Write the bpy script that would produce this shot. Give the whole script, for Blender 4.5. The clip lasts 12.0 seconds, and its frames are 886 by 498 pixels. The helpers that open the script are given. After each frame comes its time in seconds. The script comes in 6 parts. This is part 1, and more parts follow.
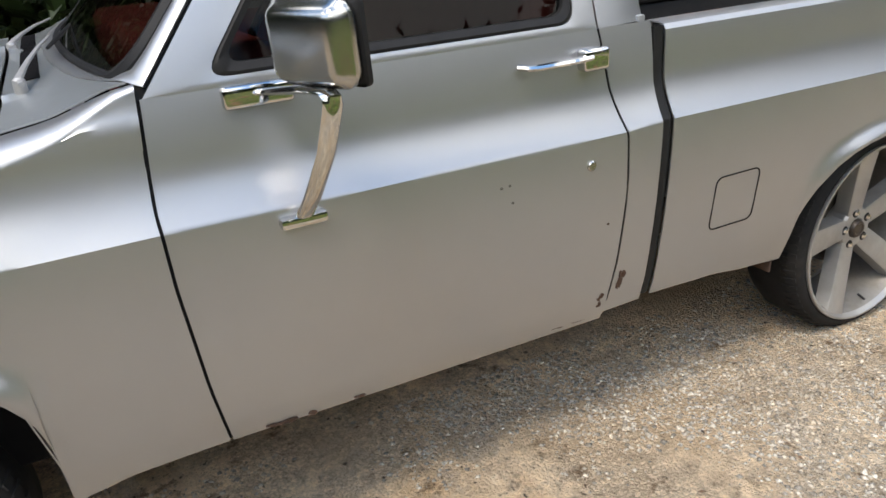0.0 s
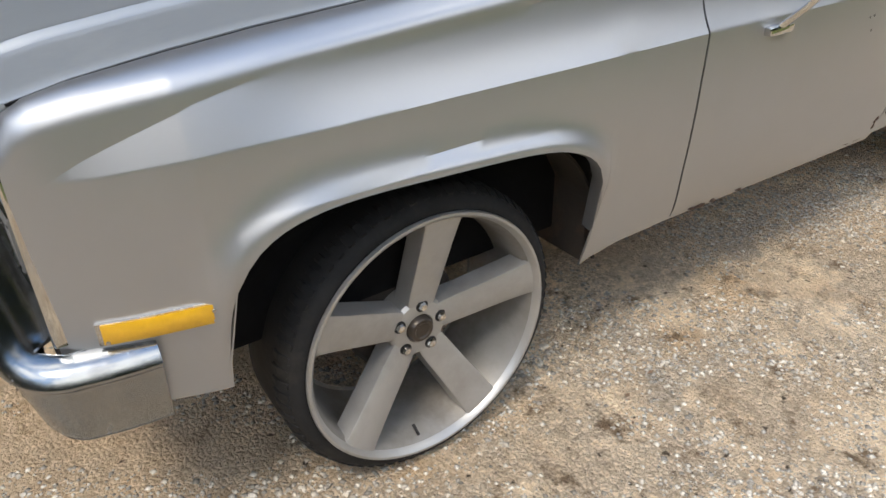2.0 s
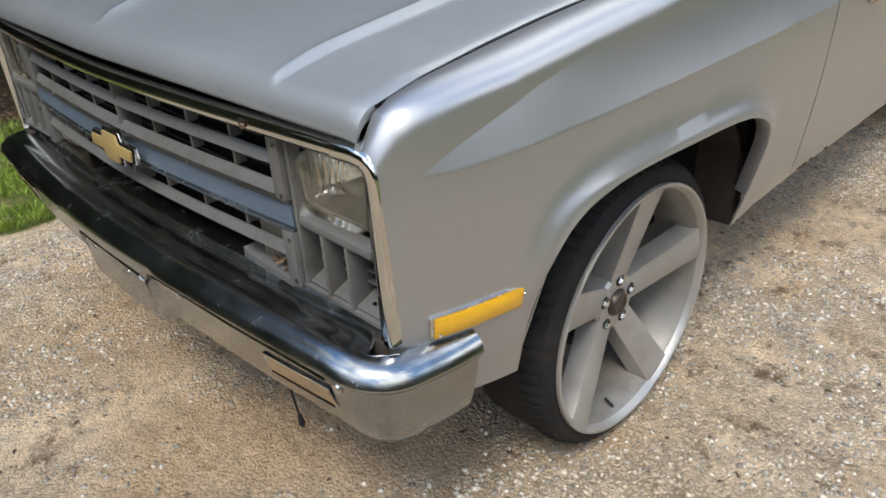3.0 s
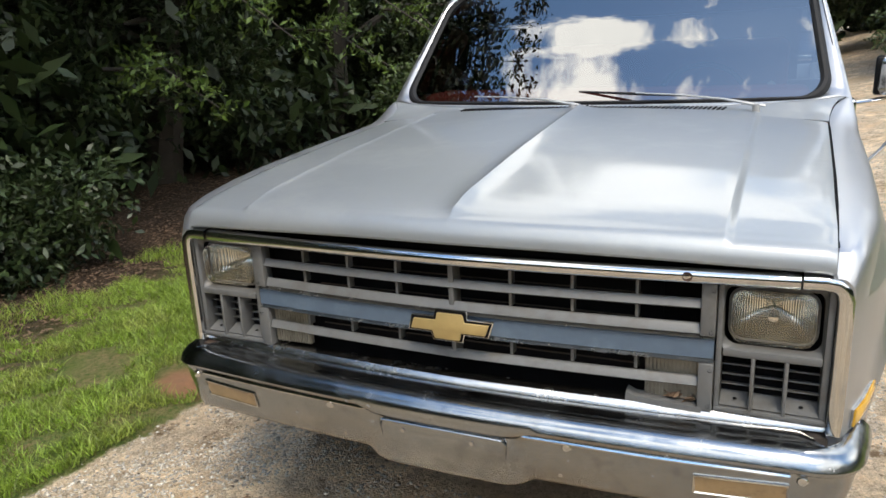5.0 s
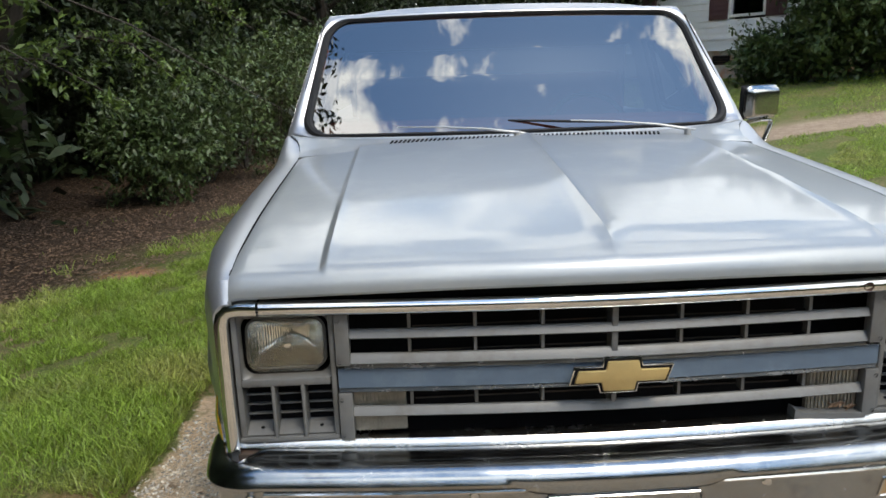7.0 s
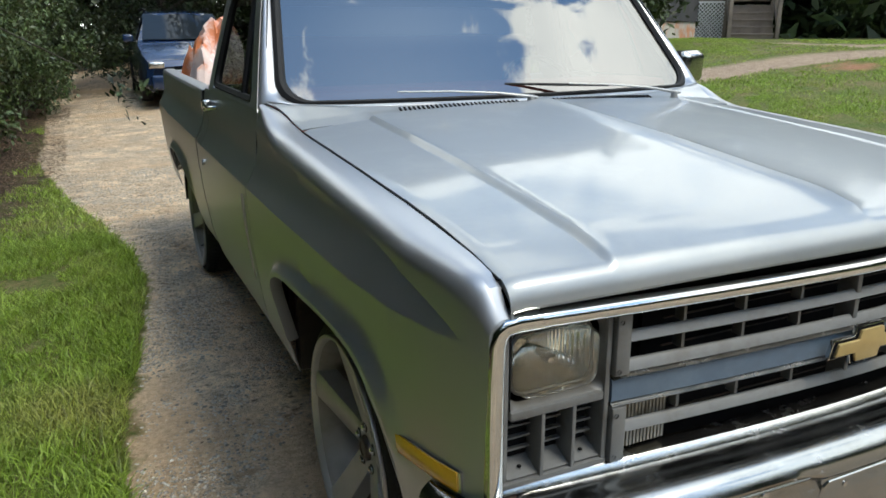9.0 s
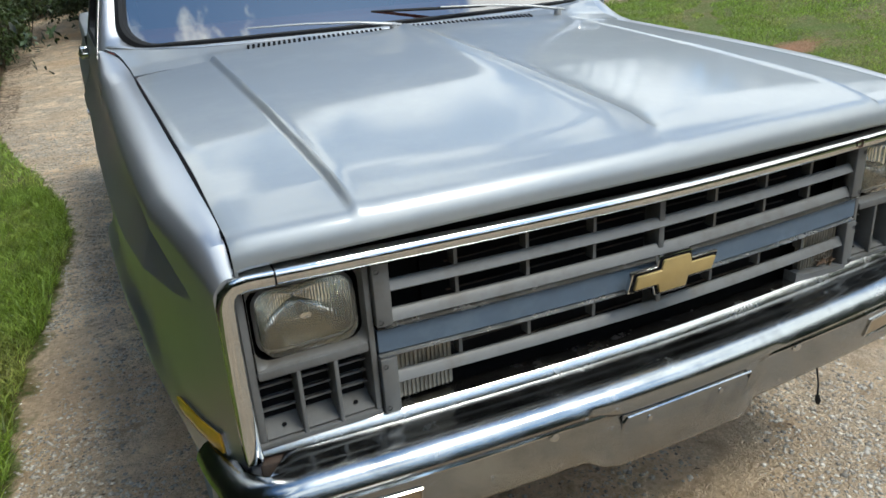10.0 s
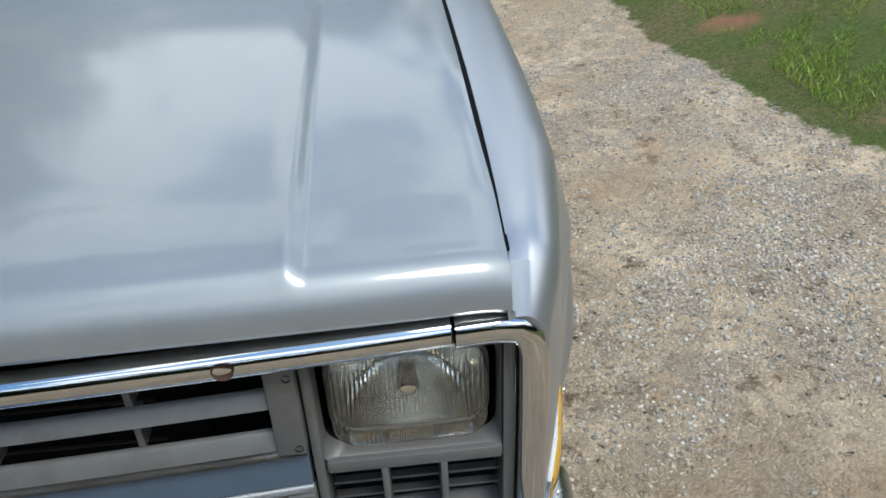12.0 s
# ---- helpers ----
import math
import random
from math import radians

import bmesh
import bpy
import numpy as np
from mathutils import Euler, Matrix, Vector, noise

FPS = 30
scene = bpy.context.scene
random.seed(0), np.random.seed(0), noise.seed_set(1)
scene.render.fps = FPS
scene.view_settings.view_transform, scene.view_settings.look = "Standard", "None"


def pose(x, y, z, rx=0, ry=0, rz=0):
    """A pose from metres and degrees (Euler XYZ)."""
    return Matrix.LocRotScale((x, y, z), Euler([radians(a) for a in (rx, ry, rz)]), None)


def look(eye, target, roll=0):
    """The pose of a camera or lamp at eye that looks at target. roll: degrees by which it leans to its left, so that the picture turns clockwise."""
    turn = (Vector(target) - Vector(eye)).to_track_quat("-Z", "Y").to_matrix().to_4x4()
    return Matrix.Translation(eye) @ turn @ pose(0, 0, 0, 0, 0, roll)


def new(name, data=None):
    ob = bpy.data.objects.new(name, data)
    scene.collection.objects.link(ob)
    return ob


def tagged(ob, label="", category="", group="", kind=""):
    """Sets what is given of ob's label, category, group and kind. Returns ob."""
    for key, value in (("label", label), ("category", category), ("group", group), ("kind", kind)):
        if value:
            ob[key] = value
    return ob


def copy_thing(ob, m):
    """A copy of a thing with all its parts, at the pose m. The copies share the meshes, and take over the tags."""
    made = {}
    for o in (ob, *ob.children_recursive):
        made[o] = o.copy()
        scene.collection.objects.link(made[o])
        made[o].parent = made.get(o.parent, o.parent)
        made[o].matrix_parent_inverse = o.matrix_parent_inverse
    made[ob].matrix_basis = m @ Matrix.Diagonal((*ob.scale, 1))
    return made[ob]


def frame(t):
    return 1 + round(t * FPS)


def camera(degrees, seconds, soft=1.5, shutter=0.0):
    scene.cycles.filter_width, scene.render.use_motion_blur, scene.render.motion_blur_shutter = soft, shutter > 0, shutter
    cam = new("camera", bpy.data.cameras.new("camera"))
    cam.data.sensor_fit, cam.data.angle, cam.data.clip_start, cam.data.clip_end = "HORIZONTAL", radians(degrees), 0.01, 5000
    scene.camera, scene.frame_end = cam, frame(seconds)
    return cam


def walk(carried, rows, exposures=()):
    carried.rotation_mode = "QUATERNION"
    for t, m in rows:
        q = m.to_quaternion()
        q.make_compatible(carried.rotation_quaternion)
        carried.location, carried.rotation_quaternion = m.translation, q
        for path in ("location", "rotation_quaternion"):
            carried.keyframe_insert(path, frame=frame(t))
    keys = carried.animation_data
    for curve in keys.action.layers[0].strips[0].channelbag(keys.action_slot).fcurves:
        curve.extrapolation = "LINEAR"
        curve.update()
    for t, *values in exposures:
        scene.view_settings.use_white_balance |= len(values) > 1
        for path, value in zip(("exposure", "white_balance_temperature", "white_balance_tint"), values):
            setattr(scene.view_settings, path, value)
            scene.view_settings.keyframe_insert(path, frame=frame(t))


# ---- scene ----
# ---------------------------------------------------------------- camera
cam = camera(61.7, 12.0, soft=1.6)
PATH = [
    (0, (2.382, 0.634, 1.458), (0.735, 1.436, 0.656), -4.4),
    (0.5, (2.356, 0.222, 1.483), (0.628, 0.726, 0.612), -2.3),
    (1, (2.348, -0.178, 1.474), (0.637, 0.271, 0.541), -1.9),
    (1.5, (2.145, -0.498, 1.447), (0.508, 0.082, 0.454), -4.8),
    (2, (2.06, -0.763, 1.424), (0.65, 0.219, 0.401), -0.9),
    (2.5, (1.965, -1.108, 1.45), (0.66, 0.016, 0.433), -0.6),
    (3, (1.672, -1.36, 1.418), (0.418, -0.16, 0.424), -3.5),
    (3.5, (1.46, -1.594, 1.435), (0.311, -0.186, 0.6), -1.9),
    (3.7, (1.39, -1.722, 1.454), (0.289, -0.223, 0.718), -1.9),
    (5.3, (0.591, -2.416, 1.515), (-0.083, -0.605, 0.996), -2.5),
    (5.5, (0.504, -2.443, 1.519), (-0.038, -0.581, 1.03), -2.2),
    (6, (0.198, -2.326, 1.492), (-0.09, -0.4, 1.036), -2.0),
    (6.5, (-0.114, -2.301, 1.487), (-0.223, -0.36, 1.02), -1.5),
    (7, (-0.432, -2.281, 1.497), (-0.362, -0.342, 1.013), -1.8),
    (7.2, (-0.543, -2.197, 1.455), (-0.401, -0.263, 0.967), -2.1),
    (8.8, (-1.395, -1.74, 1.469), (-0.591, 0.007, 0.919), 0.1),
    (9, (-1.43, -1.724, 1.468), (-0.622, 0.014, 0.897), -0.3),
    (9.5, (-1.373, -1.727, 1.474), (-0.59, 0.002, 0.843), -1.1),
    (10, (-0.985, -1.842, 1.466), (-0.223, -0.154, 0.711), -3.9),
    (10.5, (-0.587, -1.857, 1.473), (0.163, -0.211, 0.62), -6.7),
    (11, (-0.144, -1.703, 1.446), (0.576, -0.077, 0.531), -6.0),
    (11.5, (0.345, -1.605, 1.448), (0.526, 0.135, 0.478), -7.3),
    (12, (0.736, -1.317, 1.448), (0.859, 0.389, 0.411), -2.7),
]
walk(cam, [(t, look(eye, target, roll)) for t, eye, target, roll in PATH],
     [(0.0, 1.12, 6910, 10), (0.5, 1.06, 6760, 9), (1.0, 1.0, 6810, 9), (2.0, 1.04, 6860, 10), (2.5, 0.98, 6710, 9), (3.7, 1.16, 6810, 9), (5.3, 1.21, 6960, 8), (6.5, 1.07, 6760, 7), (7.2, 0.99, 6660, 7), (9.0, 0.98, 6580, 3), (9.5, 1.0, 6530, 3), (10.5, 0.7, 6230, 3), (11.0, 0.62, 6180, 3), (11.5, 0.56, 6130, 3), (12.0, 0.64, 6230, 4)])

# ---------------------------------------------------------------- world and sun
SUN_ELEVATION, SUN_AZIMUTH = 61.0, 146.0      # azimuth counted from +y towards +x
world = bpy.data.worlds.new("sky")
scene.world = world
world.use_nodes = True
wn, wl = world.node_tree.nodes, world.node_tree.links
wn.clear()
w_out, w_bg = wn.new("ShaderNodeOutputWorld"), wn.new("ShaderNodeBackground")
w_sky = wn.new("ShaderNodeTexSky")
w_sky.sky_type, w_sky.sun_disc = "NISHITA", False
w_sky.sun_elevation, w_sky.sun_rotation = radians(SUN_ELEVATION), radians(SUN_AZIMUTH)
w_sky.air_density, w_sky.dust_density, w_sky.ozone_density = 1.2, 0.4, 1.8
w_co = wn.new("ShaderNodeTexCoord")
w_map = wn.new("ShaderNodeMapping")
w_map.inputs["Scale"].default_value = (1.0, 1.0, 1.9)
w_map.inputs["Location"].default_value = (5.3, 2.9, 1.1)
w_noise = wn.new("ShaderNodeTexNoise")
w_noise.inputs["Scale"].default_value, w_noise.inputs["Detail"].default_value = 2.1, 12.0
w_noise.inputs["Roughness"].default_value = 0.60
w_ramp = wn.new("ShaderNodeValToRGB")
w_ramp.color_ramp.elements[0].position, w_ramp.color_ramp.elements[1].position = 0.51, 0.555
w_noise2 = wn.new("ShaderNodeTexNoise")
w_noise2.inputs["Scale"].default_value, w_noise2.inputs["Detail"].default_value = 4.0, 5.0
w_cloud = wn.new("ShaderNodeMixRGB")
w_cloud.inputs[1].default_value, w_cloud.inputs[2].default_value = (6.2, 6.5, 6.9, 1), (12.2, 12.1, 11.9, 1)
w_mix = wn.new("ShaderNodeMixRGB")
wl.new(w_co.outputs["Generated"], w_map.inputs["Vector"])
wl.new(w_map.outputs["Vector"], w_noise.inputs["Vector"])
wl.new(w_map.outputs["Vector"], w_noise2.inputs["Vector"])
w_sep, w_low, w_sum = wn.new("ShaderNodeSeparateXYZ"), wn.new("ShaderNodeMath"), wn.new("ShaderNodeMath")
w_low.operation, w_sum.operation = "MULTIPLY_ADD", "ADD"          # clouds pile up towards the horizon
w_low.inputs[1].default_value, w_low.inputs[2].default_value = -0.22, 0.168
wl.new(w_co.outputs["Generated"], w_sep.inputs[0])
wl.new(w_sep.outputs["Z"], w_low.inputs[0])
wl.new(w_noise.outputs["Fac"], w_sum.inputs[0])
wl.new(w_low.outputs[0], w_sum.inputs[1])
wl.new(w_sum.outputs[0], w_ramp.inputs["Fac"])
wl.new(w_noise2.outputs["Fac"], w_cloud.inputs["Fac"])
wl.new(w_ramp.outputs["Color"], w_mix.inputs["Fac"])
w_clear = wn.new("ShaderNodeMixRGB")          # rain-washed, deep blue between the clouds
w_clear.blend_type = "MULTIPLY"
w_clear.inputs["Fac"].default_value, w_clear.inputs[2].default_value = 1.0, (0.76, 0.92, 1.02, 1)
wl.new(w_sky.outputs["Color"], w_clear.inputs[1])
wl.new(w_clear.outputs["Color"], w_mix.inputs[1])
wl.new(w_cloud.outputs["Color"], w_mix.inputs[2])
wl.new(w_mix.outputs["Color"], w_bg.inputs["Color"])
w_bg.inputs["Strength"].default_value = 0.145
wl.new(w_bg.outputs["Background"], w_out.inputs["Surface"])

sun = new("sun", bpy.data.lights.new("sun", "SUN"))
sun.data.energy, sun.data.angle, sun.data.color = 1.3, radians(18), (1.0, 0.92, 0.82)
_e, _a = radians(SUN_ELEVATION), radians(SUN_AZIMUTH)
SUN_DIR = Vector((math.cos(_e) * math.sin(_a), math.cos(_e) * math.cos(_a), math.sin(_e)))
sun.matrix_world = look(SUN_DIR * 40, (0, 0, 0))


# ---------------------------------------------------------------- materials
def material(name, color, rough=0.5, metal=0.0, vary=0.15, scale=8.0, bump=0.0, bump_scale=60.0, second=None,
             second_scale=2.0, second_at=(0.5, 0.65), coat=0.0, coat_rough=0.1, spec=0.5, per_object=0.0,
             per_island=0.0, trans=0.0, rough_vary=0.0, ior=1.5):
    m = bpy.data.materials.new(name)
    m.use_nodes = True
    nt = m.node_tree
    n, l = nt.nodes, nt.links
    p = n["Principled BSDF"]
    co = n.new("ShaderNodeTexCoord")
    col = n.new("ShaderNodeRGB")
    col.outputs[0].default_value = (*color, 1)
    last = col.outputs[0]
    if second:
        sn = n.new("ShaderNodeTexNoise")
        sn.inputs["Scale"].default_value, sn.inputs["Detail"].default_value = second_scale, 6.0
        sn.inputs["Roughness"].default_value = 0.65
        l.new(co.outputs["Object"], sn.inputs["Vector"])
        r = n.new("ShaderNodeMapRange")
        r.inputs[1].default_value, r.inputs[2].default_value = second_at
        l.new(sn.outputs["Fac"], r.inputs[0])
        mx = n.new("ShaderNodeMixRGB")
        mx.inputs[2].default_value = (*second, 1)
        l.new(r.outputs[0], mx.inputs[0])
        l.new(last, mx.inputs[1])
        last = mx.outputs[0]
    if vary:
        vn = n.new("ShaderNodeTexNoise")
        vn.inputs["Scale"].default_value, vn.inputs["Detail"].default_value = scale, 8.0
        vn.inputs["Roughness"].default_value = 0.7
        l.new(co.outputs["Object"], vn.inputs["Vector"])
        r = n.new("ShaderNodeMapRange")
        r.inputs[1].default_value, r.inputs[2].default_value = 0.25, 0.75
        r.inputs[3].default_value, r.inputs[4].default_value = 1 - vary, 1 + vary
        l.new(vn.outputs["Fac"], r.inputs[0])
        h = n.new("ShaderNodeHueSaturation")
        l.new(r.outputs[0], h.inputs["Value"])
        l.new(last, h.inputs["Color"])
        last = h.outputs[0]
        if rough_vary:
            rr = n.new("ShaderNodeMapRange")
            rr.inputs[1].default_value, rr.inputs[2].default_value = 0.3, 0.7
            rr.inputs[3].default_value, rr.inputs[4].default_value = rough - rough_vary, rough + rough_vary
            l.new(vn.outputs["Fac"], rr.inputs[0])
            l.new(rr.outputs[0], p.inputs["Roughness"])
    for amount, source in ((per_object, "ShaderNodeObjectInfo"), (per_island, "ShaderNodeNewGeometry")):
        if amount:
            oi = n.new(source)
            r = n.new("ShaderNodeMapRange")
            r.inputs[3].default_value, r.inputs[4].default_value = 1 - amount, 1 + amount
            l.new(oi.outputs["Random" if amount is per_object and source == "ShaderNodeObjectInfo" else "Random Per Island"], r.inputs[0])
            h = n.new("ShaderNodeHueSaturation")
            l.new(r.outputs[0], h.inputs["Value"])
            l.new(last, h.inputs["Color"])
            last = h.outputs[0]
    l.new(last, p.inputs["Base Color"])
    if not rough_vary:
        p.inputs["Roughness"].default_value = rough
    p.inputs["Metallic"].default_value = metal
    p.inputs["Coat Weight"].default_value, p.inputs["Coat Roughness"].default_value = coat, coat_rough
    p.inputs["Specular IOR Level"].default_value = spec
    p.inputs["Transmission Weight"].default_value = trans
    p.inputs["IOR"].default_value = ior
    if bump:
        bn = n.new("ShaderNodeTexNoise")
        bn.inputs["Scale"].default_value, bn.inputs["Detail"].default_value = bump_scale, 6.0
        l.new(co.outputs["Object"], bn.inputs["Vector"])
        b = n.new("ShaderNodeBump")
        b.inputs["Strength"].default_value, b.inputs["Distance"].default_value = 0.6, bump
        l.new(bn.outputs["Fac"], b.inputs["Height"])
        l.new(b.outputs[0], p.inputs["Normal"])
    return m


M = {}
M["paint"] = material("silver_paint", (0.425, 0.435, 0.455), 0.37, 0.82, 0.035, 2.0, coat=0.25,
                      coat_rough=0.20, bump=0.00025, bump_scale=7)
M["hood"] = material("worn_silver_paint", (0.30, 0.32, 0.335), 0.46, 0.45, 0.05, 1.6, coat=0.72, coat_rough=0.085, second=(0.335, 0.352, 0.36), second_scale=2.5, second_at=(0.5, 0.62), bump=0.0003, bump_scale=6)
M["hood"].node_tree.nodes["Principled BSDF"].inputs["Coat IOR"].default_value = 1.5
M["chrome"] = material("chrome", (0.62, 0.62, 0.61), 0.07, 1.0, 0.08, 9.0, rough_vary=0.04)
M["chrome_worn"] = material("worn_chrome", (0.60, 0.59, 0.57), 0.25, 1.0, 0.15, 14.0, second=(0.45, 0.42, 0.38), second_scale=9,
                            second_at=(0.62, 0.72), rough_vary=0.07, bump=0.0003, bump_scale=20)
M["rubber"] = material("black_rubber", (0.014, 0.014, 0.015), 0.6, 0, 0.25, 20, spec=0.25)
M["satin"] = material("stainless_shell", (0.46, 0.46, 0.45), 0.20, 1.0, 0.08, 7, rough_vary=0.05)
M["tyre"] = material("tyre_rubber", (0.016, 0.016, 0.017), 0.75, 0, 0.3, 14, bump=0.002, bump_scale=50, second=(0.035, 0.032, 0.029),
                     second_scale=8, second_at=(0.55, 0.8), spec=0.25)
M["rim"] = material("silver_wheel_paint", (0.40, 0.395, 0.385), 0.36, 0.55, 0.08, 10, second=(0.33, 0.315, 0.295), second_scale=6,
                    second_at=(0.5, 0.75), bump=0.0005, bump_scale=60)
M["barrel"] = material("dusty_wheel_barrel", (0.25, 0.24, 0.225), 0.5, 0.4, 0.15, 8, second=(0.17, 0.152, 0.13), second_scale=7, second_at=(0.45, 0.7))
# near-black for gaps and hollows, their shade put into the colour; also black screws
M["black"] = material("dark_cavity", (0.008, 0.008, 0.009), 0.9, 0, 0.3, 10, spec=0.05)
M["under"] = material("rusty_underbody", (0.035, 0.028, 0.023), 0.85, 0, 0.4, 9, second=(0.08, 0.045, 0.03), second_scale=5, bump=0.003, bump_scale=25)
M["grille"] = material("grey_grille_plastic", (0.135, 0.136, 0.134), 0.45, 0.10, 0.10, 25, second=(0.11, 0.105, 0.096), second_scale=12, bump=0.0004, bump_scale=90)
M["blue"] = material("faded_blue_band", (0.088, 0.125, 0.175), 0.5, 0, 0.10, 20, second=(0.112, 0.154, 0.205), second_scale=8)
M["gold"] = material("gold_emblem", (0.47, 0.345, 0.145), 0.42, 0.35, 0.08, 30, bump=0.0004, bump_scale=80)
M["amber"] = material("amber_lens", (0.66, 0.36, 0.02), 0.22, 0, 0.12, 40, coat=0.6, coat_rough=0.08, bump=0.0008, bump_scale=120)
M["amber_old"] = material("aged_lamp_lens", (0.33, 0.22, 0.11), 0.35, 0, 0.2, 30, second=(0.17, 0.11, 0.06), second_scale=14, coat=0.4)
M["clear_old"] = material("dusty_clear_lens", (0.24, 0.215, 0.17), 0.35, 0, 0.25, 30, second=(0.16, 0.135, 0.10), second_scale=18, coat=0.3)
M["red_vinyl"] = material("red_vinyl", (0.36, 0.075, 0.065), 0.5, 0, 0.15, 12, bump=0.0008, bump_scale=120)
M["rust"] = material("rust", (0.060, 0.032, 0.020), 0.9, 0, 0.4, 60, bump=0.001, bump_scale=120)
M["steel"] = material("bare_steel", (0.55, 0.54, 0.52), 0.25, 1.0, 0.12, 20)


def glass(name, tint, rough=0.0, clear=0.85):
    """Thin pane: a clear part and a mirror part by Fresnel gloss."""
    m = bpy.data.materials.new(name)
    m.use_nodes = True
    n, l = m.node_tree.nodes, m.node_tree.links
    n.clear()
    out, mix = n.new("ShaderNodeOutputMaterial"), n.new("ShaderNodeMixShader")
    tr, gl = n.new("ShaderNodeBsdfTransparent"), n.new("ShaderNodeBsdfGlossy")
    fr = n.new("ShaderNodeFresnel")
    fr.inputs["IOR"].default_value = clear
    tr.inputs["Color"].default_value = (*tint, 1)
    gl.inputs["Roughness"].default_value = rough
    l.new(fr.outputs[0], mix.inputs[0])
    l.new(tr.outputs[0], mix.inputs[1])
    l.new(gl.outputs[0], mix.inputs[2])
    l.new(mix.outputs[0], out.inputs["Surface"])
    return m


M["windshield"] = glass("windshield_glass", (0.14, 0.17, 0.18), 0.0, 3.6)
M["door_glass"] = glass("door_glass", (0.10, 0.11, 0.115), 0.0, 1.25)
M["pane"] = glass("window_pane", (0.25, 0.28, 0.30), 0.02, 1.8)


# ---------------------------------------------------------------- mesh helpers
def empty(name, x=0, y=0, z=0, **tags):
    ob = new(name)
    ob.location = (x, y, z)
    return tagged(ob, **tags)


def part(name, bm, mat, parent=None, label="", smooth=True, sharp=35, **tags):
    """Links a bmesh as one mesh object, in world coordinates, under a thing or part."""
    me = bpy.data.meshes.new(name)
    bm.to_mesh(me)
    bm.free()
    me.materials.append(mat)
    if smooth:
        me.shade_smooth()
        if sharp:
            me.set_sharp_from_angle(angle=radians(sharp))
    ob = new(name, me)
    if parent:
        ob.parent = parent
        if parent.data is None:      # an Empty stands at its thing's base; parts are in world coordinates
            ob.matrix_parent_inverse = Matrix.Translation(-parent.location)
    return tagged(ob, label=label, **tags)


def grid_bm(rows, thick=0.0, ref=None, closed=False):
    """A sheet through rows of points; thick: metres it is thickened inwards, away from its outer side, which looks away from ref."""
    bm = bmesh.new()
    vs = [[bm.verts.new(p) for p in row] for row in rows]
    n = len(rows[0])
    for a, b in zip(vs, vs[1:]):
        for i in range(n if closed else n - 1):
            q = (a[i], a[(i + 1) % n], b[(i + 1) % n], b[i])
            try:
                bm.faces.new(q)
            except ValueError:
                pass
    bmesh.ops.remove_doubles(bm, verts=bm.verts, dist=1e-5)
    bmesh.ops.recalc_face_normals(bm, faces=bm.faces)
    if ref is not None:
        ref = Vector(ref)
        if sum((f.calc_center_median() - ref).dot(f.normal) * f.calc_area() for f in bm.faces) < 0:
            bmesh.ops.reverse_faces(bm, faces=bm.faces)
    if thick:
        bm.normal_update()
        old = list(bm.faces)
        geo = bmesh.ops.duplicate(bm, geom=list(bm.verts) + list(bm.edges) + old)
        vmap = geo["vert_map"]
        inner = [g for g in geo["geom"] if isinstance(g, bmesh.types.BMFace)]
        norm = {v: v.normal.copy() for f in old for v in f.verts}
        bounds = [e for f in old for e in f.edges if len(e.link_faces) == 1]
        pairs = [(e.verts[0], e.verts[1]) for e in bounds]
        for v, nn in norm.items():
            vmap[v].co = v.co - nn * thick
        bmesh.ops.reverse_faces(bm, faces=inner)
        for a, b in pairs:
            try:
                bm.faces.new((b, a, vmap[a], vmap[b]))
            except ValueError:
                pass
        bmesh.ops.recalc_face_normals(bm, faces=bm.faces)
    return bm


def box_bm(x0, x1, y0, y1, z0, z1, bevel=0.0, seg=2, bm=None):
    bm = bm or bmesh.new()
    got = bmesh.ops.create_cube(bm, size=1, matrix=Matrix.LocRotScale(((x0 + x1) / 2, (y0 + y1) / 2, (z0 + z1) / 2), None,
                                                                      (abs(x1 - x0), abs(y1 - y0), abs(z1 - z0))))
    if bevel:
        es = list({e for v in got["verts"] for e in v.link_edges})
        bmesh.ops.bevel(bm, geom=es, offset=bevel, segments=seg, affect="EDGES", profile=0.5)
    return bm


def moved(bm, m):
    bmesh.ops.transform(bm, matrix=m, verts=bm.verts)
    return bm


def tube_bm(path, r, sides=10, flat=1.0, cap=True):
    """A tube along points; r a number or one per point; flat squashes it across its second axis."""
    path = [Vector(p) for p in path]
    rs = r if isinstance(r, (list, tuple)) else [r] * len(path)
    rows, up = [], None
    for i, p in enumerate(path):
        d = (path[min(i + 1, len(path) - 1)] - path[max(i - 1, 0)]).normalized()
        if up is None:
            up = Vector((0, 0, 1)) if abs(d.z) < 0.9 else Vector((0, 1, 0))
        a = d.cross(up).normalized()
        b = a.cross(d).normalized()
        up = b
        rows.append([p + (a * math.cos(2 * math.pi * k / sides) + b * flat * math.sin(2 * math.pi * k / sides)) * rs[i] for k in range(sides)])
    bm = grid_bm(rows, closed=True)
    if cap:
        bmesh.ops.holes_fill(bm, edges=[e for e in bm.edges if len(e.link_faces) == 1], sides=0)
    bmesh.ops.recalc_face_normals(bm, faces=bm.faces)
    return bm


def lathe_bm(profile, axis="x", n=48):
    """Profile of (along axis, radius) turned about the axis through the origin."""
    rows = []
    for a, r in profile:
        ring = []
        for k in range(n):
            c, s = math.cos(2 * math.pi * k / n) * r, math.sin(2 * math.pi * k / n) * r
            ring.append((a, c, s) if axis == "x" else (c, a, s) if axis == "y" else (c, s, a))
        rows.append(ring)
    return grid_bm(rows, closed=True)


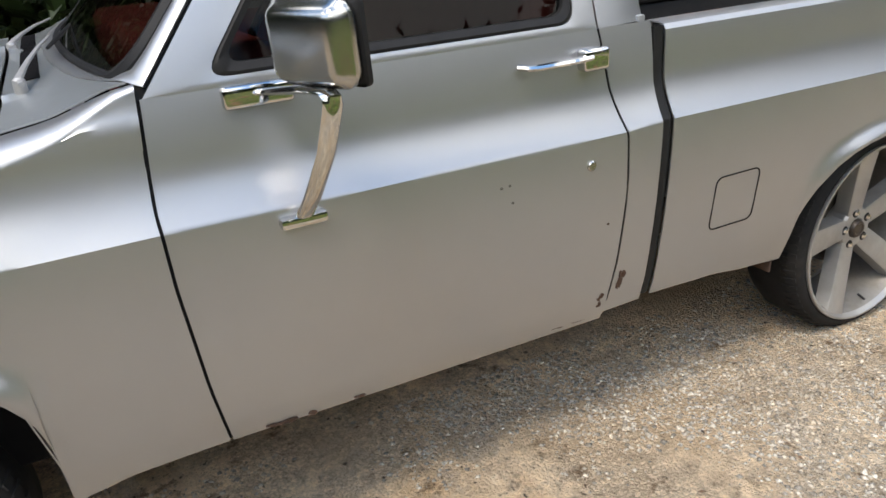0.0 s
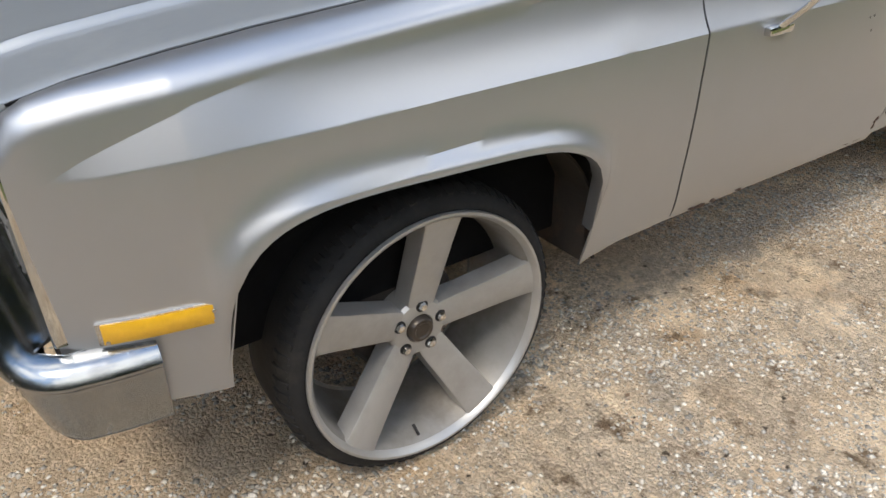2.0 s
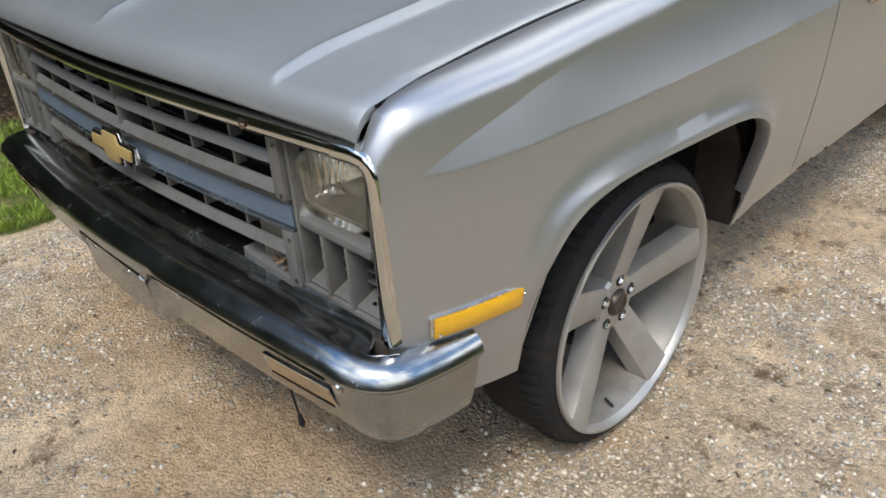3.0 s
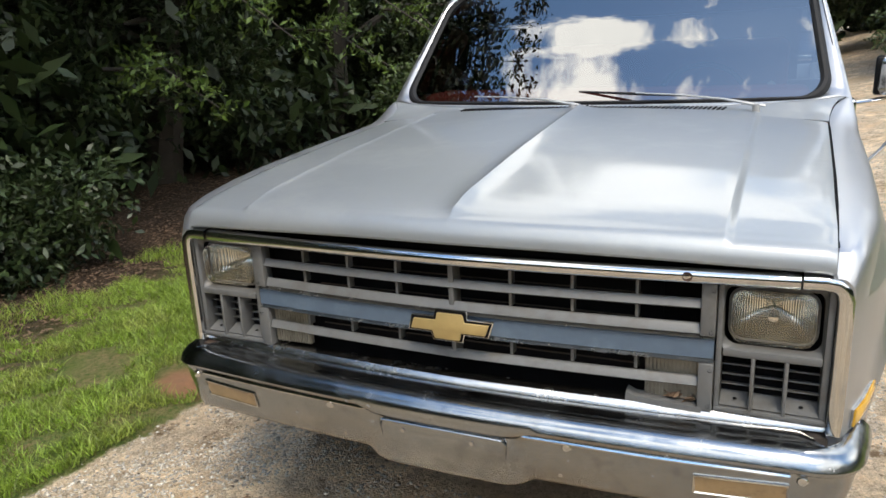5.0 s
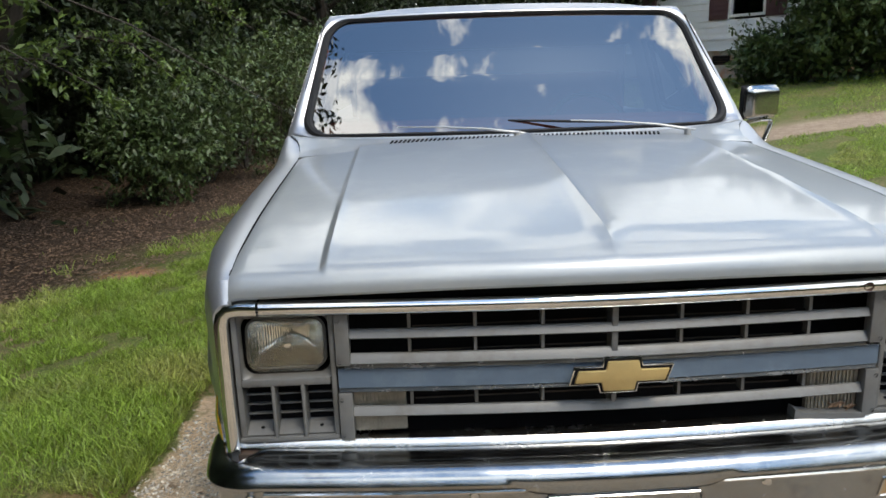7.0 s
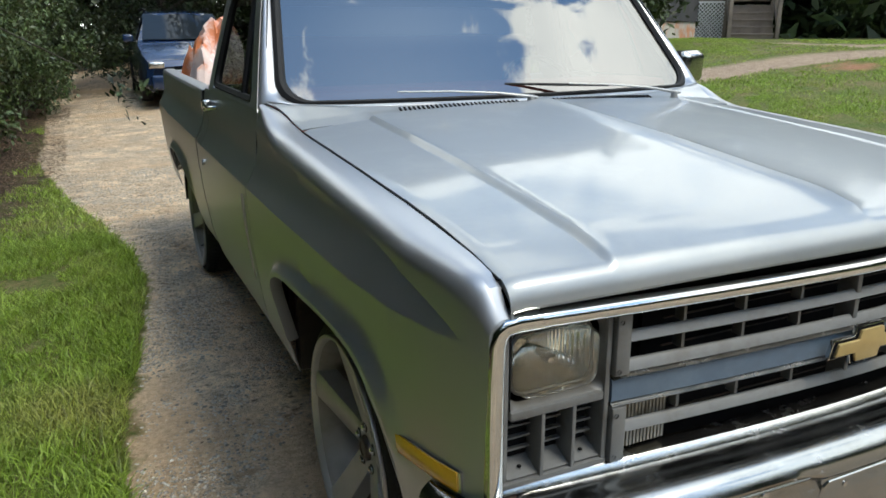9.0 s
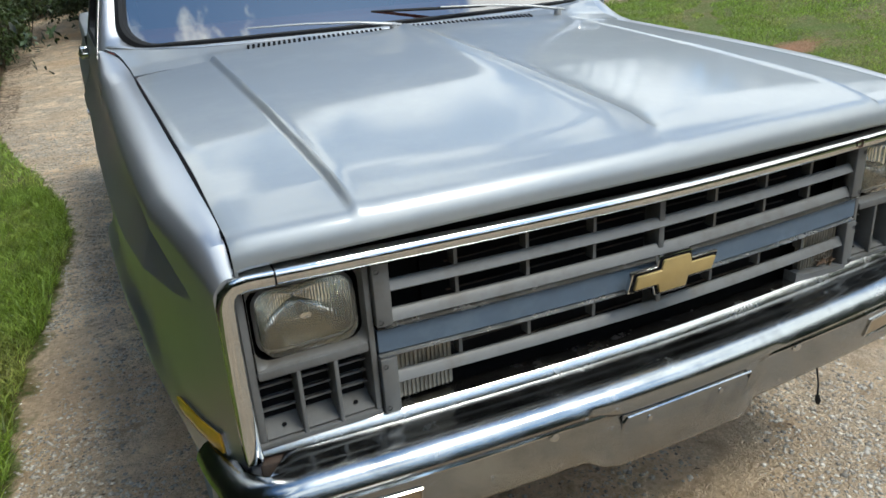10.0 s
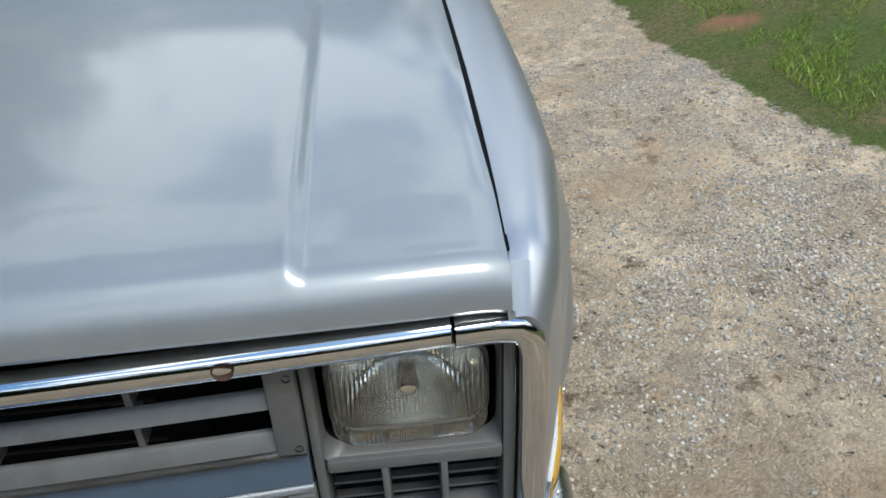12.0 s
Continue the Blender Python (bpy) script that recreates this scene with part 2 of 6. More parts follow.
def prism_bm(outline, y0, y1, bevel=0.0, plane="xz"):
    """A flat outline drawn out between two depths."""
    bm = bmesh.new()
    put = {"xz": lambda u, v, d: (u, d, v), "yz": lambda u, v, d: (d, u, v), "xy": lambda u, v, d: (u, v, d)}[plane]
    a = [bm.verts.new(put(u, v, y0)) for u, v in outline]
    b = [bm.verts.new(put(u, v, y1)) for u, v in outline]
    n = len(outline)
    bm.faces.new(a)
    bm.faces.new(b[::-1])
    for i in range(n):
        bm.faces.new((a[i], b[i], b[(i + 1) % n], a[(i + 1) % n]))
    bmesh.ops.recalc_face_normals(bm, faces=bm.faces)
    if bevel:
        bmesh.ops.bevel(bm, geom=list(bm.edges), offset=bevel, segments=2, affect="EDGES", profile=0.5)
    return bm


def lerp(table, x):
    """Piecewise linear look-up."""
    return float(np.interp(x, [a for a, _ in table], [b for _, b in table]))


def smooth(table, x):
    """Look-up with eased steps between the rows."""
    if x <= table[0][0]:
        return table[0][1]
    for (a, u), (b, v) in zip(table, table[1:]):
        if x <= b:
            k = (x - a) / (b - a)
            return u + (v - u) * k * k * (3 - 2 * k)
    return table[-1][1]


# ---------------------------------------------------------------- ground
def ramp(v):
    return 0.0 if v <= 0 else v * v / (v + 0.22)


def ground_z(x, y):
    """The yard climbs away towards the house and along the drive; level where the truck stands."""
    v = 0.108 * x + (0.030 + 0.0255 * max(0.0, min(1.0, (x - 0.5) / 4.0))) * y - 0.09
    d = math.hypot(max(abs(x) - 1.3, 0), max(y - 3.6, -0.9 - y, 0))
    z = ramp(v) * min(1.0, d / 2.2)
    z += 0.10 * max(0.0, min(1.0, (-x - 4.0) / 3.0))
    return z if z < 1.0 else 1.0 + 0.15 * (1 - math.exp((1.0 - z) / 0.15))


def drive_left(y):
    return lerp([(-40, -3.2), (-6, -2.2), (-1.3, -1.74), (-0.5, -1.58), (0.3, -1.48), (1.0, -1.44), (2.0, -1.33), (3.0, -1.26), (4.4, -1.43), (5.2, -1.66), (7.5, -2.05), (14, -2.2), (60, -2.5)], y) + 0.06 * noise.noise((y * 1.3, 3.1, 0)) + 0.03 * noise.noise((y * 5, 9.1, 0))


def drive_right(y):
    return lerp([(-40, 8), (-6, 4.5), (-1.5, 3.3), (0.3, 3.0), (0.9, 2.92), (1.5, 2.74), (2.2, 2.60), (3.2, 2.46), (4.3, 2.40), (5.2, 2.6), (7, 3.0), (12, 3.0), (60, 3)], y) + 0.09 * noise.noise((y * 1.1, 7.7, 0)) + 0.03 * noise.noise((y * 6, 1.1, 0))


PATHS = (((3.0, 6.9), (6.3, 6.55)), ((6.3, 6.55), (8.3, 6.35)), ((8.3, 6.35), (20, 2.6)), ((14.3, 13.0), (10.6, 8.9)), ((10.6, 8.9), (10.4, 7.0)), ((10.4, 7.0), (20, 4.4)))
CLAY = ((8.1, 5.4, 0.36), (3.95, 2.5, 0.17), (3.3, 0.95, 0.15), (3.68, 0.9, 0.17), (3.2, 0.55, 0.13), (2.95, 3.15, 0.16), (4.6, 2.9, 0.22), (-1.72, 0.02, 0.17), (4.6, 0.7, 0.28), (5.3, 1.3, 0.25), (-2.6, 3.2, 0.2), (4.7, -0.5, 0.22))


def path_band(x, y):
    """Distance from the middle of the bare footpath that crosses the lawn, over its half width."""
    best = 9
    for (ax, ay), (bx, by) in PATHS:
        dx, dy = bx - ax, by - ay
        t = max(0, min(1, ((x - ax) * dx + (y - ay) * dy) / (dx * dx + dy * dy)))
        best = min(best, math.hypot(x - ax - dx * t, y - ay - dy * t) / 0.42)
    return best


def clay(x, y):
    """Bare red patches in the lawn."""
    k = 0.0
    for cx, cy, r in CLAY:
        d = math.hypot((x - cx) * 0.8, y - cy) / r + 0.6 * noise.noise((x * 3, y * 3, 5)) + 0.5 * noise.noise((x * 9, y * 9, 2))
        k = max(k, 1 - d)
    return max(0.0, min(1.0, k * 2.2))


def ground():
    xs = np.concatenate([[-260, -120, -60, -35, -22, -15, -11], np.arange(-9, -3, 0.25), np.arange(-3, 4.2, 0.065), np.arange(4.2, 12, 0.22), [13, 15, 18, 24, 35, 60, 120, 260]])
    ys = np.concatenate([[-260, -120, -60, -35, -22, -14, -9, -7, -5.5, -4.5], np.arange(-4, 7, 0.075), np.arange(7, 16, 0.2), [17, 19, 22, 27, 35, 60, 120, 260]])
    verts, gravel, red, bare, wood = [], [], [], [], []
    for y in ys:
        l, r = drive_left(y), drive_right(y)
        for x in xs:
            near = 1.0 if -9 < x < 12 and -6 < y < 16 else 0.0
            inside = min(x - l, r - x)
            g = max(0.0, min(1.0, 0.5 + inside / 0.10)) if near or abs(x) < 10 else 0.0
            p = path_band(x, y) if 2.5 < x < 21 and 2 < y < 9 else 9
            b = max(0.0, min(1.0, (1.15 - p) / 0.3 + 0.4 * noise.noise((x * 2, y * 2, 2)))) if p < 2 else 0.0
            z = ground_z(x, y)
            if near:
                z += 0.012 * noise.noise((x * 0.9, y * 0.9, 0.3)) + 0.006 * noise.noise((x * 3.1, y * 3.1, 1.3)) * (1 if g > 0.5 else 2.0)
                z += 0.030 * (1 - g) * max(0, min(1, -inside / 0.2)) - 0.02 * b
            verts.append((x, y, z))
            gravel.append(g)
            red.append(clay(x, y) if near and g < 0.6 else 0.0)
            bare.append(b)
            wood.append(max(0.0, min(1.0, (-x - lerp([(3.2, 2.35), (6.0, 1.55)], y) - 0.5 * noise.noise((x * 0.9, y * 0.9, 6)) - 0.3 * noise.noise((x * 4, y * 4, 8))) / 0.8)))
    nx, ny = len(xs), len(ys)
    faces = [(j * nx + i, j * nx + i + 1, (j + 1) * nx + i + 1, (j + 1) * nx + i) for j in range(ny - 1) for i in range(nx - 1)]
    me = bpy.data.meshes.new("ground")
    me.from_pydata(verts, [], faces)
    for nm, vals in (("gravel", gravel), ("clay", red), ("bare", bare), ("wood", wood)):
        a = me.attributes.new(nm, "FLOAT", "POINT")
        a.data.foreach_set("value", np.array(vals, dtype=np.float32))
    me.shade_smooth()
    me.materials.append(ground_material())
    return tagged(new("ground", me), label="crushed-limestone drive between grassy verges and lawn with red clay patches", category="ground", kind="structure")


def ground_material():
    m = bpy.data.materials.new("yard_ground")
    m.use_nodes = True
    n, l = m.node_tree.nodes, m.node_tree.links
    p = n["Principled BSDF"]
    co = n.new("ShaderNodeTexCoord")

    def noisy(scale, detail=6.0, rough=0.6):
        t = n.new("ShaderNodeTexNoise")
        t.inputs["Scale"].default_value, t.inputs["Detail"].default_value, t.inputs["Roughness"].default_value = scale, detail, rough
        l.new(co.outputs["Object"], t.inputs["Vector"])
        return t.outputs["Fac"]

    def ranged(v, a, b, c=0.0, d=1.0):
        r = n.new("ShaderNodeMapRange")
        for i, q in enumerate((a, b, c, d), 1):
            r.inputs[i].default_value = q
        l.new(v, r.inputs[0])
        return r.outputs[0]

    def mix(f, a, b, mode="MIX"):
        x = n.new("ShaderNodeMixRGB")
        x.blend_type = mode
        for i, q in enumerate((f, a, b)):
            if isinstance(q, tuple):
                x.inputs[i].default_value = (*q, 1)
            elif isinstance(q, float):
                x.inputs[i].default_value = q
            else:
                l.new(q, x.inputs[i])
        return x.outputs[0]

    def attr(name):
        a = n.new("ShaderNodeAttribute")
        a.attribute_name = name
        return a.outputs["Fac"]
    # gravel: pale fines, grey stones, ochre stains, dark organic specks
    vor = n.new("ShaderNodeTexVoronoi")
    vor.inputs["Scale"].default_value = 62
    l.new(co.outputs["Object"], vor.inputs["Vector"])
    vor2 = n.new("ShaderNodeTexVoronoi")
    vor2.inputs["Scale"].default_value = 190
    l.new(co.outputs["Object"], vor2.inputs["Vector"])
    edge_v = n.new("ShaderNodeTexVoronoi")
    edge_v.feature = "DISTANCE_TO_EDGE"
    edge_v.inputs["Scale"].default_value = 62
    warp = n.new("ShaderNodeMixRGB")          # uneven stones: cells pushed about by noise
    warp.inputs[0].default_value = 0.012
    wob = n.new("ShaderNodeTexNoise")
    wob.inputs["Scale"].default_value, wob.inputs["Detail"].default_value = 45, 3.0
    l.new(co.outputs["Object"], wob.inputs["Vector"])
    l.new(co.outputs["Object"], warp.inputs[1])
    l.new(wob.outputs["Color"], warp.inputs[2])
    l.new(warp.outputs[0], edge_v.inputs["Vector"])
    l.new(warp.outputs[0], vor.inputs["Vector"])
    fines = mix(ranged(noisy(1.7, 11, 0.72), 0.43, 0.58), (0.86, 0.71, 0.52), (0.54, 0.42, 0.29))
    fines = mix(ranged(noisy(3.7, 8), 0.52, 0.68), fines, (0.54, 0.37, 0.21))
    fines = mix(ranged(noisy(1.1, 9, 0.7), 0.55, 0.68), fines, (0.33, 0.26, 0.19))
    stone = mix(ranged(noisy(13, 9, 0.75), 0.50, 0.60), fines, (0.40, 0.31, 0.22))
    stone = mix(ranged(noisy(5.3, 9, 0.75), 0.56, 0.63), stone, (0.80, 0.70, 0.56))
    stony = ranged(noisy(2.6, 8, 0.7), 0.44, 0.54)
    stone = mix(ranged(stony, 0.0, 1.0, 0.14, 0.55), stone, mix(ranged(vor.outputs["Color"], 0.1, 0.9), (0.15, 0.12, 0.09), (0.84, 0.72, 0.57)))
    stone = mix(ranged(stony, 0.0, 1.0, 0.16, 0.40), stone, mix(ranged(vor2.outputs["Color"], 0.1, 0.9), (0.12, 0.095, 0.07), (0.74, 0.63, 0.49)))
    crev = n.new("ShaderNodeMath")
    crev.operation = "MULTIPLY"
    l.new(stony, crev.inputs[0])
    l.new(ranged(edge_v.outputs["Distance"], 0.0, 0.10, 0.45, 0.0), crev.inputs[1])
    stone = mix(crev.outputs[0], stone, (0.13, 0.095, 0.062))      # darker brown along the edges between the stones
    stone = mix(ranged(noisy(26, 3), 0.66, 0.70), stone, (0.07, 0.055, 0.04))
    stone = mix(ranged(noisy(7.5, 10, 0.78), 0.55, 0.63), stone, (0.17, 0.12, 0.078))
    stone = mix(ranged(noisy(2.1, 9, 0.7), 0.54, 0.62), stone, mix(ranged(noisy(55, 5, 0.7), 0.4, 0.6), (0.27, 0.225, 0.17), (0.52, 0.45, 0.37)))
    stone = mix(ranged(noisy(0.55, 6, 0.6), 0.50, 0.66), stone, mix(ranged(noisy(30, 6, 0.7), 0.4, 0.6), (0.38, 0.27, 0.165), (0.60, 0.47, 0.33)))
    stone = mix(1.0, stone, (1.34, 1.29, 1.22), "MULTIPLY")
    # soil and thatch under the grass
    soil = mix(ranged(noisy(1.6, 9, 0.7), 0.40, 0.60), (0.16, 0.205, 0.05), (0.30, 0.225, 0.115))
    soil = mix(ranged(noisy(40, 6), 0.4, 0.65), soil, (0.10, 0.15, 0.033))
    red = mix(ranged(noisy(15), 0.3, 0.7), (0.46, 0.23, 0.125), (0.34, 0.19, 0.11))
    soil = mix(attr("wood"), soil, mix(ranged(noisy(22, 8, 0.75), 0.35, 0.65), (0.085, 0.054, 0.032), (0.028, 0.019, 0.013)))
    soil = mix(attr("clay"), soil, red)
    trod = mix(ranged(noisy(9), 0.3, 0.7), (0.52, 0.40, 0.29), (0.38, 0.28, 0.20))
    soil = mix(attr("bare"), soil, trod)
    edge = n.new("ShaderNodeMath")
    edge.operation = "ADD"
    l.new(attr("gravel"), edge.inputs[0])
    l.new(ranged(noisy(9, 6), 0.3, 0.7, -0.35, 0.35), edge.inputs[1])
    l.new(mix(ranged(edge.outputs[0], 0.35, 0.65), soil, stone), p.inputs["Base Color"])
    p.inputs["Roughness"].default_value = 0.9
    p.inputs["Specular IOR Level"].default_value = 0.25
    hsum = n.new("ShaderNodeMath")
    hsum.operation = "MULTIPLY_ADD"
    l.new(ranged(edge_v.outputs["Distance"], 0.0, 0.35), hsum.inputs[0])
    hsum.inputs[1].default_value = 0.35
    l.new(noisy(70, 8, 0.75), hsum.inputs[2])
    b = n.new("ShaderNodeBump")
    b.inputs["Strength"].default_value, b.inputs["Distance"].default_value = 1.0, 0.024
    l.new(hsum.outputs[0], b.inputs["Height"])
    l.new(b.outputs[0], p.inputs["Normal"])
    return m


ground_ob = ground()


# ---------------------------------------------------------------- scattered stuff: stones, grass, litter
def scatter(name, verts, faces, mat, label, category, smooth_it=False):
    me = bpy.data.meshes.new(name)
    me.vertices.add(len(verts))
    me.vertices.foreach_set("co", np.asarray(verts, dtype=np.float32).ravel())
    k = faces.shape[1]
    me.loops.add(faces.size)
    me.loops.foreach_set("vertex_index", faces.astype(np.int32).ravel())
    me.polygons.add(len(faces))
    me.polygons.foreach_set("loop_start", np.arange(0, faces.size, k, dtype=np.int32))
    me.polygons.foreach_set("loop_total", np.full(len(faces), k, dtype=np.int32))
    me.update(calc_edges=True)
    me.validate()
    me.materials.append(mat)
    if smooth_it:
        me.shade_smooth()
    return tagged(new(name, me), label=label, category=category, kind="stuff")


rng = np.random.default_rng(4)
OCTA = np.array([(1, 0, 0), (0, 1, 0), (-1, 0, 0), (0, -1, 0), (0, 0, 1), (0, 0, -0.6)], float)
OCTA_F = np.array([(0, 1, 4), (1, 2, 4), (2, 3, 4), (3, 0, 4), (1, 0, 5), (2, 1, 5), (3, 2, 5), (0, 3, 5)])
M["stone"] = material("gravel_stone", (0.45, 0.41, 0.35), 0.9, 0, 0.25, 60, per_island=0.55, second=(0.42, 0.345, 0.255), second_scale=1.3, second_at=(0.5, 0.7))
M["grass"] = material("grass_blades", (0.27, 0.38, 0.06), 0.5, 0, 0.3, 5.0, per_island=0.55, second=(0.42, 0.40, 0.14), second_scale=1.4, second_at=(0.5, 0.75))


def lit_through(m, share):
    """Thin leaves and blades: part of the light passes through."""
    n, l = m.node_tree.nodes, m.node_tree.links
    p, out = n["Principled BSDF"], n["Material Output"]
    tr, mix = n.new("ShaderNodeBsdfTranslucent"), n.new("ShaderNodeMixShader")
    mix.inputs[0].default_value = share
    l.new(p.inputs["Base Color"].links[0].from_socket, tr.inputs["Color"])
    l.new(p.outputs[0], mix.inputs[1])
    l.new(tr.outputs[0], mix.inputs[2])
    l.new(mix.outputs[0], out.inputs["Surface"])
    return m


lit_through(M["grass"], 0.4)
M["litter"] = material("dead_leaves", (0.15, 0.095, 0.058), 0.8, 0, 0.3, 30, per_island=0.6)


EDGE_Y = np.arange(-6, 20, 0.05)
EDGE_L, EDGE_R = np.array([drive_left(v) for v in EDGE_Y]), np.array([drive_right(v) for v in EDGE_Y])


def wave(x, y):
    """A cheap uneven field between about -1 and 1."""
    return (np.sin(x * 1.9 + 1.3 * np.sin(y * 1.1)) + np.sin(y * 2.3 + 1.7 * np.sin(x * 0.9 + 2)) + np.sin(x * 3.7 - y * 2.9)) / 2.4


def land(x, y):
    """ground_z for arrays."""
    v = np.maximum(0.108 * x + (0.030 + 0.0255 * np.clip((x - 0.5) / 4.0, 0, 1)) * y - 0.09, 0)
    d = np.hypot(np.maximum(np.abs(x) - 1.3, 0), np.maximum(np.maximum(y - 3.6, -0.9 - y), 0))
    z = v * v / (v + 0.22) * np.minimum(1, d / 2.2) + 0.10 * np.clip((-x - 4) / 3, 0, 1)
    return np.where(z < 1.0, z, 1.0 + 0.15 * (1 - np.exp((1.0 - np.maximum(z, 1.0)) / 0.15)))


def bare_near(x, y):
    """Over 1 away from the footpaths and the clay patches."""
    best = np.full(len(x), 9.0)
    for (ax, ay), (bx, by) in PATHS:
        dx, dy = bx - ax, by - ay
        t = np.clip(((x - ax) * dx + (y - ay) * dy) / (dx * dx + dy * dy), 0, 1)
        best = np.minimum(best, np.hypot(x - ax - dx * t, y - ay - dy * t) / 0.42)
    for cx, cy, r in CLAY:
        best = np.minimum(best, np.hypot((x - cx) * 0.8, y - cy) / r / 0.85)
    return best


def stones(count):
    x = rng.uniform(-1.9, 3.4, count)
    y = np.where(rng.random(count) < 0.8, rng.uniform(-2.2, 3.2, count), rng.uniform(3.2, 7.0, count))
    keep = (np.interp(y, EDGE_Y, EDGE_L) - 0.05 < x) & (x < np.interp(y, EDGE_Y, EDGE_R) + 0.05)
    keep &= ~((np.abs(x) < 0.45) & (y > -0.3))
    keep &= wave(x * 1.6, y * 1.6) + 0.8 * wave(x * 5, y * 5) > rng.uniform(-0.9, 1.3, count)
    x, y = x[keep], y[keep]
    n = len(x)
    size = 0.0030 + 0.0095 * rng.random(n) ** 2.6 + 0.006 * (rng.random(n) > 0.996)
    v = OCTA[None] * size[:, None, None] * rng.uniform(0.6, 1.35, (n, 6, 1)) * np.array([1, 1, 0.5])
    a = rng.uniform(0, 6.283, n)
    c, s = np.cos(a)[:, None], np.sin(a)[:, None]
    v = np.stack([v[..., 0] * c - v[..., 1] * s, v[..., 0] * s + v[..., 1] * c, v[..., 2]], -1)
    z = land(x, y) + np.array([0.012 * noise.noise((p * 0.9, q * 0.9, 0.3)) + 0.006 * noise.noise((p * 3.1, q * 3.1, 1.3)) for p, q in zip(x, y)])
    v += np.stack([x, y, z - size * 0.05], -1)[:, None]
    return scatter("gravel", v.reshape(-1, 3), (OCTA_F[None] + 6 * np.arange(n)[:, None, None]).reshape(-1, 3), M["stone"], "loose grey and tan crushed stone on the drive", "gravel")


def blades(name, regions, label):
    """regions: x0, x1, y0, y1, count, height, width."""
    vs, total = [], 0
    for x0, x1, y0, y1, count, hgt, wid in regions:
        x, y = rng.uniform(x0, x1, count), rng.uniform(y0, y1, count)
        tuft = wave(x * 1.7, y * 1.7) * 0.6 + wave(x * 6 + 3, y * 6) * 0.4
        ok = (x < np.interp(y, EDGE_Y, EDGE_L) - 0.02) | (x > np.interp(y, EDGE_Y, EDGE_R) + 0.02)
        ok &= np.interp(wave(x * 3, y * 3), [-1, 1], [0.8, 1.3]) < bare_near(x, y)
        wood = np.clip((-x - np.interp(y, [3.2, 6.0], [2.6, 1.5]) - 0.3 * np.sin(y * 1.3)) / 0.9, 0, 1)
        thin = np.where(x > 0, 0.35 * np.clip((5.5 - x) / 2.0, 0, 1), 0.0)      # worn lawn beside the drive
        ok &= (tuft > -0.45 + thin + 0.9 * wood * 1.1) & (rng.random(count) > 0.96 * wood)
        x, y, tuft = x[ok], y[ok], tuft[ok]
        n = len(x)
        z = land(x, y) + 0.02
        h = hgt * (0.45 + 0.75 * rng.random(n)) * (1 + 0.5 * tuft)
        ang, lean = rng.uniform(0, 6.283, n), rng.uniform(0.3, 1.5, n) * h
        d, la = np.stack([np.cos(ang), np.sin(ang)], -1), rng.uniform(0, 6.283, n)
        w = wid * rng.uniform(0.6, 1.3, n)
        lx, ly = np.cos(la) * lean, np.sin(la) * lean
        base = np.stack([x, y, z], -1)
        side = np.concatenate([d * w[:, None], np.zeros((n, 1))], -1)
        mid = base + np.stack([lx * 0.35, ly * 0.35, h * 0.62], -1)
        tip = base + np.stack([lx, ly, h], -1)
        vs.append(np.stack([base - side, base + side, mid + side * 0.8, mid - side * 0.8, tip], 1))
    v = np.concatenate(vs)
    n = len(v)
    f = np.array([(0, 1, 2), (0, 2, 3), (3, 2, 4)])
    return scatter(name, v.reshape(-1, 3), (f[None] + 5 * np.arange(n)[:, None, None]).reshape(-1, 3), M["grass"], label, "grass")


def litter(count):
    x, y = np.concatenate([rng.uniform(-5.5, -1.8, count), rng.uniform(-1.6, 3.2, 260)]), np.concatenate([rng.uniform(-2, 14, count), rng.uniform(-2.2, 5, 260)])
    edge = 2600                      # drifted on to the drive below the shrubs
    ey = rng.uniform(4.2, 12.5, edge)
    x = np.concatenate([x, np.interp(ey, EDGE_Y, EDGE_L) + rng.normal(-0.05, 0.38, edge)])
    y = np.concatenate([y, ey])
    wood = np.clip((-x - np.interp(y, [3.2, 6.0], [2.45, 1.5]) - 0.3 * np.sin(y * 1.3)) / 0.7, 0, 1)
    keep = (rng.random(len(x)) < wood * 1.3) | (np.arange(len(x)) >= count)
    x, y, count = x[keep], y[keep], int(keep[:count].sum())
    n = len(x)
    r = rng.uniform(0.011, 0.027, n)
    r[count:] *= 0.55
    a = rng.uniform(0, 6.283, n)
    q = np.array([(1, 0, 0), (0.1, 0.45, 0.25), (-1, 0, 0.1), (0.1, -0.45, 0.2)])[None] * r[:, None, None]
    v = np.stack([q[..., 0] * np.cos(a)[:, None] - q[..., 1] * np.sin(a)[:, None], q[..., 0] * np.sin(a)[:, None] + q[..., 1] * np.cos(a)[:, None], q[..., 2] * rng.uniform(0.2, 1.6, n)[:, None]], -1)
    z = land(x, y) + np.where(x < np.interp(y, EDGE_Y, EDGE_L), 0.045, 0.012)
    v += np.stack([x, y, z], -1)[:, None]
    return scatter("leaf_litter", v.reshape(-1, 3), np.arange(4 * n).reshape(-1, 4), M["litter"], "dry brown leaves scattered below the trees and on the drive", "leaf litter")


stones(380000)
blades("grass_verge", [(-3.6, -1.2, -1.6, 4.0, 150000, 0.060, 0.0024), (-3.8, -1.4, 4.0, 11, 45000, 0.06, 0.0034)], "bright green uncut grass along the drive")
blades("lawn", [(2.8, 6.0, -2.0, 6.0, 110000, 0.036, 0.0026), (2.9, 13, 3.5, 14, 130000, 0.035, 0.0045), (6, 16, -4, 6, 40000, 0.04, 0.006)], "mown lawn, patchy and sunlit")
litter(42000)
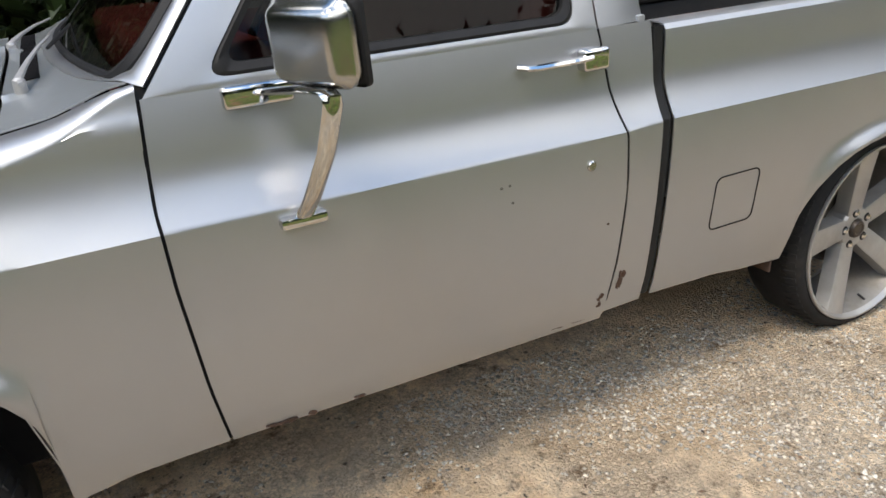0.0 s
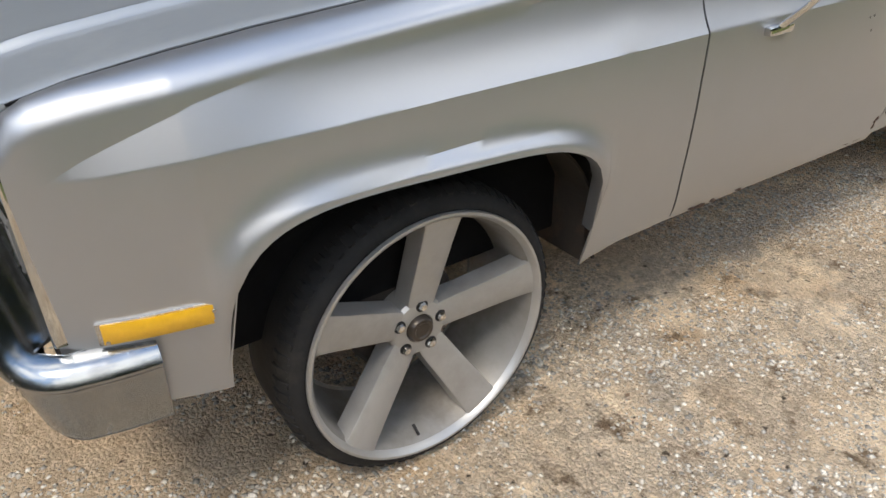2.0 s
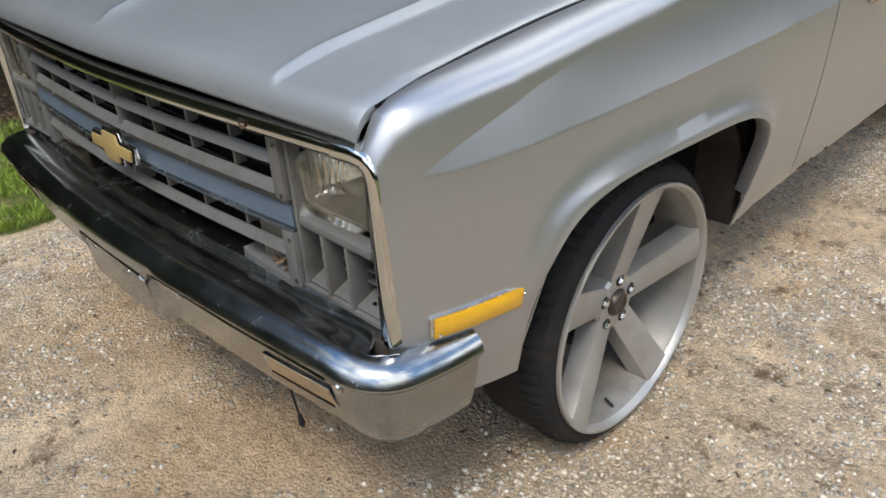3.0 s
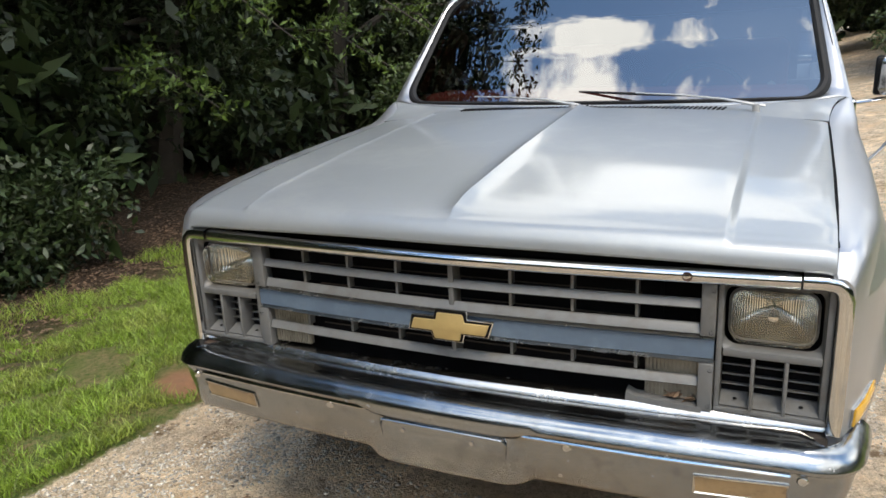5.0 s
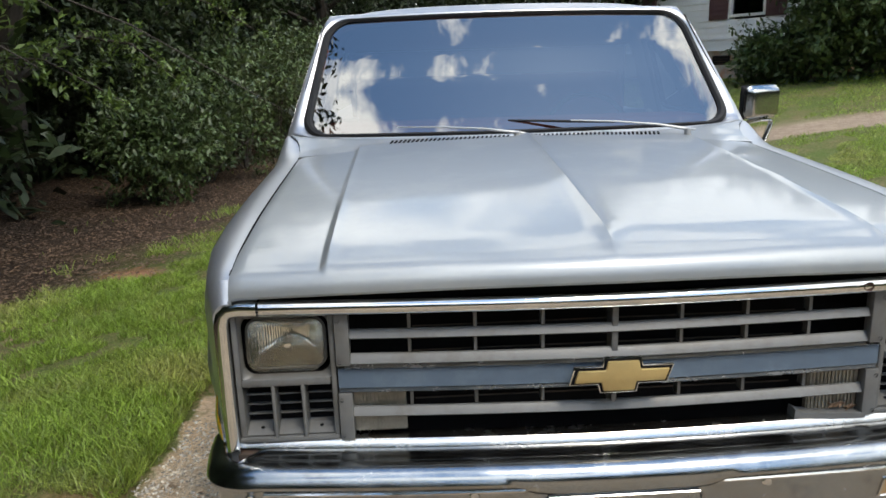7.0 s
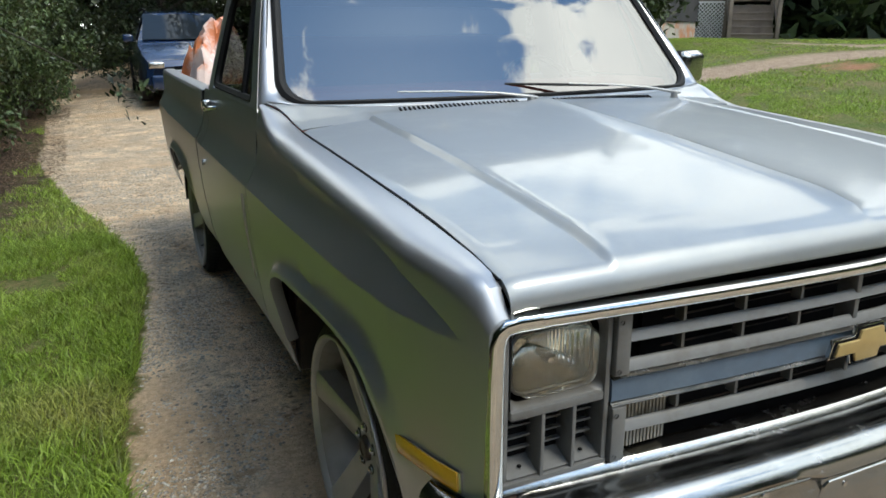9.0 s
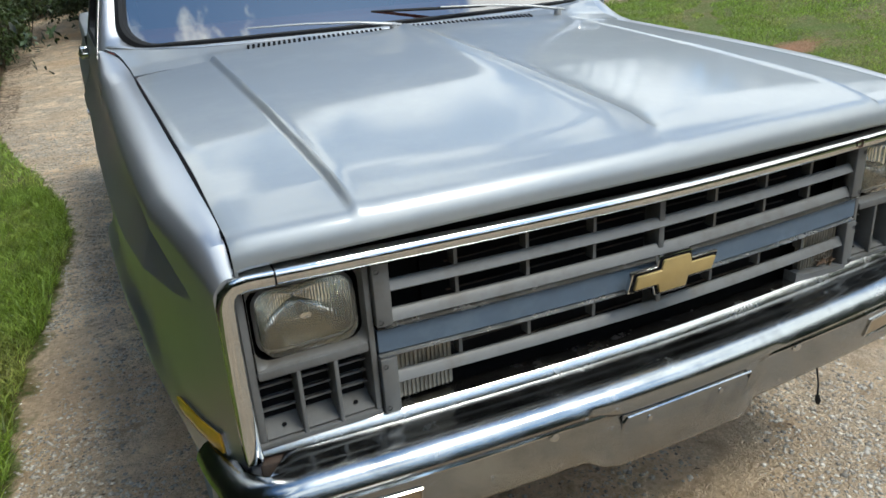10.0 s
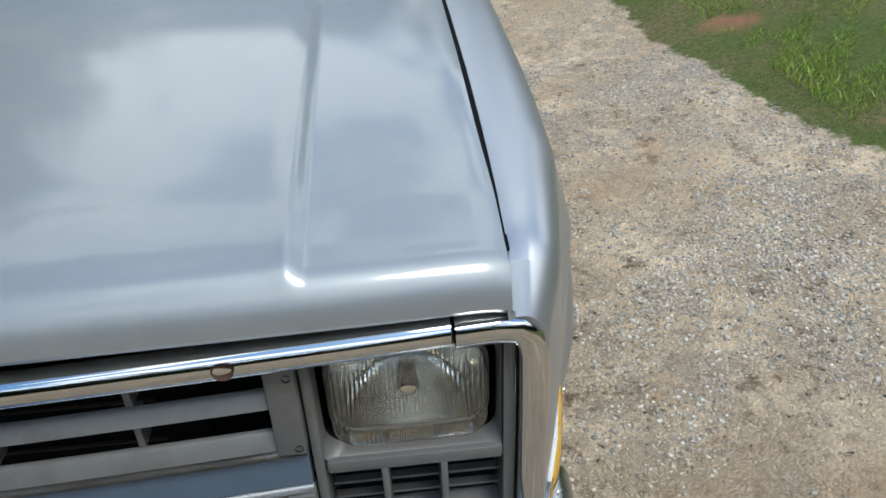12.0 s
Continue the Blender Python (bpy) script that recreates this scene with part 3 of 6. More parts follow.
# ---------------------------------------------------------------- the pickup truck: front towards -y, front axle at y = 0
truck = empty("pickup_truck", 0, 1.5, 0, label="matte silver square-bodied two-door pickup truck on large five-spoke wheels", category="pickup truck")
CREASE = [(-0.70, 0.949), (-0.40, 0.962), (0.0, 0.967), (0.7, 0.968), (1.85, 0.960), (1.96, 0.968), (4.0, 0.962)]
SIDE = [(-0.745, 0.872), (-0.725, 0.886), (-0.70, 0.898), (-0.668, 0.910), (-0.60, 0.929), (-0.475, 0.954), (-0.30, 0.965), (0.0, 0.969), (0.7, 0.972), (3.3, 0.972), (4.05, 0.957)]
SWELL = [(-0.668, 0.0), (-0.645, 0.0026), (-0.60, 0.0066), (-0.45, 0.0165), (-0.2, 0.0265), (0.3, 0.034), (4.05, 0.034)]
GAP_X = [(-0.75, 0.844), (-0.60, 0.848), (-0.2, 0.855), (0.5, 0.863), (0.60, 0.868), (0.66, 0.878), (0.70, 0.893), (0.74, 0.922)]
GAP_Z = [(-0.745, 1.030), (-0.725, 1.050), (-0.69, 1.067), (-0.60, 1.086), (-0.45, 1.104), (-0.3, 1.119), (0.0, 1.140), (0.25, 1.155), (0.5, 1.170), (0.60, 1.186), (0.66, 1.207), (0.70, 1.225), (0.74, 1.236)]


def arch_front(y):
    k = abs((y + 0.010) / 0.460)
    if k >= 1:
        return None
    return 0.42 + (0.405 - 0.05 * y) * (1 - k ** 4.1) ** (1 / 4.1)


def arch_rear(y):
    k = abs((y - 3.0) / 0.462)
    return None if k >= 1 else 0.40 + 0.372 * (1 - k ** 2.9) ** (1 / 2.9)


def lip(y, z, arch, centre, half, tilt):
    """How far the rolled wheel-arch lip stands out."""
    if arch is None:
        return 0.0
    k = max(abs((y - centre) / half), 1e-6)
    q = (max(z - 0.42, 0.0) / (0.405 + tilt * y)) if arch is arch_front else max(z - 0.40, 0.0) / 0.372
    n = 4.1 if arch is arch_front else 2.9
    d = ((k ** n + q ** n) ** (1 / n) - 1) * 0.42
    hump = (1.0 if d < 0.008 else math.exp(-((d - 0.008) / 0.026) ** 2)) if d > 0 else 1.0
    return 0.027 * hump * max(0.0, min(1.0, (z - 0.55) / 0.2))


def side_x(y, z, arch=None, centre=-0.010, half=0.460, tilt=-0.05):
    """Half width of the body side at (y, z), up to the shelf above the crease."""
    zc, w, a = lerp(CREASE, y), lerp(SIDE, y), lerp(SWELL, y)
    d = z - zc
    if d <= 0:
        x = w + a - 0.056 * min(1.0, 0.45 + 0.55 * a / 0.034) * (-d / 0.52) ** 1.8 - 0.02 * max(0.0, -d - 0.47) ** 1.2 / 0.1
    else:
        q = min(1.0, a / 0.034)
        reach = 0.005 + 0.15 * q
        k = min(1.0, d / reach)
        x = w + a - (0.064 - 0.014 * q) * q * (1 - (1 - k) ** (1.0 + max(0.0, (q - 0.55) / 0.45))) - 0.05 * max(0.0, d - reach) ** 1.3
    return x + lip(y, z, arch, centre, half, tilt)


def ys_for(y0, y1, step=0.05, dense=()):
    ys = set(np.linspace(y0, y1, max(2, int(round((y1 - y0) / step)) + 1)).round(4).tolist())
    for c in dense:
        ys |= {round(c + o, 4) for o in (-0.03, -0.02, -0.012, -0.006, -0.002, 0.002, 0.006, 0.012, 0.02, 0.03, 0.045, -0.045) if y0 < c + o < y1}
    return sorted(ys)


def dent(y, z):
    """The knock in the driver's fender, just before the door."""
    return -0.002 * math.exp(-((y - 0.47) / 0.03) ** 2 - ((z - 0.966) / 0.010) ** 2) + 0.0025 * math.exp(-((y - 0.50) / 0.06) ** 2 - ((z - 1.0) / 0.025) ** 2)


ABOVE = (-0.10, -0.07, -0.045, -0.025, -0.012, -0.004, 0.0, 0.004, 0.010, 0.02, 0.035, 0.05, 0.065, 0.08, 0.10, 0.125)


def door_cut(z):
    """The leading cut of the door, which leans forward above the sill."""
    return lerp([(0.44, 0.778), (0.60, 0.755), (0.85, 0.734), (1.0, 0.730), (1.25, 0.752)], z)


def fender(s):
    arch_at = (-0.469, 0.449)
    ys = ys_for(-0.728, 0.718, 0.03, arch_at)
    cols = []
    for y in ys:
        zb = smooth([(-0.72, 0.50), (-0.46, 0.475)], y) if y < -0.44 else smooth([(0.449, 0.405), (0.49, 0.422), (0.56, 0.437), (0.71, 0.44)], y)
        za = arch_front(y)
        if za is not None:
            zb = max(za, zb if abs(y) > 0.43 else 0)
        zc = lerp(CREASE, y)
        reach = 0.005 + 0.15 * min(1.0, lerp(SWELL, y) / 0.034)
        ups = [o for o in ABOVE if o <= 0] + [0.003] + [0.003 + (reach - 0.003) * q for q in (0.12, 0.3, 0.5, 0.7, 0.85, 0.94, 0.98, 1.0, 1.02, 1.06, 1.15, 1.3)]
        zs = list(np.linspace(zb, zc - 0.12, 12)) + [zc + o for o in ups]
        yy = y + max(0.0, (y - 0.475) / 0.243) * 0.029
        xg, zg = lerp(GAP_X, yy) + lerp([(-0.64, 0.001), (-0.45, 0.003)], yy) - 0.0035 * max(0.0, min(1.0, (y - 0.42) / 0.12)), lerp(GAP_Z, yy)
        drop_s = smooth([(0.45, 0.050), (0.74, 0.016)], y)
        col = [(side_x(y, z, arch_front) + (dent(y, z) if s > 0 else 0), y, z) for z in zs if z < zg - drop_s - 0.004]
        col += [(side_x(y, min(z, 1.07), arch_front) + (0.940 - side_x(y, 1.07)) * ((z - 1.07) / 0.16) ** 1.5, y, z) for z in (1.10, 1.13, 1.155, 1.18, 1.20) if col[-1][2] < z < zg - drop_s - 0.004]
        zz = zg - drop_s
        col.append((side_x(y, min(zz, 1.07), arch_front) + (0.940 - side_x(y, 1.07)) * (max(0, zz - 1.07) / 0.16) ** 1.5, y, zz))
        # shoulder: turns from the upright side to the edge along the bonnet
        x0, z0 = col[-1][0], col[-1][2]
        while len(col) < 38:
            col.append(col[-1])
        zt = zg + 0.001
        for k in range(1, 15):
            q = math.pi / 2 * k / 14
            px = x0 + (xg - x0) * (1 - math.cos(q) ** 0.9)
            pz = z0 + (zt - z0) * math.sin(q) - 0.006 * (k / 14) ** 3
            col.append((px, y, pz))
        col.append((xg, y, zg - 0.03))
        # the nose: leading columns fall back into the headlamp surround
        if y < -0.665:
            q = (-0.665 - y) / 0.066
            drop = 0.055 * (1 - math.sqrt(max(0, 1 - q * q)))
            col = [(px, py, pz - drop * max(0, min(1, (pz - 0.93) / 0.1))) for px, py, pz in col]
        k = max(0.0, (y - 0.475) / 0.243)
        cols.append([(px * s, py + k * (door_cut(pz) - 0.721), pz) for px, py, pz in col])
    cols.insert(0, [(px - s * 0.02, py + 0.003, pz - 0.004) for px, py, pz in cols[0]])
    f = part("fender", grid_bm(cols, 0.004, (0, 0, 0.6)), M["paint"], truck, sharp=28)
    # rolled inner flange of the arch
    rim = []
    for k in range(41):
        y = -0.4695 + 0.919 * k / 40
        z = arch_front(max(-0.4695, min(0.4495, y)))
        z = max(z or 0, 0.41 if y > 0 else 0.48)
        x = side_x(y, z, arch_front)
        rim.append([(s * (x + 0.001), y, z), (s * (x - 0.012), y, z - 0.004), (s * (x - 0.035), y, z + 0.002)])
    part("arch_flange", grid_bm(rim, 0.003, (0, 0, 2.0)), M["paint"], f)
    liner = []
    for k in range(6, 25):
        a = math.pi * k / 24
        liner.append([(s * xx, 0.005 - 0.50 * math.cos(a), 0.40 + 0.46 * math.sin(a) ** 0.8) for xx in (0.40, 0.6, 0.8, 0.925)])
    part("wheel_housing", grid_bm(liner, 0.006, (0, 0, 3.0)), M["under"], f, "dark dusty wheel housing")
    part("housing_back", box_bm(s * 0.40, s * 0.92, 0.47, 0.50, 0.40, 0.86, 0.004), M["under"], f)
    part("inner_wall", box_bm(s * 0.36, s * 0.40, -0.60, 0.55, 0.42, 0.95, 0.004), M["under"], f)
    # side marker lamp

    def plate(grow, out, top):
        rows = []
        cy, cz = -0.573, 0.669
        for v in range(5):
            row = []
            for u in range(9):
                y = cy + (-0.097 + 0.194 * u / 8) * grow
                z = cz + (-0.0225 + 0.045 * v / 4) * (grow if grow < 1 else 1 + (grow - 1) * 4)
                edge = 1 if 0 < u < 8 and 0 < v < 4 else 0
                row.append((s * (side_x(y, z) + out + top * edge), y, z))
            rows.append(row)
        return grid_bm(rows, 0.006, (0, -0.5, 0.66))
    mk = part("side_marker", plate(1.0, 0.006, 0.0), M["chrome_worn"], truck, "amber side marker lamp in a worn bright frame")
    part("lens", plate(0.93, 0.009, 0.005), M["amber"], mk, "amber plastic lens", sharp=60)
    if s > 0:
        for dy, dz in ((-0.085, -0.012), (0.085, 0.010)):
            part("screw", moved(lathe_bm([(0, 0.0), (0, 0.004), (0.003, 0.0035), (0.004, 0)], n=10), Matrix.Translation((s * (side_x(-0.573 + dy, 0.669) + 0.014), -0.573 + dy, 0.669 + dz))), M["steel"], mk)
    return f


for s in (1, -1):
    fender(s)


# ---------------------------------------------------------------- bonnet
def front_y(x):
    """Plan line of the nose, bowed forward at the middle."""
    return -0.778 + 0.047 * (abs(x) / 0.84) ** 1.6


def rib_z(x):
    """Stamped ribs: a step down outside each side rib, a low inner slope, and a peaked middle ridge."""
    step = max(0.0, min(1.0, (0.648 - x) / 0.019))
    step = step * step * (3 - 2 * step) * 0.55 + step * 0.45
    inner = max(0.0, 1 - (0.629 - x) / 0.030) if x < 0.629 else 1.0
    return 0.0095 * step + 0.0035 * inner * inner * step + 0.013 * math.exp(-x / 0.026) + 0.004 * math.exp(-x / 0.10)


def hood_z(x, y):
    xg, zg = lerp(GAP_X, y), lerp(GAP_Z, y)
    zc = lerp([(-0.74, 1.084), (-0.6, 1.106), (-0.2, 1.151), (0.2, 1.187), (0.52, 1.212)], y)
    k = min(1, abs(x) / xg)
    z = zg + (zc - zg) * (1 - k ** 2.4)
    fade = smooth([(-0.745, 0.15), (-0.70, 0.8), (-0.64, 1.0)], y) * smooth([(0.515, 1.0), (0.60, 0.0)], y)
    z += fade * rib_z(abs(x))
    z -= 0.005 * max(0, (k - 0.965) / 0.035) ** 2
    return z


def hood():
    us = sorted({round(v, 4) for v in list(np.linspace(-1, 1, 61)) + [a * b for a in (-1, 1) for b in (0.0, 0.006, 0.012, 0.02, 0.03, 0.05, 0.065, 0.70, 0.710, 0.718, 0.726, 0.732, 0.736, 0.740, 0.744, 0.748, 0.752, 0.756, 0.760, 0.764, 0.768, 0.774, 0.79, 0.965, 0.98, 0.99, 0.995)]})
    rows = []
    vs = list(np.linspace(0.0, 1.0, 46) ** 1.25)
    for v in vs:
        row = []
        for u in us:
            y0 = front_y(u * 0.84) + 0.045
            y1 = 0.505 + 0.02 * (1 - u * u)
            y = y0 + (y1 - y0) * v
            x = u * (lerp(GAP_X, y) - lerp([(-0.64, 0.0015), (-0.45, 0.005)], y))
            row.append((x, y, hood_z(x, y)))
        x, y, z = row[0]
        row.insert(0, (x + 0.002, y, z - 0.018))
        row.append((-x - 0.002, y, z - 0.018))
        rows.append(row)
    nose = []
    for k in range(1, 9):
        q = math.pi / 2 * k / 8
        row = []
        for i in range(len(rows[0])):
            x, y, z = rows[0][i]
            rib = smooth([(-0.745, 0.15), (-0.70, 0.8), (-0.64, 1.0)], y) * rib_z(abs(x))
            row.append((x, y - 0.045 * math.sin(q), z - rib * min(1.0, k / 4) - 0.050 * (1 - math.cos(q))))
        nose.append(row)
    nose.append([(x, y + 0.004, z - 0.006) for x, y, z in nose[-1]])
    nose.append([(x, y + 0.03, z - 0.006) for x, y, z in nose[-1]])
    return part("hood", grid_bm(nose[::-1] + rows, 0.004, (0, 0, 0.3)), M["hood"], truck, "worn silver bonnet with a raised middle ridge and two side ribs", sharp=30)


hood_ob = hood()

# engine bay box and bonnet-edge strips in black: the gaps' shade put in as colour
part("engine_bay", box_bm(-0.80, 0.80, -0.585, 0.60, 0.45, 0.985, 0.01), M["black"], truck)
for s in (1, -1):
    rows = [[(s * (lerp(GAP_X, y) + dx), y, lerp(GAP_Z, y) - 0.0055) for dx in (-0.0045, 0.0025)] for y in np.linspace(-0.69, 0.742, 30)]
    part("gutter", grid_bm(rows, 0.004, (0, 0, 0)), M["black"], truck)


# ---------------------------------------------------------------- cowl, windscreen, cab
def cowl_z(x, y):
    k = min(1.0, abs(x) / (lerp(GAP_X, y) - 0.002))
    v = max(0.0, (y - 0.52) / 0.215)
    zc = 1.212 + 0.024 * v
    fade = smooth([(0.515, 1.0), (0.62, 0.0)], y)
    ridge = rib_z(abs(x))
    return zc - 0.007 + fade * ridge + 0.007 * k ** 4 + (lerp(GAP_Z, y) + 0.002 - zc) * k ** (2.4 + 3 * v)


def cowl():
    us = np.linspace(-1, 1, 121)
    rows = []
    for v in np.linspace(0, 1, 15):
        row = []
        for u in us:
            y0, y1 = 0.512 + 0.02 * (1 - u * u), 0.737
            y = y0 + (y1 - y0) * v
            x = u * (lerp(GAP_X, y) - 0.002)
            row.append((x, y, cowl_z(x, y)))
        rows.append(row)
    c = part("cowl", grid_bm(rows, 0.004, (0, 0.6, 0.5)), M["hood"], truck)
    for run in ((-0.52, -0.05), (0.0, 0.53)):
        n = int((run[1] - run[0]) / 0.0165)
        for i in range(n):
            x = run[0] + (i + 0.5) * 0.0165
            z = cowl_z(x, 0.578)
            bm = box_bm(-0.0042, 0.0042, -0.021, 0.021, -0.002, 0.002, 0.0015, 1)
            part("vent_slot", moved(bm, Matrix.Translation((x, 0.578, z + 0.0035)) @ pose(0, 0, 0, 7, 0, -14)), M["black"], c)


WS_LOW, WS_TOP = (0.880, 0.738, 1.224), (0.782, 1.148, 1.692)


def ws_point(u, v, off=0.0):
    """The windscreen's bowed sheet: u -1..1 across, v 0..1 up."""
    hw = WS_LOW[0] + (WS_TOP[0] - WS_LOW[0]) * v
    bow = 0.085 * (1 - u * u)
    y = WS_LOW[1] + (WS_TOP[1] - WS_LOW[1]) * v - bow * (1 - 0.35 * v) + 0.0
    z = WS_LOW[2] + (WS_TOP[2] - WS_LOW[2]) * v + 0.012 * (1 - u * u) * (1 if v > 0.5 else -0.2)
    return Vector((hw * u, y - 0.76 * off, z + 0.65 * off))


def round_rect(n, cr, cv):
    """u, v round the windscreen, with rounded corners."""
    pts = []
    for cu, cw, a0 in ((1 - cr, 1 - cv, 0), (-1 + cr, 1 - cv, 90), (-1 + cr, cv, 180), (1 - cr, cv, 270)):
        for k in range(n):
            a = radians(a0 + 90 * k / (n - 1))
            pts.append((cu + cr * math.cos(a), cw + cv * math.sin(a)))
    full = []
    for p, q in zip(pts, pts[1:] + pts[:1]):
        full.append(p)
        if math.dist(p, q) > 0.3:
            full += [(p[0] + (q[0] - p[0]) * t, p[1] + (q[1] - p[1]) * t) for t in np.linspace(0, 1, 14)[1:-1]]
    return full


def loop_strip(loop, scale0, scale1, off0, off1, thick=0.0):
    rows = []
    for u, v in loop + loop[:1]:
        rows.append([ws_point(u * (scale0 + (scale1 - scale0) * t), 0.5 + (v - 0.5) * (1 - 1.5 * (1 - scale0 - (scale1 - scale0) * t)),
                              off0 + (off1 - off0) * t + (0.010 if 0 < t < 1 else 0)) for t in (0, 0.33, 0.66, 1)])
        rows[-1].append(ws_point(u * scale1, 0.5 + (v - 0.5) * (1 - 1.5 * (1 - scale1)), -0.02))
    return grid_bm(rows, thick)


DOOR_REAR = [(0.42, 1.806), (0.60, 1.830), (0.80, 1.840), (0.95, 1.832), (1.08, 1.802), (1.25, 1.775)]


def greenhouse():
    loop = round_rect(8, 0.11, 0.17)
    ws = part("windshield", grid_bm([[ws_point(u, v) for u in np.linspace(-0.985, 0.985, 25)] for v in np.linspace(0.0, 1.0, 9)]), M["windshield"], truck, "curved windscreen reflecting sky and trees")
    ws.visible_shadow = False
    part("windshield_gasket", loop_strip(loop, 0.966, 1.006, 0.004, 0.005), M["rubber"], truck, "black rubber windscreen gasket")
    # body-colour frame round the glass
    rows = []
    for u, v in loop + loop[:1]:
        # stretch the rounded corner out to a square one
        du, dv = max(0.0, abs(u) - 0.89) / 0.11, max(0.0, abs(v - 0.5) - 0.33) / 0.17
        m_ = max(du, dv)
        if du > 0 and dv > 0:
            du, dv = du / m_, dv / m_
        U = math.copysign(0.89 + 0.11 * du, u) if abs(u) > 0.89 else u
        V = 0.5 + math.copysign(0.33 + 0.17 * dv, v - 0.5) if abs(v - 0.5) > 0.33 else v
        p = ws_point(u, v, -0.002)
        if abs(U) > 0.999:             # the pillar, up to the door's leading edge
            z = 1.212 + V * 0.4585
            o = Vector((math.copysign(0.943 - 0.27 * (z - 1.21) - 0.05 * (z - 1.21) ** 2, U), 0.755 + (z - 1.205) * 0.8245 - 0.011, z))
        elif V < 0.5:                  # down to the cowl
            x = U * (0.872 + 0.071 * abs(U) ** 14)
            y = ws_point(U, 0).y - 0.04 + 0.046 * abs(U) ** 8
            o = Vector((x, y, cowl_z(x, y) + 0.0015))
        else:
            o = ws_point(U, 1.07, -0.012)
            o.x = U * 0.795
        n_ = Vector((0, -0.76, 0.65)) + Vector((math.copysign(0.8, U) * abs(U) ** 6, 0, 0))
        lump = min(0.3 * (o - p).length, 0.016)
        rows.append([p, p.lerp(o, 0.25) + n_ * lump * 0.55, p.lerp(o, 0.55) + n_ * lump * 0.7, p.lerp(o, 0.85) + n_ * lump * 0.35, o])
        tuck = o + Vector((0, 0.02 if abs(U) < 0.999 else 0.006, -0.006)) - Vector((math.copysign(0.02, U), 0, 0)) * (abs(U) > 0.999)
        rows[-1].append(tuck)
    part("windshield_frame", grid_bm(rows, 0.0, (0, 2.0, 1.2)), M["paint"], truck, sharp=50)
    for s in (1, -1):      # dark seam behind the pillar
        seam = [[(s * (0.925 - 0.27 * (z - 1.21)), 0.755 + (z - 1.205) * 0.8245 + dy, z) for dy in (-0.03, 0.02)] for z in np.linspace(1.20, 1.68, 9)]
        part("pillar_seal", grid_bm(seam, 0.004, (0, 1.3, 1.4)), M["rubber"], truck)
    # roof
    us, rows = np.linspace(-1, 1, 33), []
    for v in np.linspace(0, 1, 17):
        row = []
        for u in us:
            y = 1.145 - 0.055 * (1 - u * u) + (1.945 - 1.145 + 0.055 * (1 - u * u)) * v
            edge = min(1, abs(u)) ** 8
            z = 1.728 + 0.022 * (1 - u * u) - 0.06 * edge - 0.045 * max(0, 1 - v / 0.10) ** 2 - 0.035 * max(0, (v - 0.88) / 0.12) ** 2
            row.append((0.795 * u, y, z))
        rows.append(row)
    part("roof", grid_bm(rows, 0.02, (0, 1.5, 0.5)), M["paint"], truck)
    for s in (1, -1):
        drip = [(s * (0.80), y, 1.675 + (0.0 if y > 1.2 else -(1.2 - y) * 1.0)) for y in np.linspace(0.93, 1.9, 20)]
        drip = [(s * (0.803 + 0.10 * max(0, (1.2 - p[1])) / 0.5), p[1], p[2]) for p in drip]
        part("drip_rail", tube_bm(drip, 0.010, 8), M["paint"], truck)
        # rear corner post and cab back
        post = [[(s * (0.945 - 0.27 * 0.47 * v - 0.05 * (0.47 * v) ** 2 - 0.03 * t ** 3), 1.7835 - 0.013 * v + (0.1595 - 0.03 * v) * t, 1.207 + 0.47 * v) for t in (0, 0.35, 0.7, 1)] for v in np.linspace(0, 1, 8)]
        part("rear_post", grid_bm(post, 0.03, (0, 1.4, 1.3)), M["paint"], truck)
        quarter = []
        for z in list(np.linspace(0.44, 0.84, 6)) + [lerp(CREASE, 1.85) + o for o in ABOVE] + [1.11, 1.14, 1.17, 1.207]:
            zz = z
            a = lerp(DOOR_REAR, zz) + 0.004
            quarter.append([(s * (side_x(y, min(zz, 1.07)) + (0.945 - side_x(y, 1.07)) * (max(0, zz - 1.07) / 0.137) ** 1.5), y, zz) for y in (a, a + (1.943 - a) * 0.33, a + (1.943 - a) * 0.66, 1.943)])
        part("cab_corner", grid_bm(quarter, 0.004, (0, 1.8, 0.7)), M["paint"], truck)
    back = box_bm(-0.93, 0.93, 1.915, 1.94, 0.45, 1.22, 0.004)
    part("cab_back", back, M["paint"], truck)
    part("back_header", box_bm(-0.79, 0.79, 1.90, 1.93, 1.57, 1.735, 0.004), M["paint"], truck)
    bw = part("back_window", box_bm(-0.76, 0.76, 1.912, 1.917, 1.22, 1.575), M["door_glass"], truck)
    bw.visible_shadow = False
    part("cab_floor", box_bm(-0.90, 0.90, 0.62, 1.90, 0.44, 0.52, 0.01), M["under"], truck)
    part("firewall", box_bm(-0.86, 0.86, 0.60, 0.64, 0.45, 1.15, 0.004), M["black"], truck)


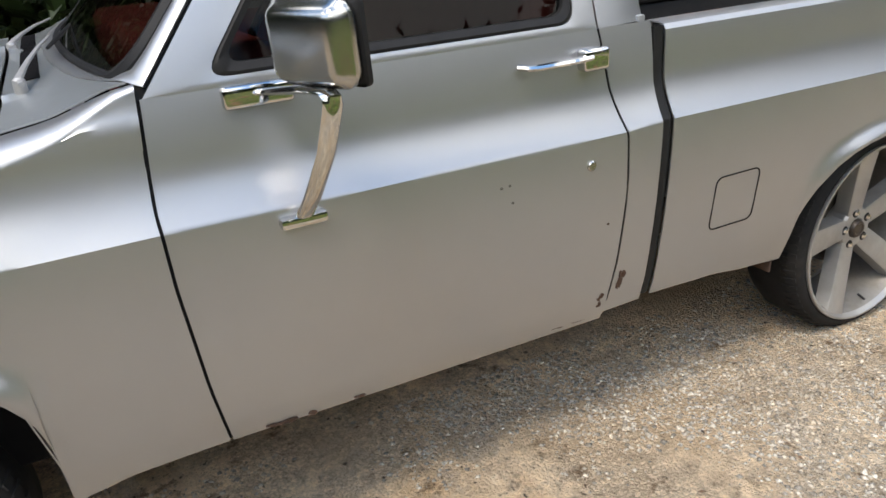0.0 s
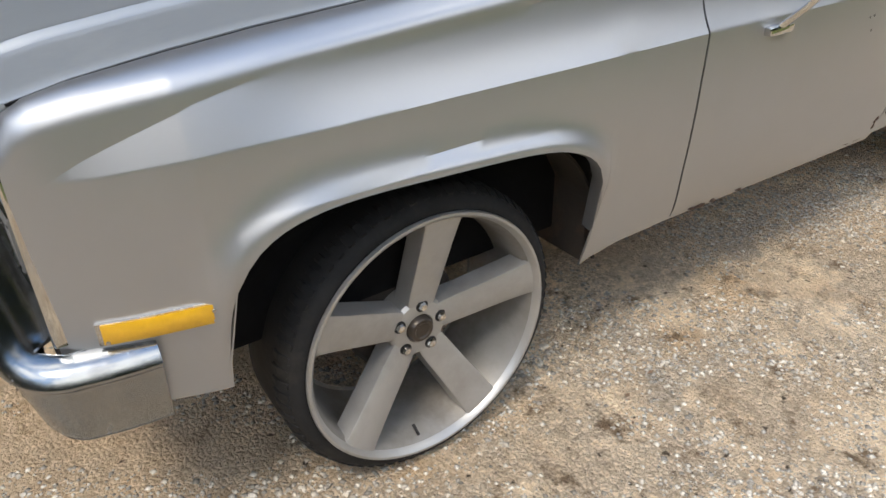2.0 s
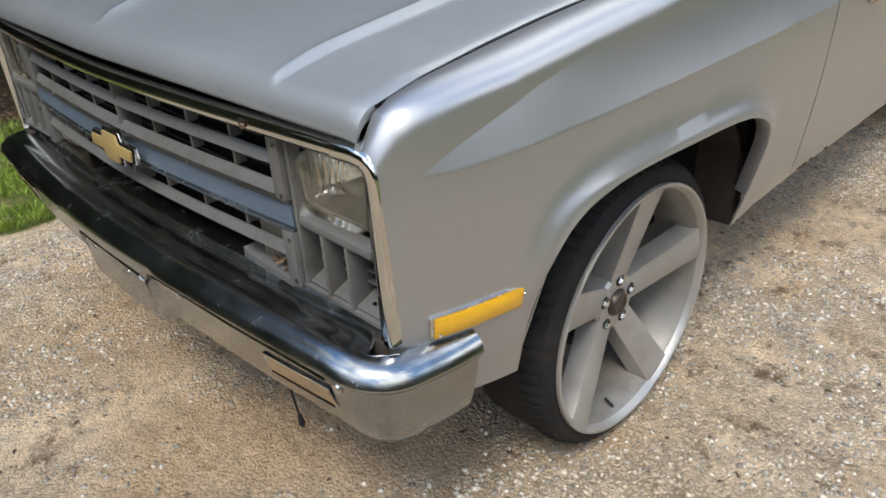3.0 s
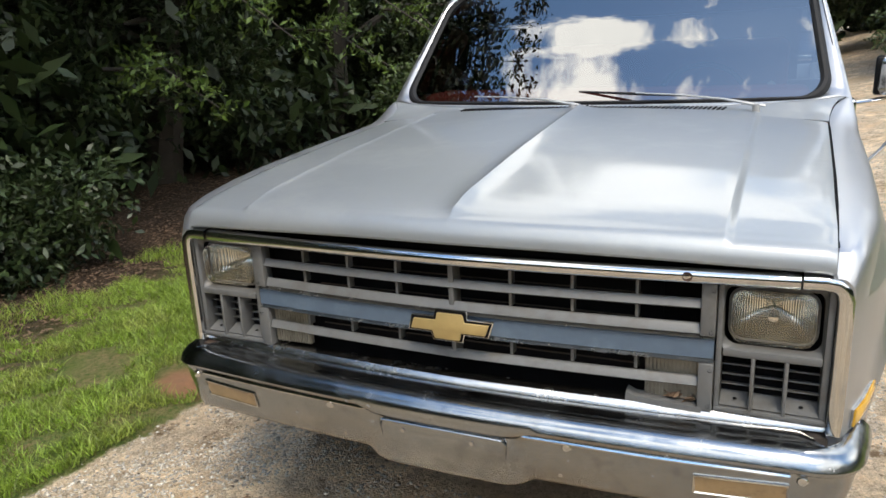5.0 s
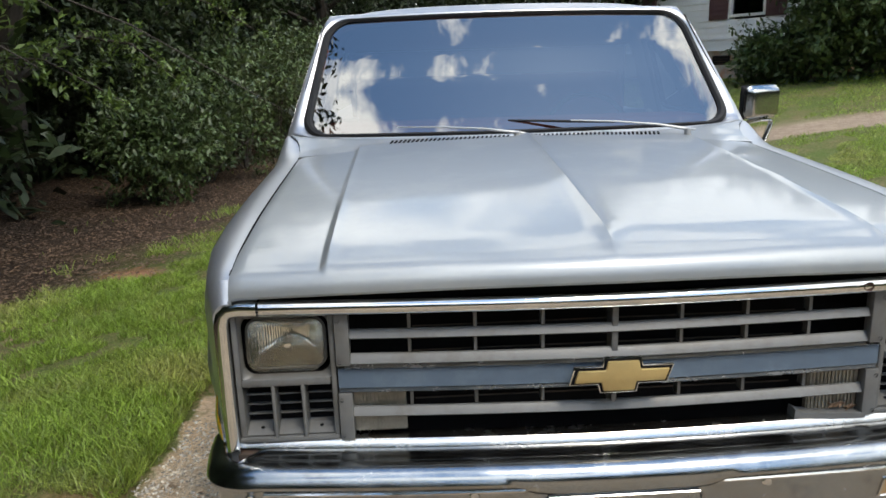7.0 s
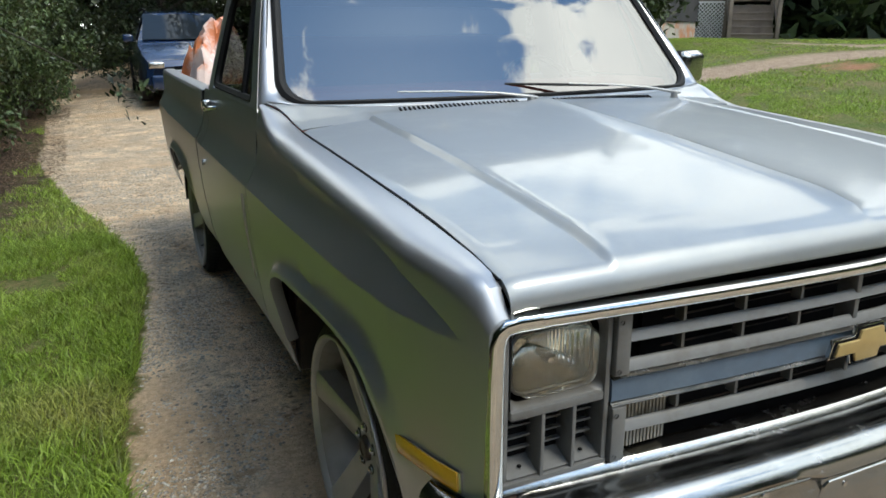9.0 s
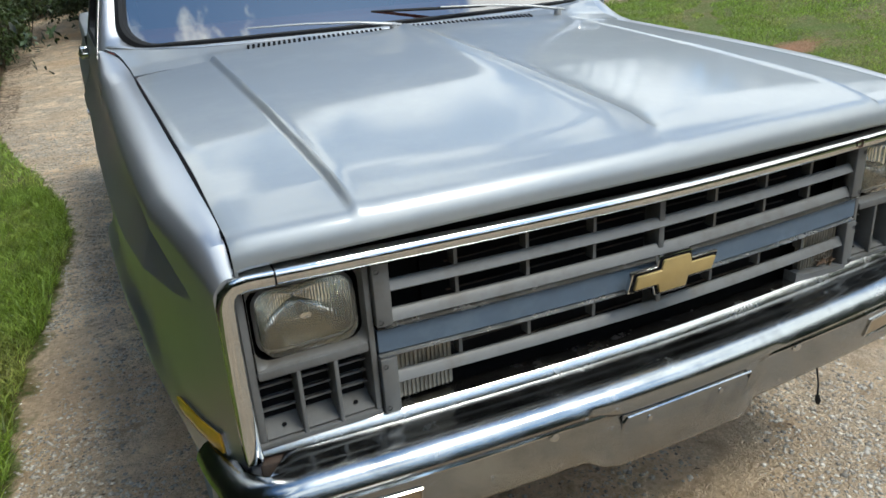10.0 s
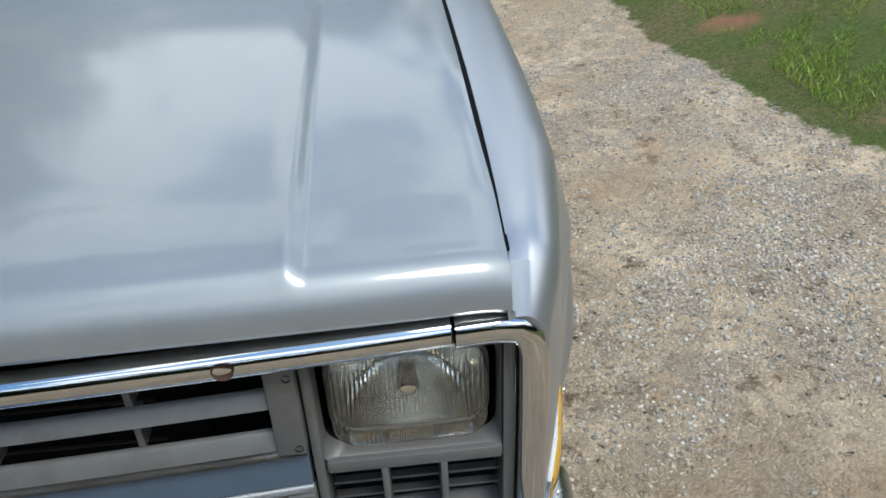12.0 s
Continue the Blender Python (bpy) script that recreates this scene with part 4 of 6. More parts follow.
def door(s):
    name = "door"

    front_edge = door_cut

    def rear_edge(z):
        return lerp(DOOR_REAR, z)
    zs = list(np.linspace(0.435, 0.84, 12)) + [lerp(CREASE, 1.2) + o for o in ABOVE] + [1.10, 1.13, 1.16, 1.185, 1.20, 1.207]
    rows = []
    for z in zs:
        a, b = front_edge(z) + 0.004, rear_edge(z) - 0.003
        row = []
        for t in np.linspace(0, 1, 23):
            y = a + (b - a) * t
            x = side_x(y, min(z, 1.07))
            x += (0.945 - x) * max(0, (z - 1.07) / 0.137) ** 1.5
            x -= 0.004 * max(0, 1 - (z - 0.435) / 0.03) * 1
            row.append((s * x, y, z - 0.016 * t if z < 0.5 else z))
        rows.append(row)
    d = part(name, grid_bm(rows, 0.005, (0, 1.2, 0.7)), M["paint"], truck, "silver door with a chipped and rust-eaten lower edge" if s > 0 else "", sharp=28)
    # stamped window frame, flush with the skin, round a rounded opening
    def rounded(corners, rad, n=7):
        out, m = [], len(corners)
        for i in range(m):
            p, q, r_ = Vector(corners[i - 1]), Vector(corners[i]), Vector(corners[(i + 1) % m])
            u, v = (p - q).normalized(), (r_ - q).normalized()
            a, c = q + u * rad[i], q + v * rad[i]
            for k in range(n):
                t = k / (n - 1)
                out.append((1 - t) ** 2 * a + 2 * t * (1 - t) * q + t * t * c)
            nxt = Vector(corners[(i + 1) % m]) + (q - Vector(corners[(i + 1) % m])).normalized() * rad[(i + 1) % m]
            out += [c.lerp(nxt, t) for t in (0.2, 0.4, 0.6, 0.8)]
        return out

    def lean(z):
        return 0.945 - 0.27 * max(0, z - 1.21) - 0.05 * max(0, z - 1.21) ** 2
    outer = rounded([(0.755, 1.205), (1.140, 1.672), (1.765, 1.680), (1.778, 1.205)], (0.004, 0.05, 0.05, 0.004))
    inner = rounded([(0.868, 1.224), (1.180, 1.615), (1.700, 1.625), (1.722, 1.224)], (0.055, 0.05, 0.06, 0.05))
    seal = rounded([(0.908, 1.245), (1.195, 1.600), (1.682, 1.608), (1.700, 1.245)], (0.05, 0.045, 0.05, 0.045))
    rows = [[(s * lean(o.y), o.x, o.y), (s * (lean(o.lerp(i, 0.5).y) + 0.002), *o.lerp(i, 0.5)), (s * lean(i.y), *i), (s * (lean(i.y) - 0.022), *i)] for o, i in zip(outer + outer[:1], inner + inner[:1])]
    part("window_frame", grid_bm(rows, 0.004), M["paint"], d, sharp=40)
    rows = [[(s * (lean(i.y) - 0.004), *i), (s * (lean(i.y) + 0.0), *i.lerp(o, 0.35)), (s * (lean(o.y) - 0.004), *o), (s * (lean(o.y) - 0.03), *o)] for i, o in zip(inner + inner[:1], seal + seal[:1])]
    part("window_seal", grid_bm(rows, 0.004), M["rubber"], d)
    part("vent_post", tube_bm([(s * 0.925, 1.09, 1.225), (s * 0.822, 1.215, 1.61)], 0.012, 6), M["rubber"], d)
    g = part("window", grid_bm([[(s * (lean(z) - 0.016), y0_ + (y1_ - y0_) * t, z) for t in (0, 0.5, 1)] for z, y0_, y1_ in ((1.215, 0.87, 1.72), (1.35, 0.965, 1.715), (1.48, 1.07, 1.71), (1.62, 1.18, 1.70))]), M["door_glass"], d)
    g.visible_shadow = False
    part("door_jamb", box_bm(s * 0.895, s * 0.915, 0.70, 0.80, 0.45, 1.19, 0.002), M["black"], d)
    part("door_jamb", box_bm(s * 0.895, s * 0.915, 1.77, 1.86, 0.45, 1.19, 0.002), M["black"], d)
    # inner trim
    part("door_card", box_bm(s * 0.88, s * 0.90, 0.80, 1.78, 0.55, 1.19, 0.004), M["red_vinyl"], d)
    # handle: two stand-offs and a pull bar
    hx = side_x(1.6, 1.07) - 0.004
    part("handle", tube_bm([(s * (hx + 0.002), 1.550, 1.150), (s * (hx + 0.022), 1.562, 1.149), (s * (hx + 0.030), 1.585, 1.148), (s * (hx + 0.030), 1.69, 1.149), (s * (hx + 0.026), 1.735, 1.151)], [0.009, 0.010, 0.010, 0.010, 0.011], 8, 0.8), M["chrome"], d, "chrome pull handle")
    part("button_housing", box_bm(s * (hx - 0.004), s * (hx + 0.034), 1.712, 1.786, 1.118, 1.170, 0.009, 3), M["chrome"], d, "chrome latch housing")
    part("lock", moved(lathe_bm([(-0.01, 0.013), (0.003, 0.013), (0.006, 0.010), (0.006, 0.0)], n=16), Matrix.Translation((s * (side_x(1.72, 0.897) + 0.001), 1.72, 0.897))), M["steel"], d)
    if s < 0:      # long scrape on the passenger door
        for o in (0.0, 0.018):
            pts = [(-(side_x(0.80 + o, z) + 0.0012), 0.80 + o + 0.03 * (0.93 - z), z) for z in (0.93, 0.88, 0.80, 0.70, 0.62)]
            part("scrape", tube_bm(pts, [0.004, 0.006, 0.005, 0.004, 0.002], 5, 0.4), M["rim"], d)
    return d


def door_seams(s):
    """Dark shut lines before and behind the door, a hair below the skin."""
    zs = list(np.linspace(0.445, 0.84, 10)) + [lerp(CREASE, 1.2) + o for o in ABOVE] + [1.10, 1.13, 1.16, 1.19, 1.205]
    for edge, a, b in ((door_cut, -0.004, 0.005), (lambda z: lerp(DOOR_REAR, z), -0.004, 0.005)):
        rows = []
        for z in zs:
            y = edge(z)
            x = side_x(y, min(z, 1.07))
            x += (0.945 - x) * max(0, (z - 1.07) / 0.137) ** 1.5 - 0.0022
            rows.append([(s * (x - 0.010), y + a, z), (s * x, y + a, z), (s * x, y + b, z), (s * (x - 0.010), y + b, z)])
        part("shut_line", grid_bm(rows), M["black"], truck, smooth=False)


def mirror(s):
    mx, my, mz = s * 1.130, 1.030, 1.288
    shell = box_bm(-0.098, 0.098, -0.036, 0.030, -0.074, 0.074, 0.030, 5)
    for v in shell.verts:
        if v.co.y < -0.01:
            v.co.x *= 0.93
            v.co.z *= 0.93
    head = part("mirror", moved(shell, Matrix.Translation((mx, my, mz)) @ pose(0, 0, 0, 2, 0, s * 24)), M["satin"], truck, "bright metal rectangular door mirror on a bent bracket")
    part("mirror_edge", moved(box_bm(-0.1005, 0.1005, 0.018, 0.031, -0.0745, 0.0745, 0.012, 3), Matrix.Translation((mx, my, mz)) @ pose(0, 0, 0, 2, 0, s * 24)), M["rubber"], head)
    part("mirror_glass", moved(box_bm(-0.088, 0.088, 0.029, 0.034, -0.062, 0.062, 0.002, 1), Matrix.Translation((mx, my, mz)) @ pose(0, 0, 0, 2, 0, s * 24)), M["steel"], head)
    part("mirror_foot", box_bm(s * 0.936, s * 0.966, 0.893, 1.032, 1.163, 1.208, 0.009, 3), M["chrome"], head)
    part("mirror_bracket", tube_bm([(s * 0.955, 0.965, 1.190), (s * 1.01, 0.99, 1.195), (s * 1.07, 1.01, 1.203), (s * 1.125, 1.022, 1.209), (s * 1.168, 1.031, 1.209), (s * 1.180, 1.033, 1.203), (s * 1.182, 1.033, 1.190), (s * 1.145, 1.022, 1.10), (s * 1.07, 1.007, 1.0), (s * 1.022, 0.998, 0.948)], 0.019, 10, 0.40), M["chrome"], head)
    part("mirror_stud", tube_bm([(mx, my, 1.205), (mx, my, 1.24)], 0.008, 8), M["rubber"], head)
    part("lower_foot", box_bm(s * 1.000, s * 1.028, 0.948, 1.046, 0.926, 0.950, 0.007, 2), M["chrome"], head)


cowl()
greenhouse()
for s in (1, -1):
    door(s)
    door_seams(s)
mirror(1)


# ---------------------------------------------------------------- cargo bed
def bed_side(s):
    arch_at = (2.540, 3.460)
    ys = ys_for(1.980, 4.05, 0.06, arch_at)
    cols = []
    for y in ys:
        zb = smooth([(1.98, 0.445), (2.2, 0.435), (2.40, 0.41), (2.54, 0.398)], y) if y < 3.0 else 0.46
        za = arch_rear(y)
        if za is not None:
            zb = max(za, zb if abs(y - 3.0) > 0.43 else 0)
        zc = lerp(CREASE, y)
        zs = list(np.linspace(zb, zc - 0.12, 10)) + [zc + o for o in ABOVE] + [1.10, 1.13, 1.16]
        col = []
        for z in zs:
            x = side_x(y, min(z, 1.07), arch_rear, 3.0, 0.462, 0)
            col.append((s * x, y, z))
        x = abs(col[-1][0])
        col += [(s * (x - 0.003), y, 1.182), (s * (x - 0.012), y, 1.194), (s * (x - 0.032), y, 1.199), (s * (x - 0.075), y, 1.199), (s * (x - 0.085), y, 1.192), (s * (x - 0.088), y, 1.14)]
        cols.append(col)
    b = part("bed_side", grid_bm(cols, 0.004, (0, 3, 0.7)), M["paint"], truck, sharp=28)
    strip = [[(s * (side_x(1.96, min(z, 1.07)) + dx), y, z) for dx, y in ((-0.04, 1.947), (-0.007, 1.947), (-0.004, 1.962), (-0.007, 1.977), (-0.04, 1.977))] for z in list(np.linspace(0.45, 0.9, 8)) + [lerp(CREASE, 1.96) + o for o in ABOVE[4:]] + [1.12, 1.17, 1.192]]
    part("bed_front_edge", grid_bm(strip), M["rubber"], b, "black rubber strip in the gap behind the cab")
    part("bed_inner", box_bm(s * 0.86, s * 0.885, 1.99, 4.04, 0.70, 1.185, 0.004), M["paint"], b)
    liner = [[(s * xx, 3.0 - 0.50 * math.cos(math.pi * k / 20), 0.36 + 0.45 * math.sin(math.pi * k / 20) ** 0.8) for xx in (0.5, 0.7, 0.93)] for k in range(21)]
    part("wheel_housing", grid_bm(liner, 0.006, (0, 3.0, 3.0)), M["under"], b)
    if s > 0:      # fuel flap: a thin seam round a rounded leaf
        seam = []
        for cy, cz, a0 in ((2.303, 0.745, 0), (2.180, 0.745, 90), (2.180, 0.628, 180), (2.303, 0.628, 270)):
            for k in range(6):
                a = radians(a0 + 90 * k / 5)
                y, z = cy + 0.022 * math.cos(a), cz + 0.022 * math.sin(a) + 0.006 * (cy - 2.2) * 0
                seam.append((side_x(y, z) + 0.0003, y, z))
        part("fuel_flap_seam", tube_bm(seam + seam[:1], 0.0022, 5, cap=False), M["black"], b)


for s in (1, -1):
    bed_side(s)
part("bed_floor", box_bm(-0.88, 0.88, 1.985, 4.04, 0.66, 0.70, 0.004), M["under"], truck)
part("bed_front", box_bm(-0.86, 0.86, 1.985, 2.01, 0.70, 1.19, 0.006), M["paint"], truck)
part("tailgate", box_bm(-0.858, 0.858, 4.0, 4.05, 0.66, 1.19, 0.008), M["paint"], truck)
part("chassis", box_bm(-0.50, 0.50, -0.55, 3.95, 0.36, 0.46, 0.02), M["under"], truck)
part("rear_bumper", box_bm(-0.93, 0.93, 4.06, 4.16, 0.46, 0.62, 0.02, 3), M["chrome_worn"], truck)


# ---------------------------------------------------------------- wheels
def wheel(x, y, s, turn, rz=0.362):
    """A wheel whose hub face stands at |x|; s: the side it looks to."""
    w = empty("wheel", 0, 0, 0)
    tyre_r = 0.372
    prof = [(-0.17, 0.30), (-0.172, 0.335), (-0.155, 0.358), (-0.13, 0.369), (-0.05, tyre_r), (0.03, 0.369), (0.052, 0.360), (0.066, 0.347), (0.070, 0.332), (0.064, 0.318), (0.05, 0.312)]
    part("tyre", lathe_bm(prof, n=96), M["tyre"], w, "low-profile black tyre", sharp=50)
    for k in range(72):      # shoulder lugs
        a = 2 * math.pi * k / 72
        bm = box_bm(0.004, 0.055, -0.0095, 0.0095, 0.352, 0.3735, 0.003, 1)
        bmesh.ops.bisect_plane(bm, geom=list(bm.verts) + list(bm.edges) + list(bm.faces), plane_co=(0.027, 0, 0.3735), plane_no=(0.42, 0, 1), clear_outer=True)
        bmesh.ops.holes_fill(bm, edges=[e for e in bm.edges if len(e.link_faces) == 1], sides=0)
        part("tread_block", moved(bm, pose(0, 0, 0, math.degrees(a))), M["tyre"], w, smooth=False)
    lipp = [(0.048, 0.312), (0.072, 0.325), (0.077, 0.323), (0.078, 0.318), (0.072, 0.311), (0.052, 0.3045), (0.046, 0.300), (-0.09, 0.285), (-0.16, 0.28), (-0.16, 0.27)]
    part("rim", lathe_bm(lipp, n=96), M["barrel"], w, "dusty silver rim barrel", sharp=40)
    part("rim_lip", lathe_bm([(0.050, 0.3045), (0.0725, 0.3105), (0.0790, 0.3175), (0.0785, 0.3240), (0.073, 0.3260), (0.069, 0.3255)], n=96), M["rim"], w)
    for k in range(5):
        a = 360 / 5 * k + turn
        rows = []
        for r, hw, xx in ((0.030, 0.030, 0.006), (0.060, 0.036, 0.010), (0.10, 0.0385, 0.018), (0.17, 0.0405, 0.034), (0.24, 0.043, 0.050), (0.29, 0.046, 0.062), (0.3085, 0.050, 0.066)):
            rows.append([(xx - 0.055, -hw * 1.12, r), (xx - 0.012, -hw * 1.03, r), (xx - 0.003, -hw, r), (xx, -hw + 0.006, r), (xx, 0, r), (xx, hw - 0.006, r), (xx - 0.003, hw, r), (xx - 0.012, hw * 1.03, r), (xx - 0.055, hw * 1.12, r)])
        bm = grid_bm(rows)
        bmesh.ops.recalc_face_normals(bm, faces=bm.faces)
        part("spoke", moved(bm, pose(0, 0, 0, a)), M["rim"], w, "flat wide silver spoke", sharp=50)
    part("hub", lathe_bm([(-0.06, 0.082), (0.002, 0.078), (0.010, 0.070), (0.0115, 0.060), (0.0115, 0.038), (0.006, 0.036)], n=40), M["rim"], w)
    part("centre_cap", lathe_bm([(0.004, 0.036), (0.018, 0.034), (0.024, 0.029), (0.025, 0.022), (0.022, 0.018), (0.022, 0.0)], n=32), M["cap"], w, "tarnished bare centre cap")
    for k in range(5):
        a = radians(turn + 72 * k)
        c = Matrix.Translation((0.008, -math.sin(a) * 0.0615, math.cos(a) * 0.0615))
        # flat black disc painted in for the shaded recess round each nut
        part("nut_seat", moved(lathe_bm([(0.0030, 0.0165), (0.0048, 0.0160), (0.0048, 0.0)], n=16), c), M["rubber"], w)
        part("lug_nut", moved(lathe_bm([(0.0, 0.0125), (0.008, 0.0120), (0.014, 0.0090), (0.016, 0.0)], n=6), c), M["chrome"], w, smooth=False)
    part("valve", moved(tube_bm([(0.0, 0, 0), (0.028, 0, 0.012)], 0.0042, 8), pose(0, 0, 0, turn + 180) @ Matrix.Translation((0.02, 0, 0.285))), M["rubber"], w)
    part("brake_drum", lathe_bm([(-0.15, 0.0), (-0.15, 0.15), (-0.07, 0.15), (-0.06, 0.14), (-0.06, 0.07)], n=40), M["under"], w)
    w.matrix_world = Matrix.Translation((x, y, rz)) @ pose(0, 0, 0, 0, 0, 0 if s > 0 else 180)
    return w


M["cap"] = material("tarnished_cap", (0.075, 0.062, 0.052), 0.35, 0.6, 0.2, 60)
WHEELS = [wheel(0.852, 0.0, 1, -7.4)]
truck_inv = Matrix.Translation((0, -1.5, 0))
WHEELS[0].parent = truck
WHEELS[0].matrix_parent_inverse = truck_inv
for x, y, s, turn in ((0.852, 3.012, 1, 20.0), (-0.852, 0.0, -1, 12.0), (-0.852, 3.012, -1, -25.0)):
    WHEELS.append(copy_thing(WHEELS[0], Matrix.Translation((x, y, 0.362)) @ pose(0, 0, 0, 0, 0, 0 if s > 0 else 180) @ pose(0, 0, 0, turn)))
part("front_axle", tube_bm([(-0.72, 0.0, 0.362), (0.72, 0.0, 0.362)], 0.05, 12), M["under"], truck)
part("rear_axle", tube_bm([(-0.72, 3.012, 0.362), (0.72, 3.012, 0.362)], 0.06, 12), M["under"], truck)


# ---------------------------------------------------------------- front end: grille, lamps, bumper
# the backing sheet is black to stand for the shade behind the slats
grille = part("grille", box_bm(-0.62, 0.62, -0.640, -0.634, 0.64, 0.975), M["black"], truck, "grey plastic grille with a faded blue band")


def bar_bm(x0, x1, z0, z1, depth=0.035, out=0.0, n=24, lean=0.006):
    """A bar that follows the bowed nose."""
    rows = []
    for k in range(n + 1):
        x = x0 + (x1 - x0) * k / n
        y = front_y(x) + 0.022 - out
        rows.append([(x, y + depth, z0), (x, y + 0.004, z0), (x, y, z0 + 0.003), (x, y + lean, z1 - 0.003), (x, y + lean + 0.004, z1), (x, y + depth, z1)])
    bm = grid_bm(rows, closed=True)
    bmesh.ops.holes_fill(bm, edges=[e for e in bm.edges if len(e.link_faces) == 1], sides=0)
    bmesh.ops.recalc_face_normals(bm, faces=bm.faces)
    return bm


for z0, z1 in ((0.911, 0.931), (0.851, 0.874), (0.724, 0.746)):
    part("slat", bar_bm(-0.61, 0.61, z0, z1, 0.016, lean=0.009), M["grille"], grille, sharp=50)
part("slat_edge", bar_bm(-0.62, 0.62, 0.842, 0.849, 0.022, 0.004), M["chrome_worn"], grille)
part("slat_edge", bar_bm(-0.62, 0.62, 0.785, 0.792, 0.022, 0.004), M["chrome_worn"], grille)
part("blue_band", bar_bm(-0.62, 0.62, 0.793, 0.8415, 0.022, -0.002, lean=0.001), M["blue"], grille, "faded blue band across the grille")
for x in (-0.457, -0.310, -0.160, 0.152, 0.303, 0.451):
    for z0, z1 in ((0.930, 0.975), (0.875, 0.918), (0.748, 0.788)):
        part("grille_rib", box_bm(x - 0.0035, x + 0.0035, front_y(x) + 0.036, front_y(x) + 0.060, z0, z1), M["grille"], grille, smooth=False)
part("grille_rib", box_bm(-0.008, 0.006, front_y(0) + 0.028, front_y(0) + 0.075, 0.850, 0.978, 0.002), M["grille"], grille)
part("grille_rib", box_bm(-0.006, 0.006, front_y(0) + 0.030, front_y(0) + 0.075, 0.72, 0.79, 0.002), M["grille"], grille)
for s in (1, -1):
    part("grille_end", box_bm(s * 0.590, s * 0.622, front_y(0.6) + 0.016, front_y(0.6) + 0.045, 0.850, 0.972, 0.003), M["grille"], grille)
    part("grille_end", box_bm(s * 0.590, s * 0.622, front_y(0.6) + 0.016, front_y(0.6) + 0.045, 0.670, 0.785, 0.003), M["grille"], grille)
    for z in (0.958, 0.860, 0.770, 0.682):
        part("screw", moved(lathe_bm([(0, 0.0045), (0.002, 0.004), (0.002, 0)], "y", 10), Matrix.Translation((s * 0.614, front_y(0.6) + 0.0145, z))), M["black"], grille)
    lamp = [(s * 0.470, 0.680), (s * 0.590, 0.680), (s * 0.590, 0.780), (s * 0.470, 0.780)]
    pl = part("parking_lamp", prism_bm(lamp, front_y(0.5) + 0.052, front_y(0.5) + 0.066), M["clear_old"], grille, "yellowed ribbed parking lamp behind the slats")
    for k in range(13):
        x = s * (0.476 + 0.0087 * k)
        part("rib", box_bm(x - 0.0025, x + 0.0025, front_y(0.5) + 0.048, front_y(0.5) + 0.053, 0.68, 0.776), M["clear_old"], pl, smooth=False)
rad = part("radiator", box_bm(-0.50, 0.50, -0.655, -0.645, 0.60, 0.97), M["black"], truck)
for k in range(9):
    z = 0.70 + 0.03 * k
    part("radiator_fin", box_bm(-0.45, 0.45, -0.660, -0.656, z, z + 0.003), M["under"], rad, smooth=False)

# torn plastic and dry leaves lodged low beside the driver's parking lamp
part("torn_trim", prism_bm([(0.43, 0.664), (0.60, 0.664), (0.60, 0.676), (0.52, 0.679), (0.45, 0.683), (0.432, 0.692)], -0.735, -0.700), M["grille"], grille, "broken grey plastic trim")
r = random.Random(8)
for k in range(9):
    x, z = 0.525 + 0.05 * r.random(), 0.683 + 0.012 * r.random()
    part("stuck_leaf", moved(prism_bm([(-0.016, 0), (0, 0.005), (0.016, 0.001), (0, -0.005)], -0.001, 0.001), Matrix.Translation((x, -0.722 + 0.01 * r.random(), z)) @ pose(0, 0, 0, r.uniform(-60, 60), r.uniform(-40, 40), r.uniform(-60, 60))), M["litter"], grille)

# emblem: a plain gold cross-bar shape in a dark bright-edged border
def cross(k):
    return [(-0.112 + 0.004 - k * 1.6, -0.0165 - k), (-0.046 - k, -0.0165 - k), (-0.041 - k, -0.037 - k), (0.033 + k, -0.037 - k), (0.038 + k, -0.0165 - k), (0.101 + k, -0.0165 - k), (0.113 + k * 1.6, 0.0175 + k), (0.047 + k, 0.0175 + k), (0.042 + k, 0.038 + k), (-0.032 - k, 0.038 + k), (-0.037 - k, 0.0175 + k), (-0.098 - k * 1.2, 0.0175 + k)]


em = part("emblem", moved(prism_bm(cross(0.004), 0, 0.010, 0.001), Matrix.Translation((0.004, front_y(0) - 0.004, 0.821))), M["chrome"], grille, "gold emblem in a bright border")
part("emblem_ground", moved(prism_bm(cross(0.0015), -0.002, 0.004), Matrix.Translation((0.004, front_y(0) - 0.004, 0.821))), M["black"], em)
part("emblem_face", moved(prism_bm(cross(-0.003), -0.008, 0.0, 0.0025), Matrix.Translation((0.004, front_y(0) - 0.004, 0.821))), M["gold"], em, "dull gold face")

# bright surround: header, turned corners and side strips
def surround():
    top = [(x, front_y(x) + 0.004, 0.992) for x in np.linspace(-0.782, 0.782, 40)]

    def band(pts, name="bright_header"):
        rows = [[(x, y + dy, z + dz) for dy, dz in ((0.030, -0.018), (0.004, -0.018), (-0.004, -0.012), (-0.006, 0.0), (-0.002, 0.010), (0.008, 0.014), (0.030, 0.014))] for x, y, z in pts]
        return part(name, grid_bm(rows, 0.0, (0, 0, 0.9)), M["chrome"], truck, "bright trim with dents and stains", sharp=60)
    band(top)
    part("header_dent", moved(lathe_bm([(0, 0.011), (0.003, 0.008), (0.003, 0)], "y", 12), Matrix.Translation((0.561, front_y(0.561) - 0.004, 0.992))), M["rust"], truck)
    for s in (1, -1):
        pts = [(0.786, 0.992), (0.828, 0.992), (0.851, 0.988), (0.863, 0.976), (0.868, 0.956), (0.869, 0.90), (0.869, 0.80), (0.868, 0.70), (0.866, 0.655)]
        rows = []
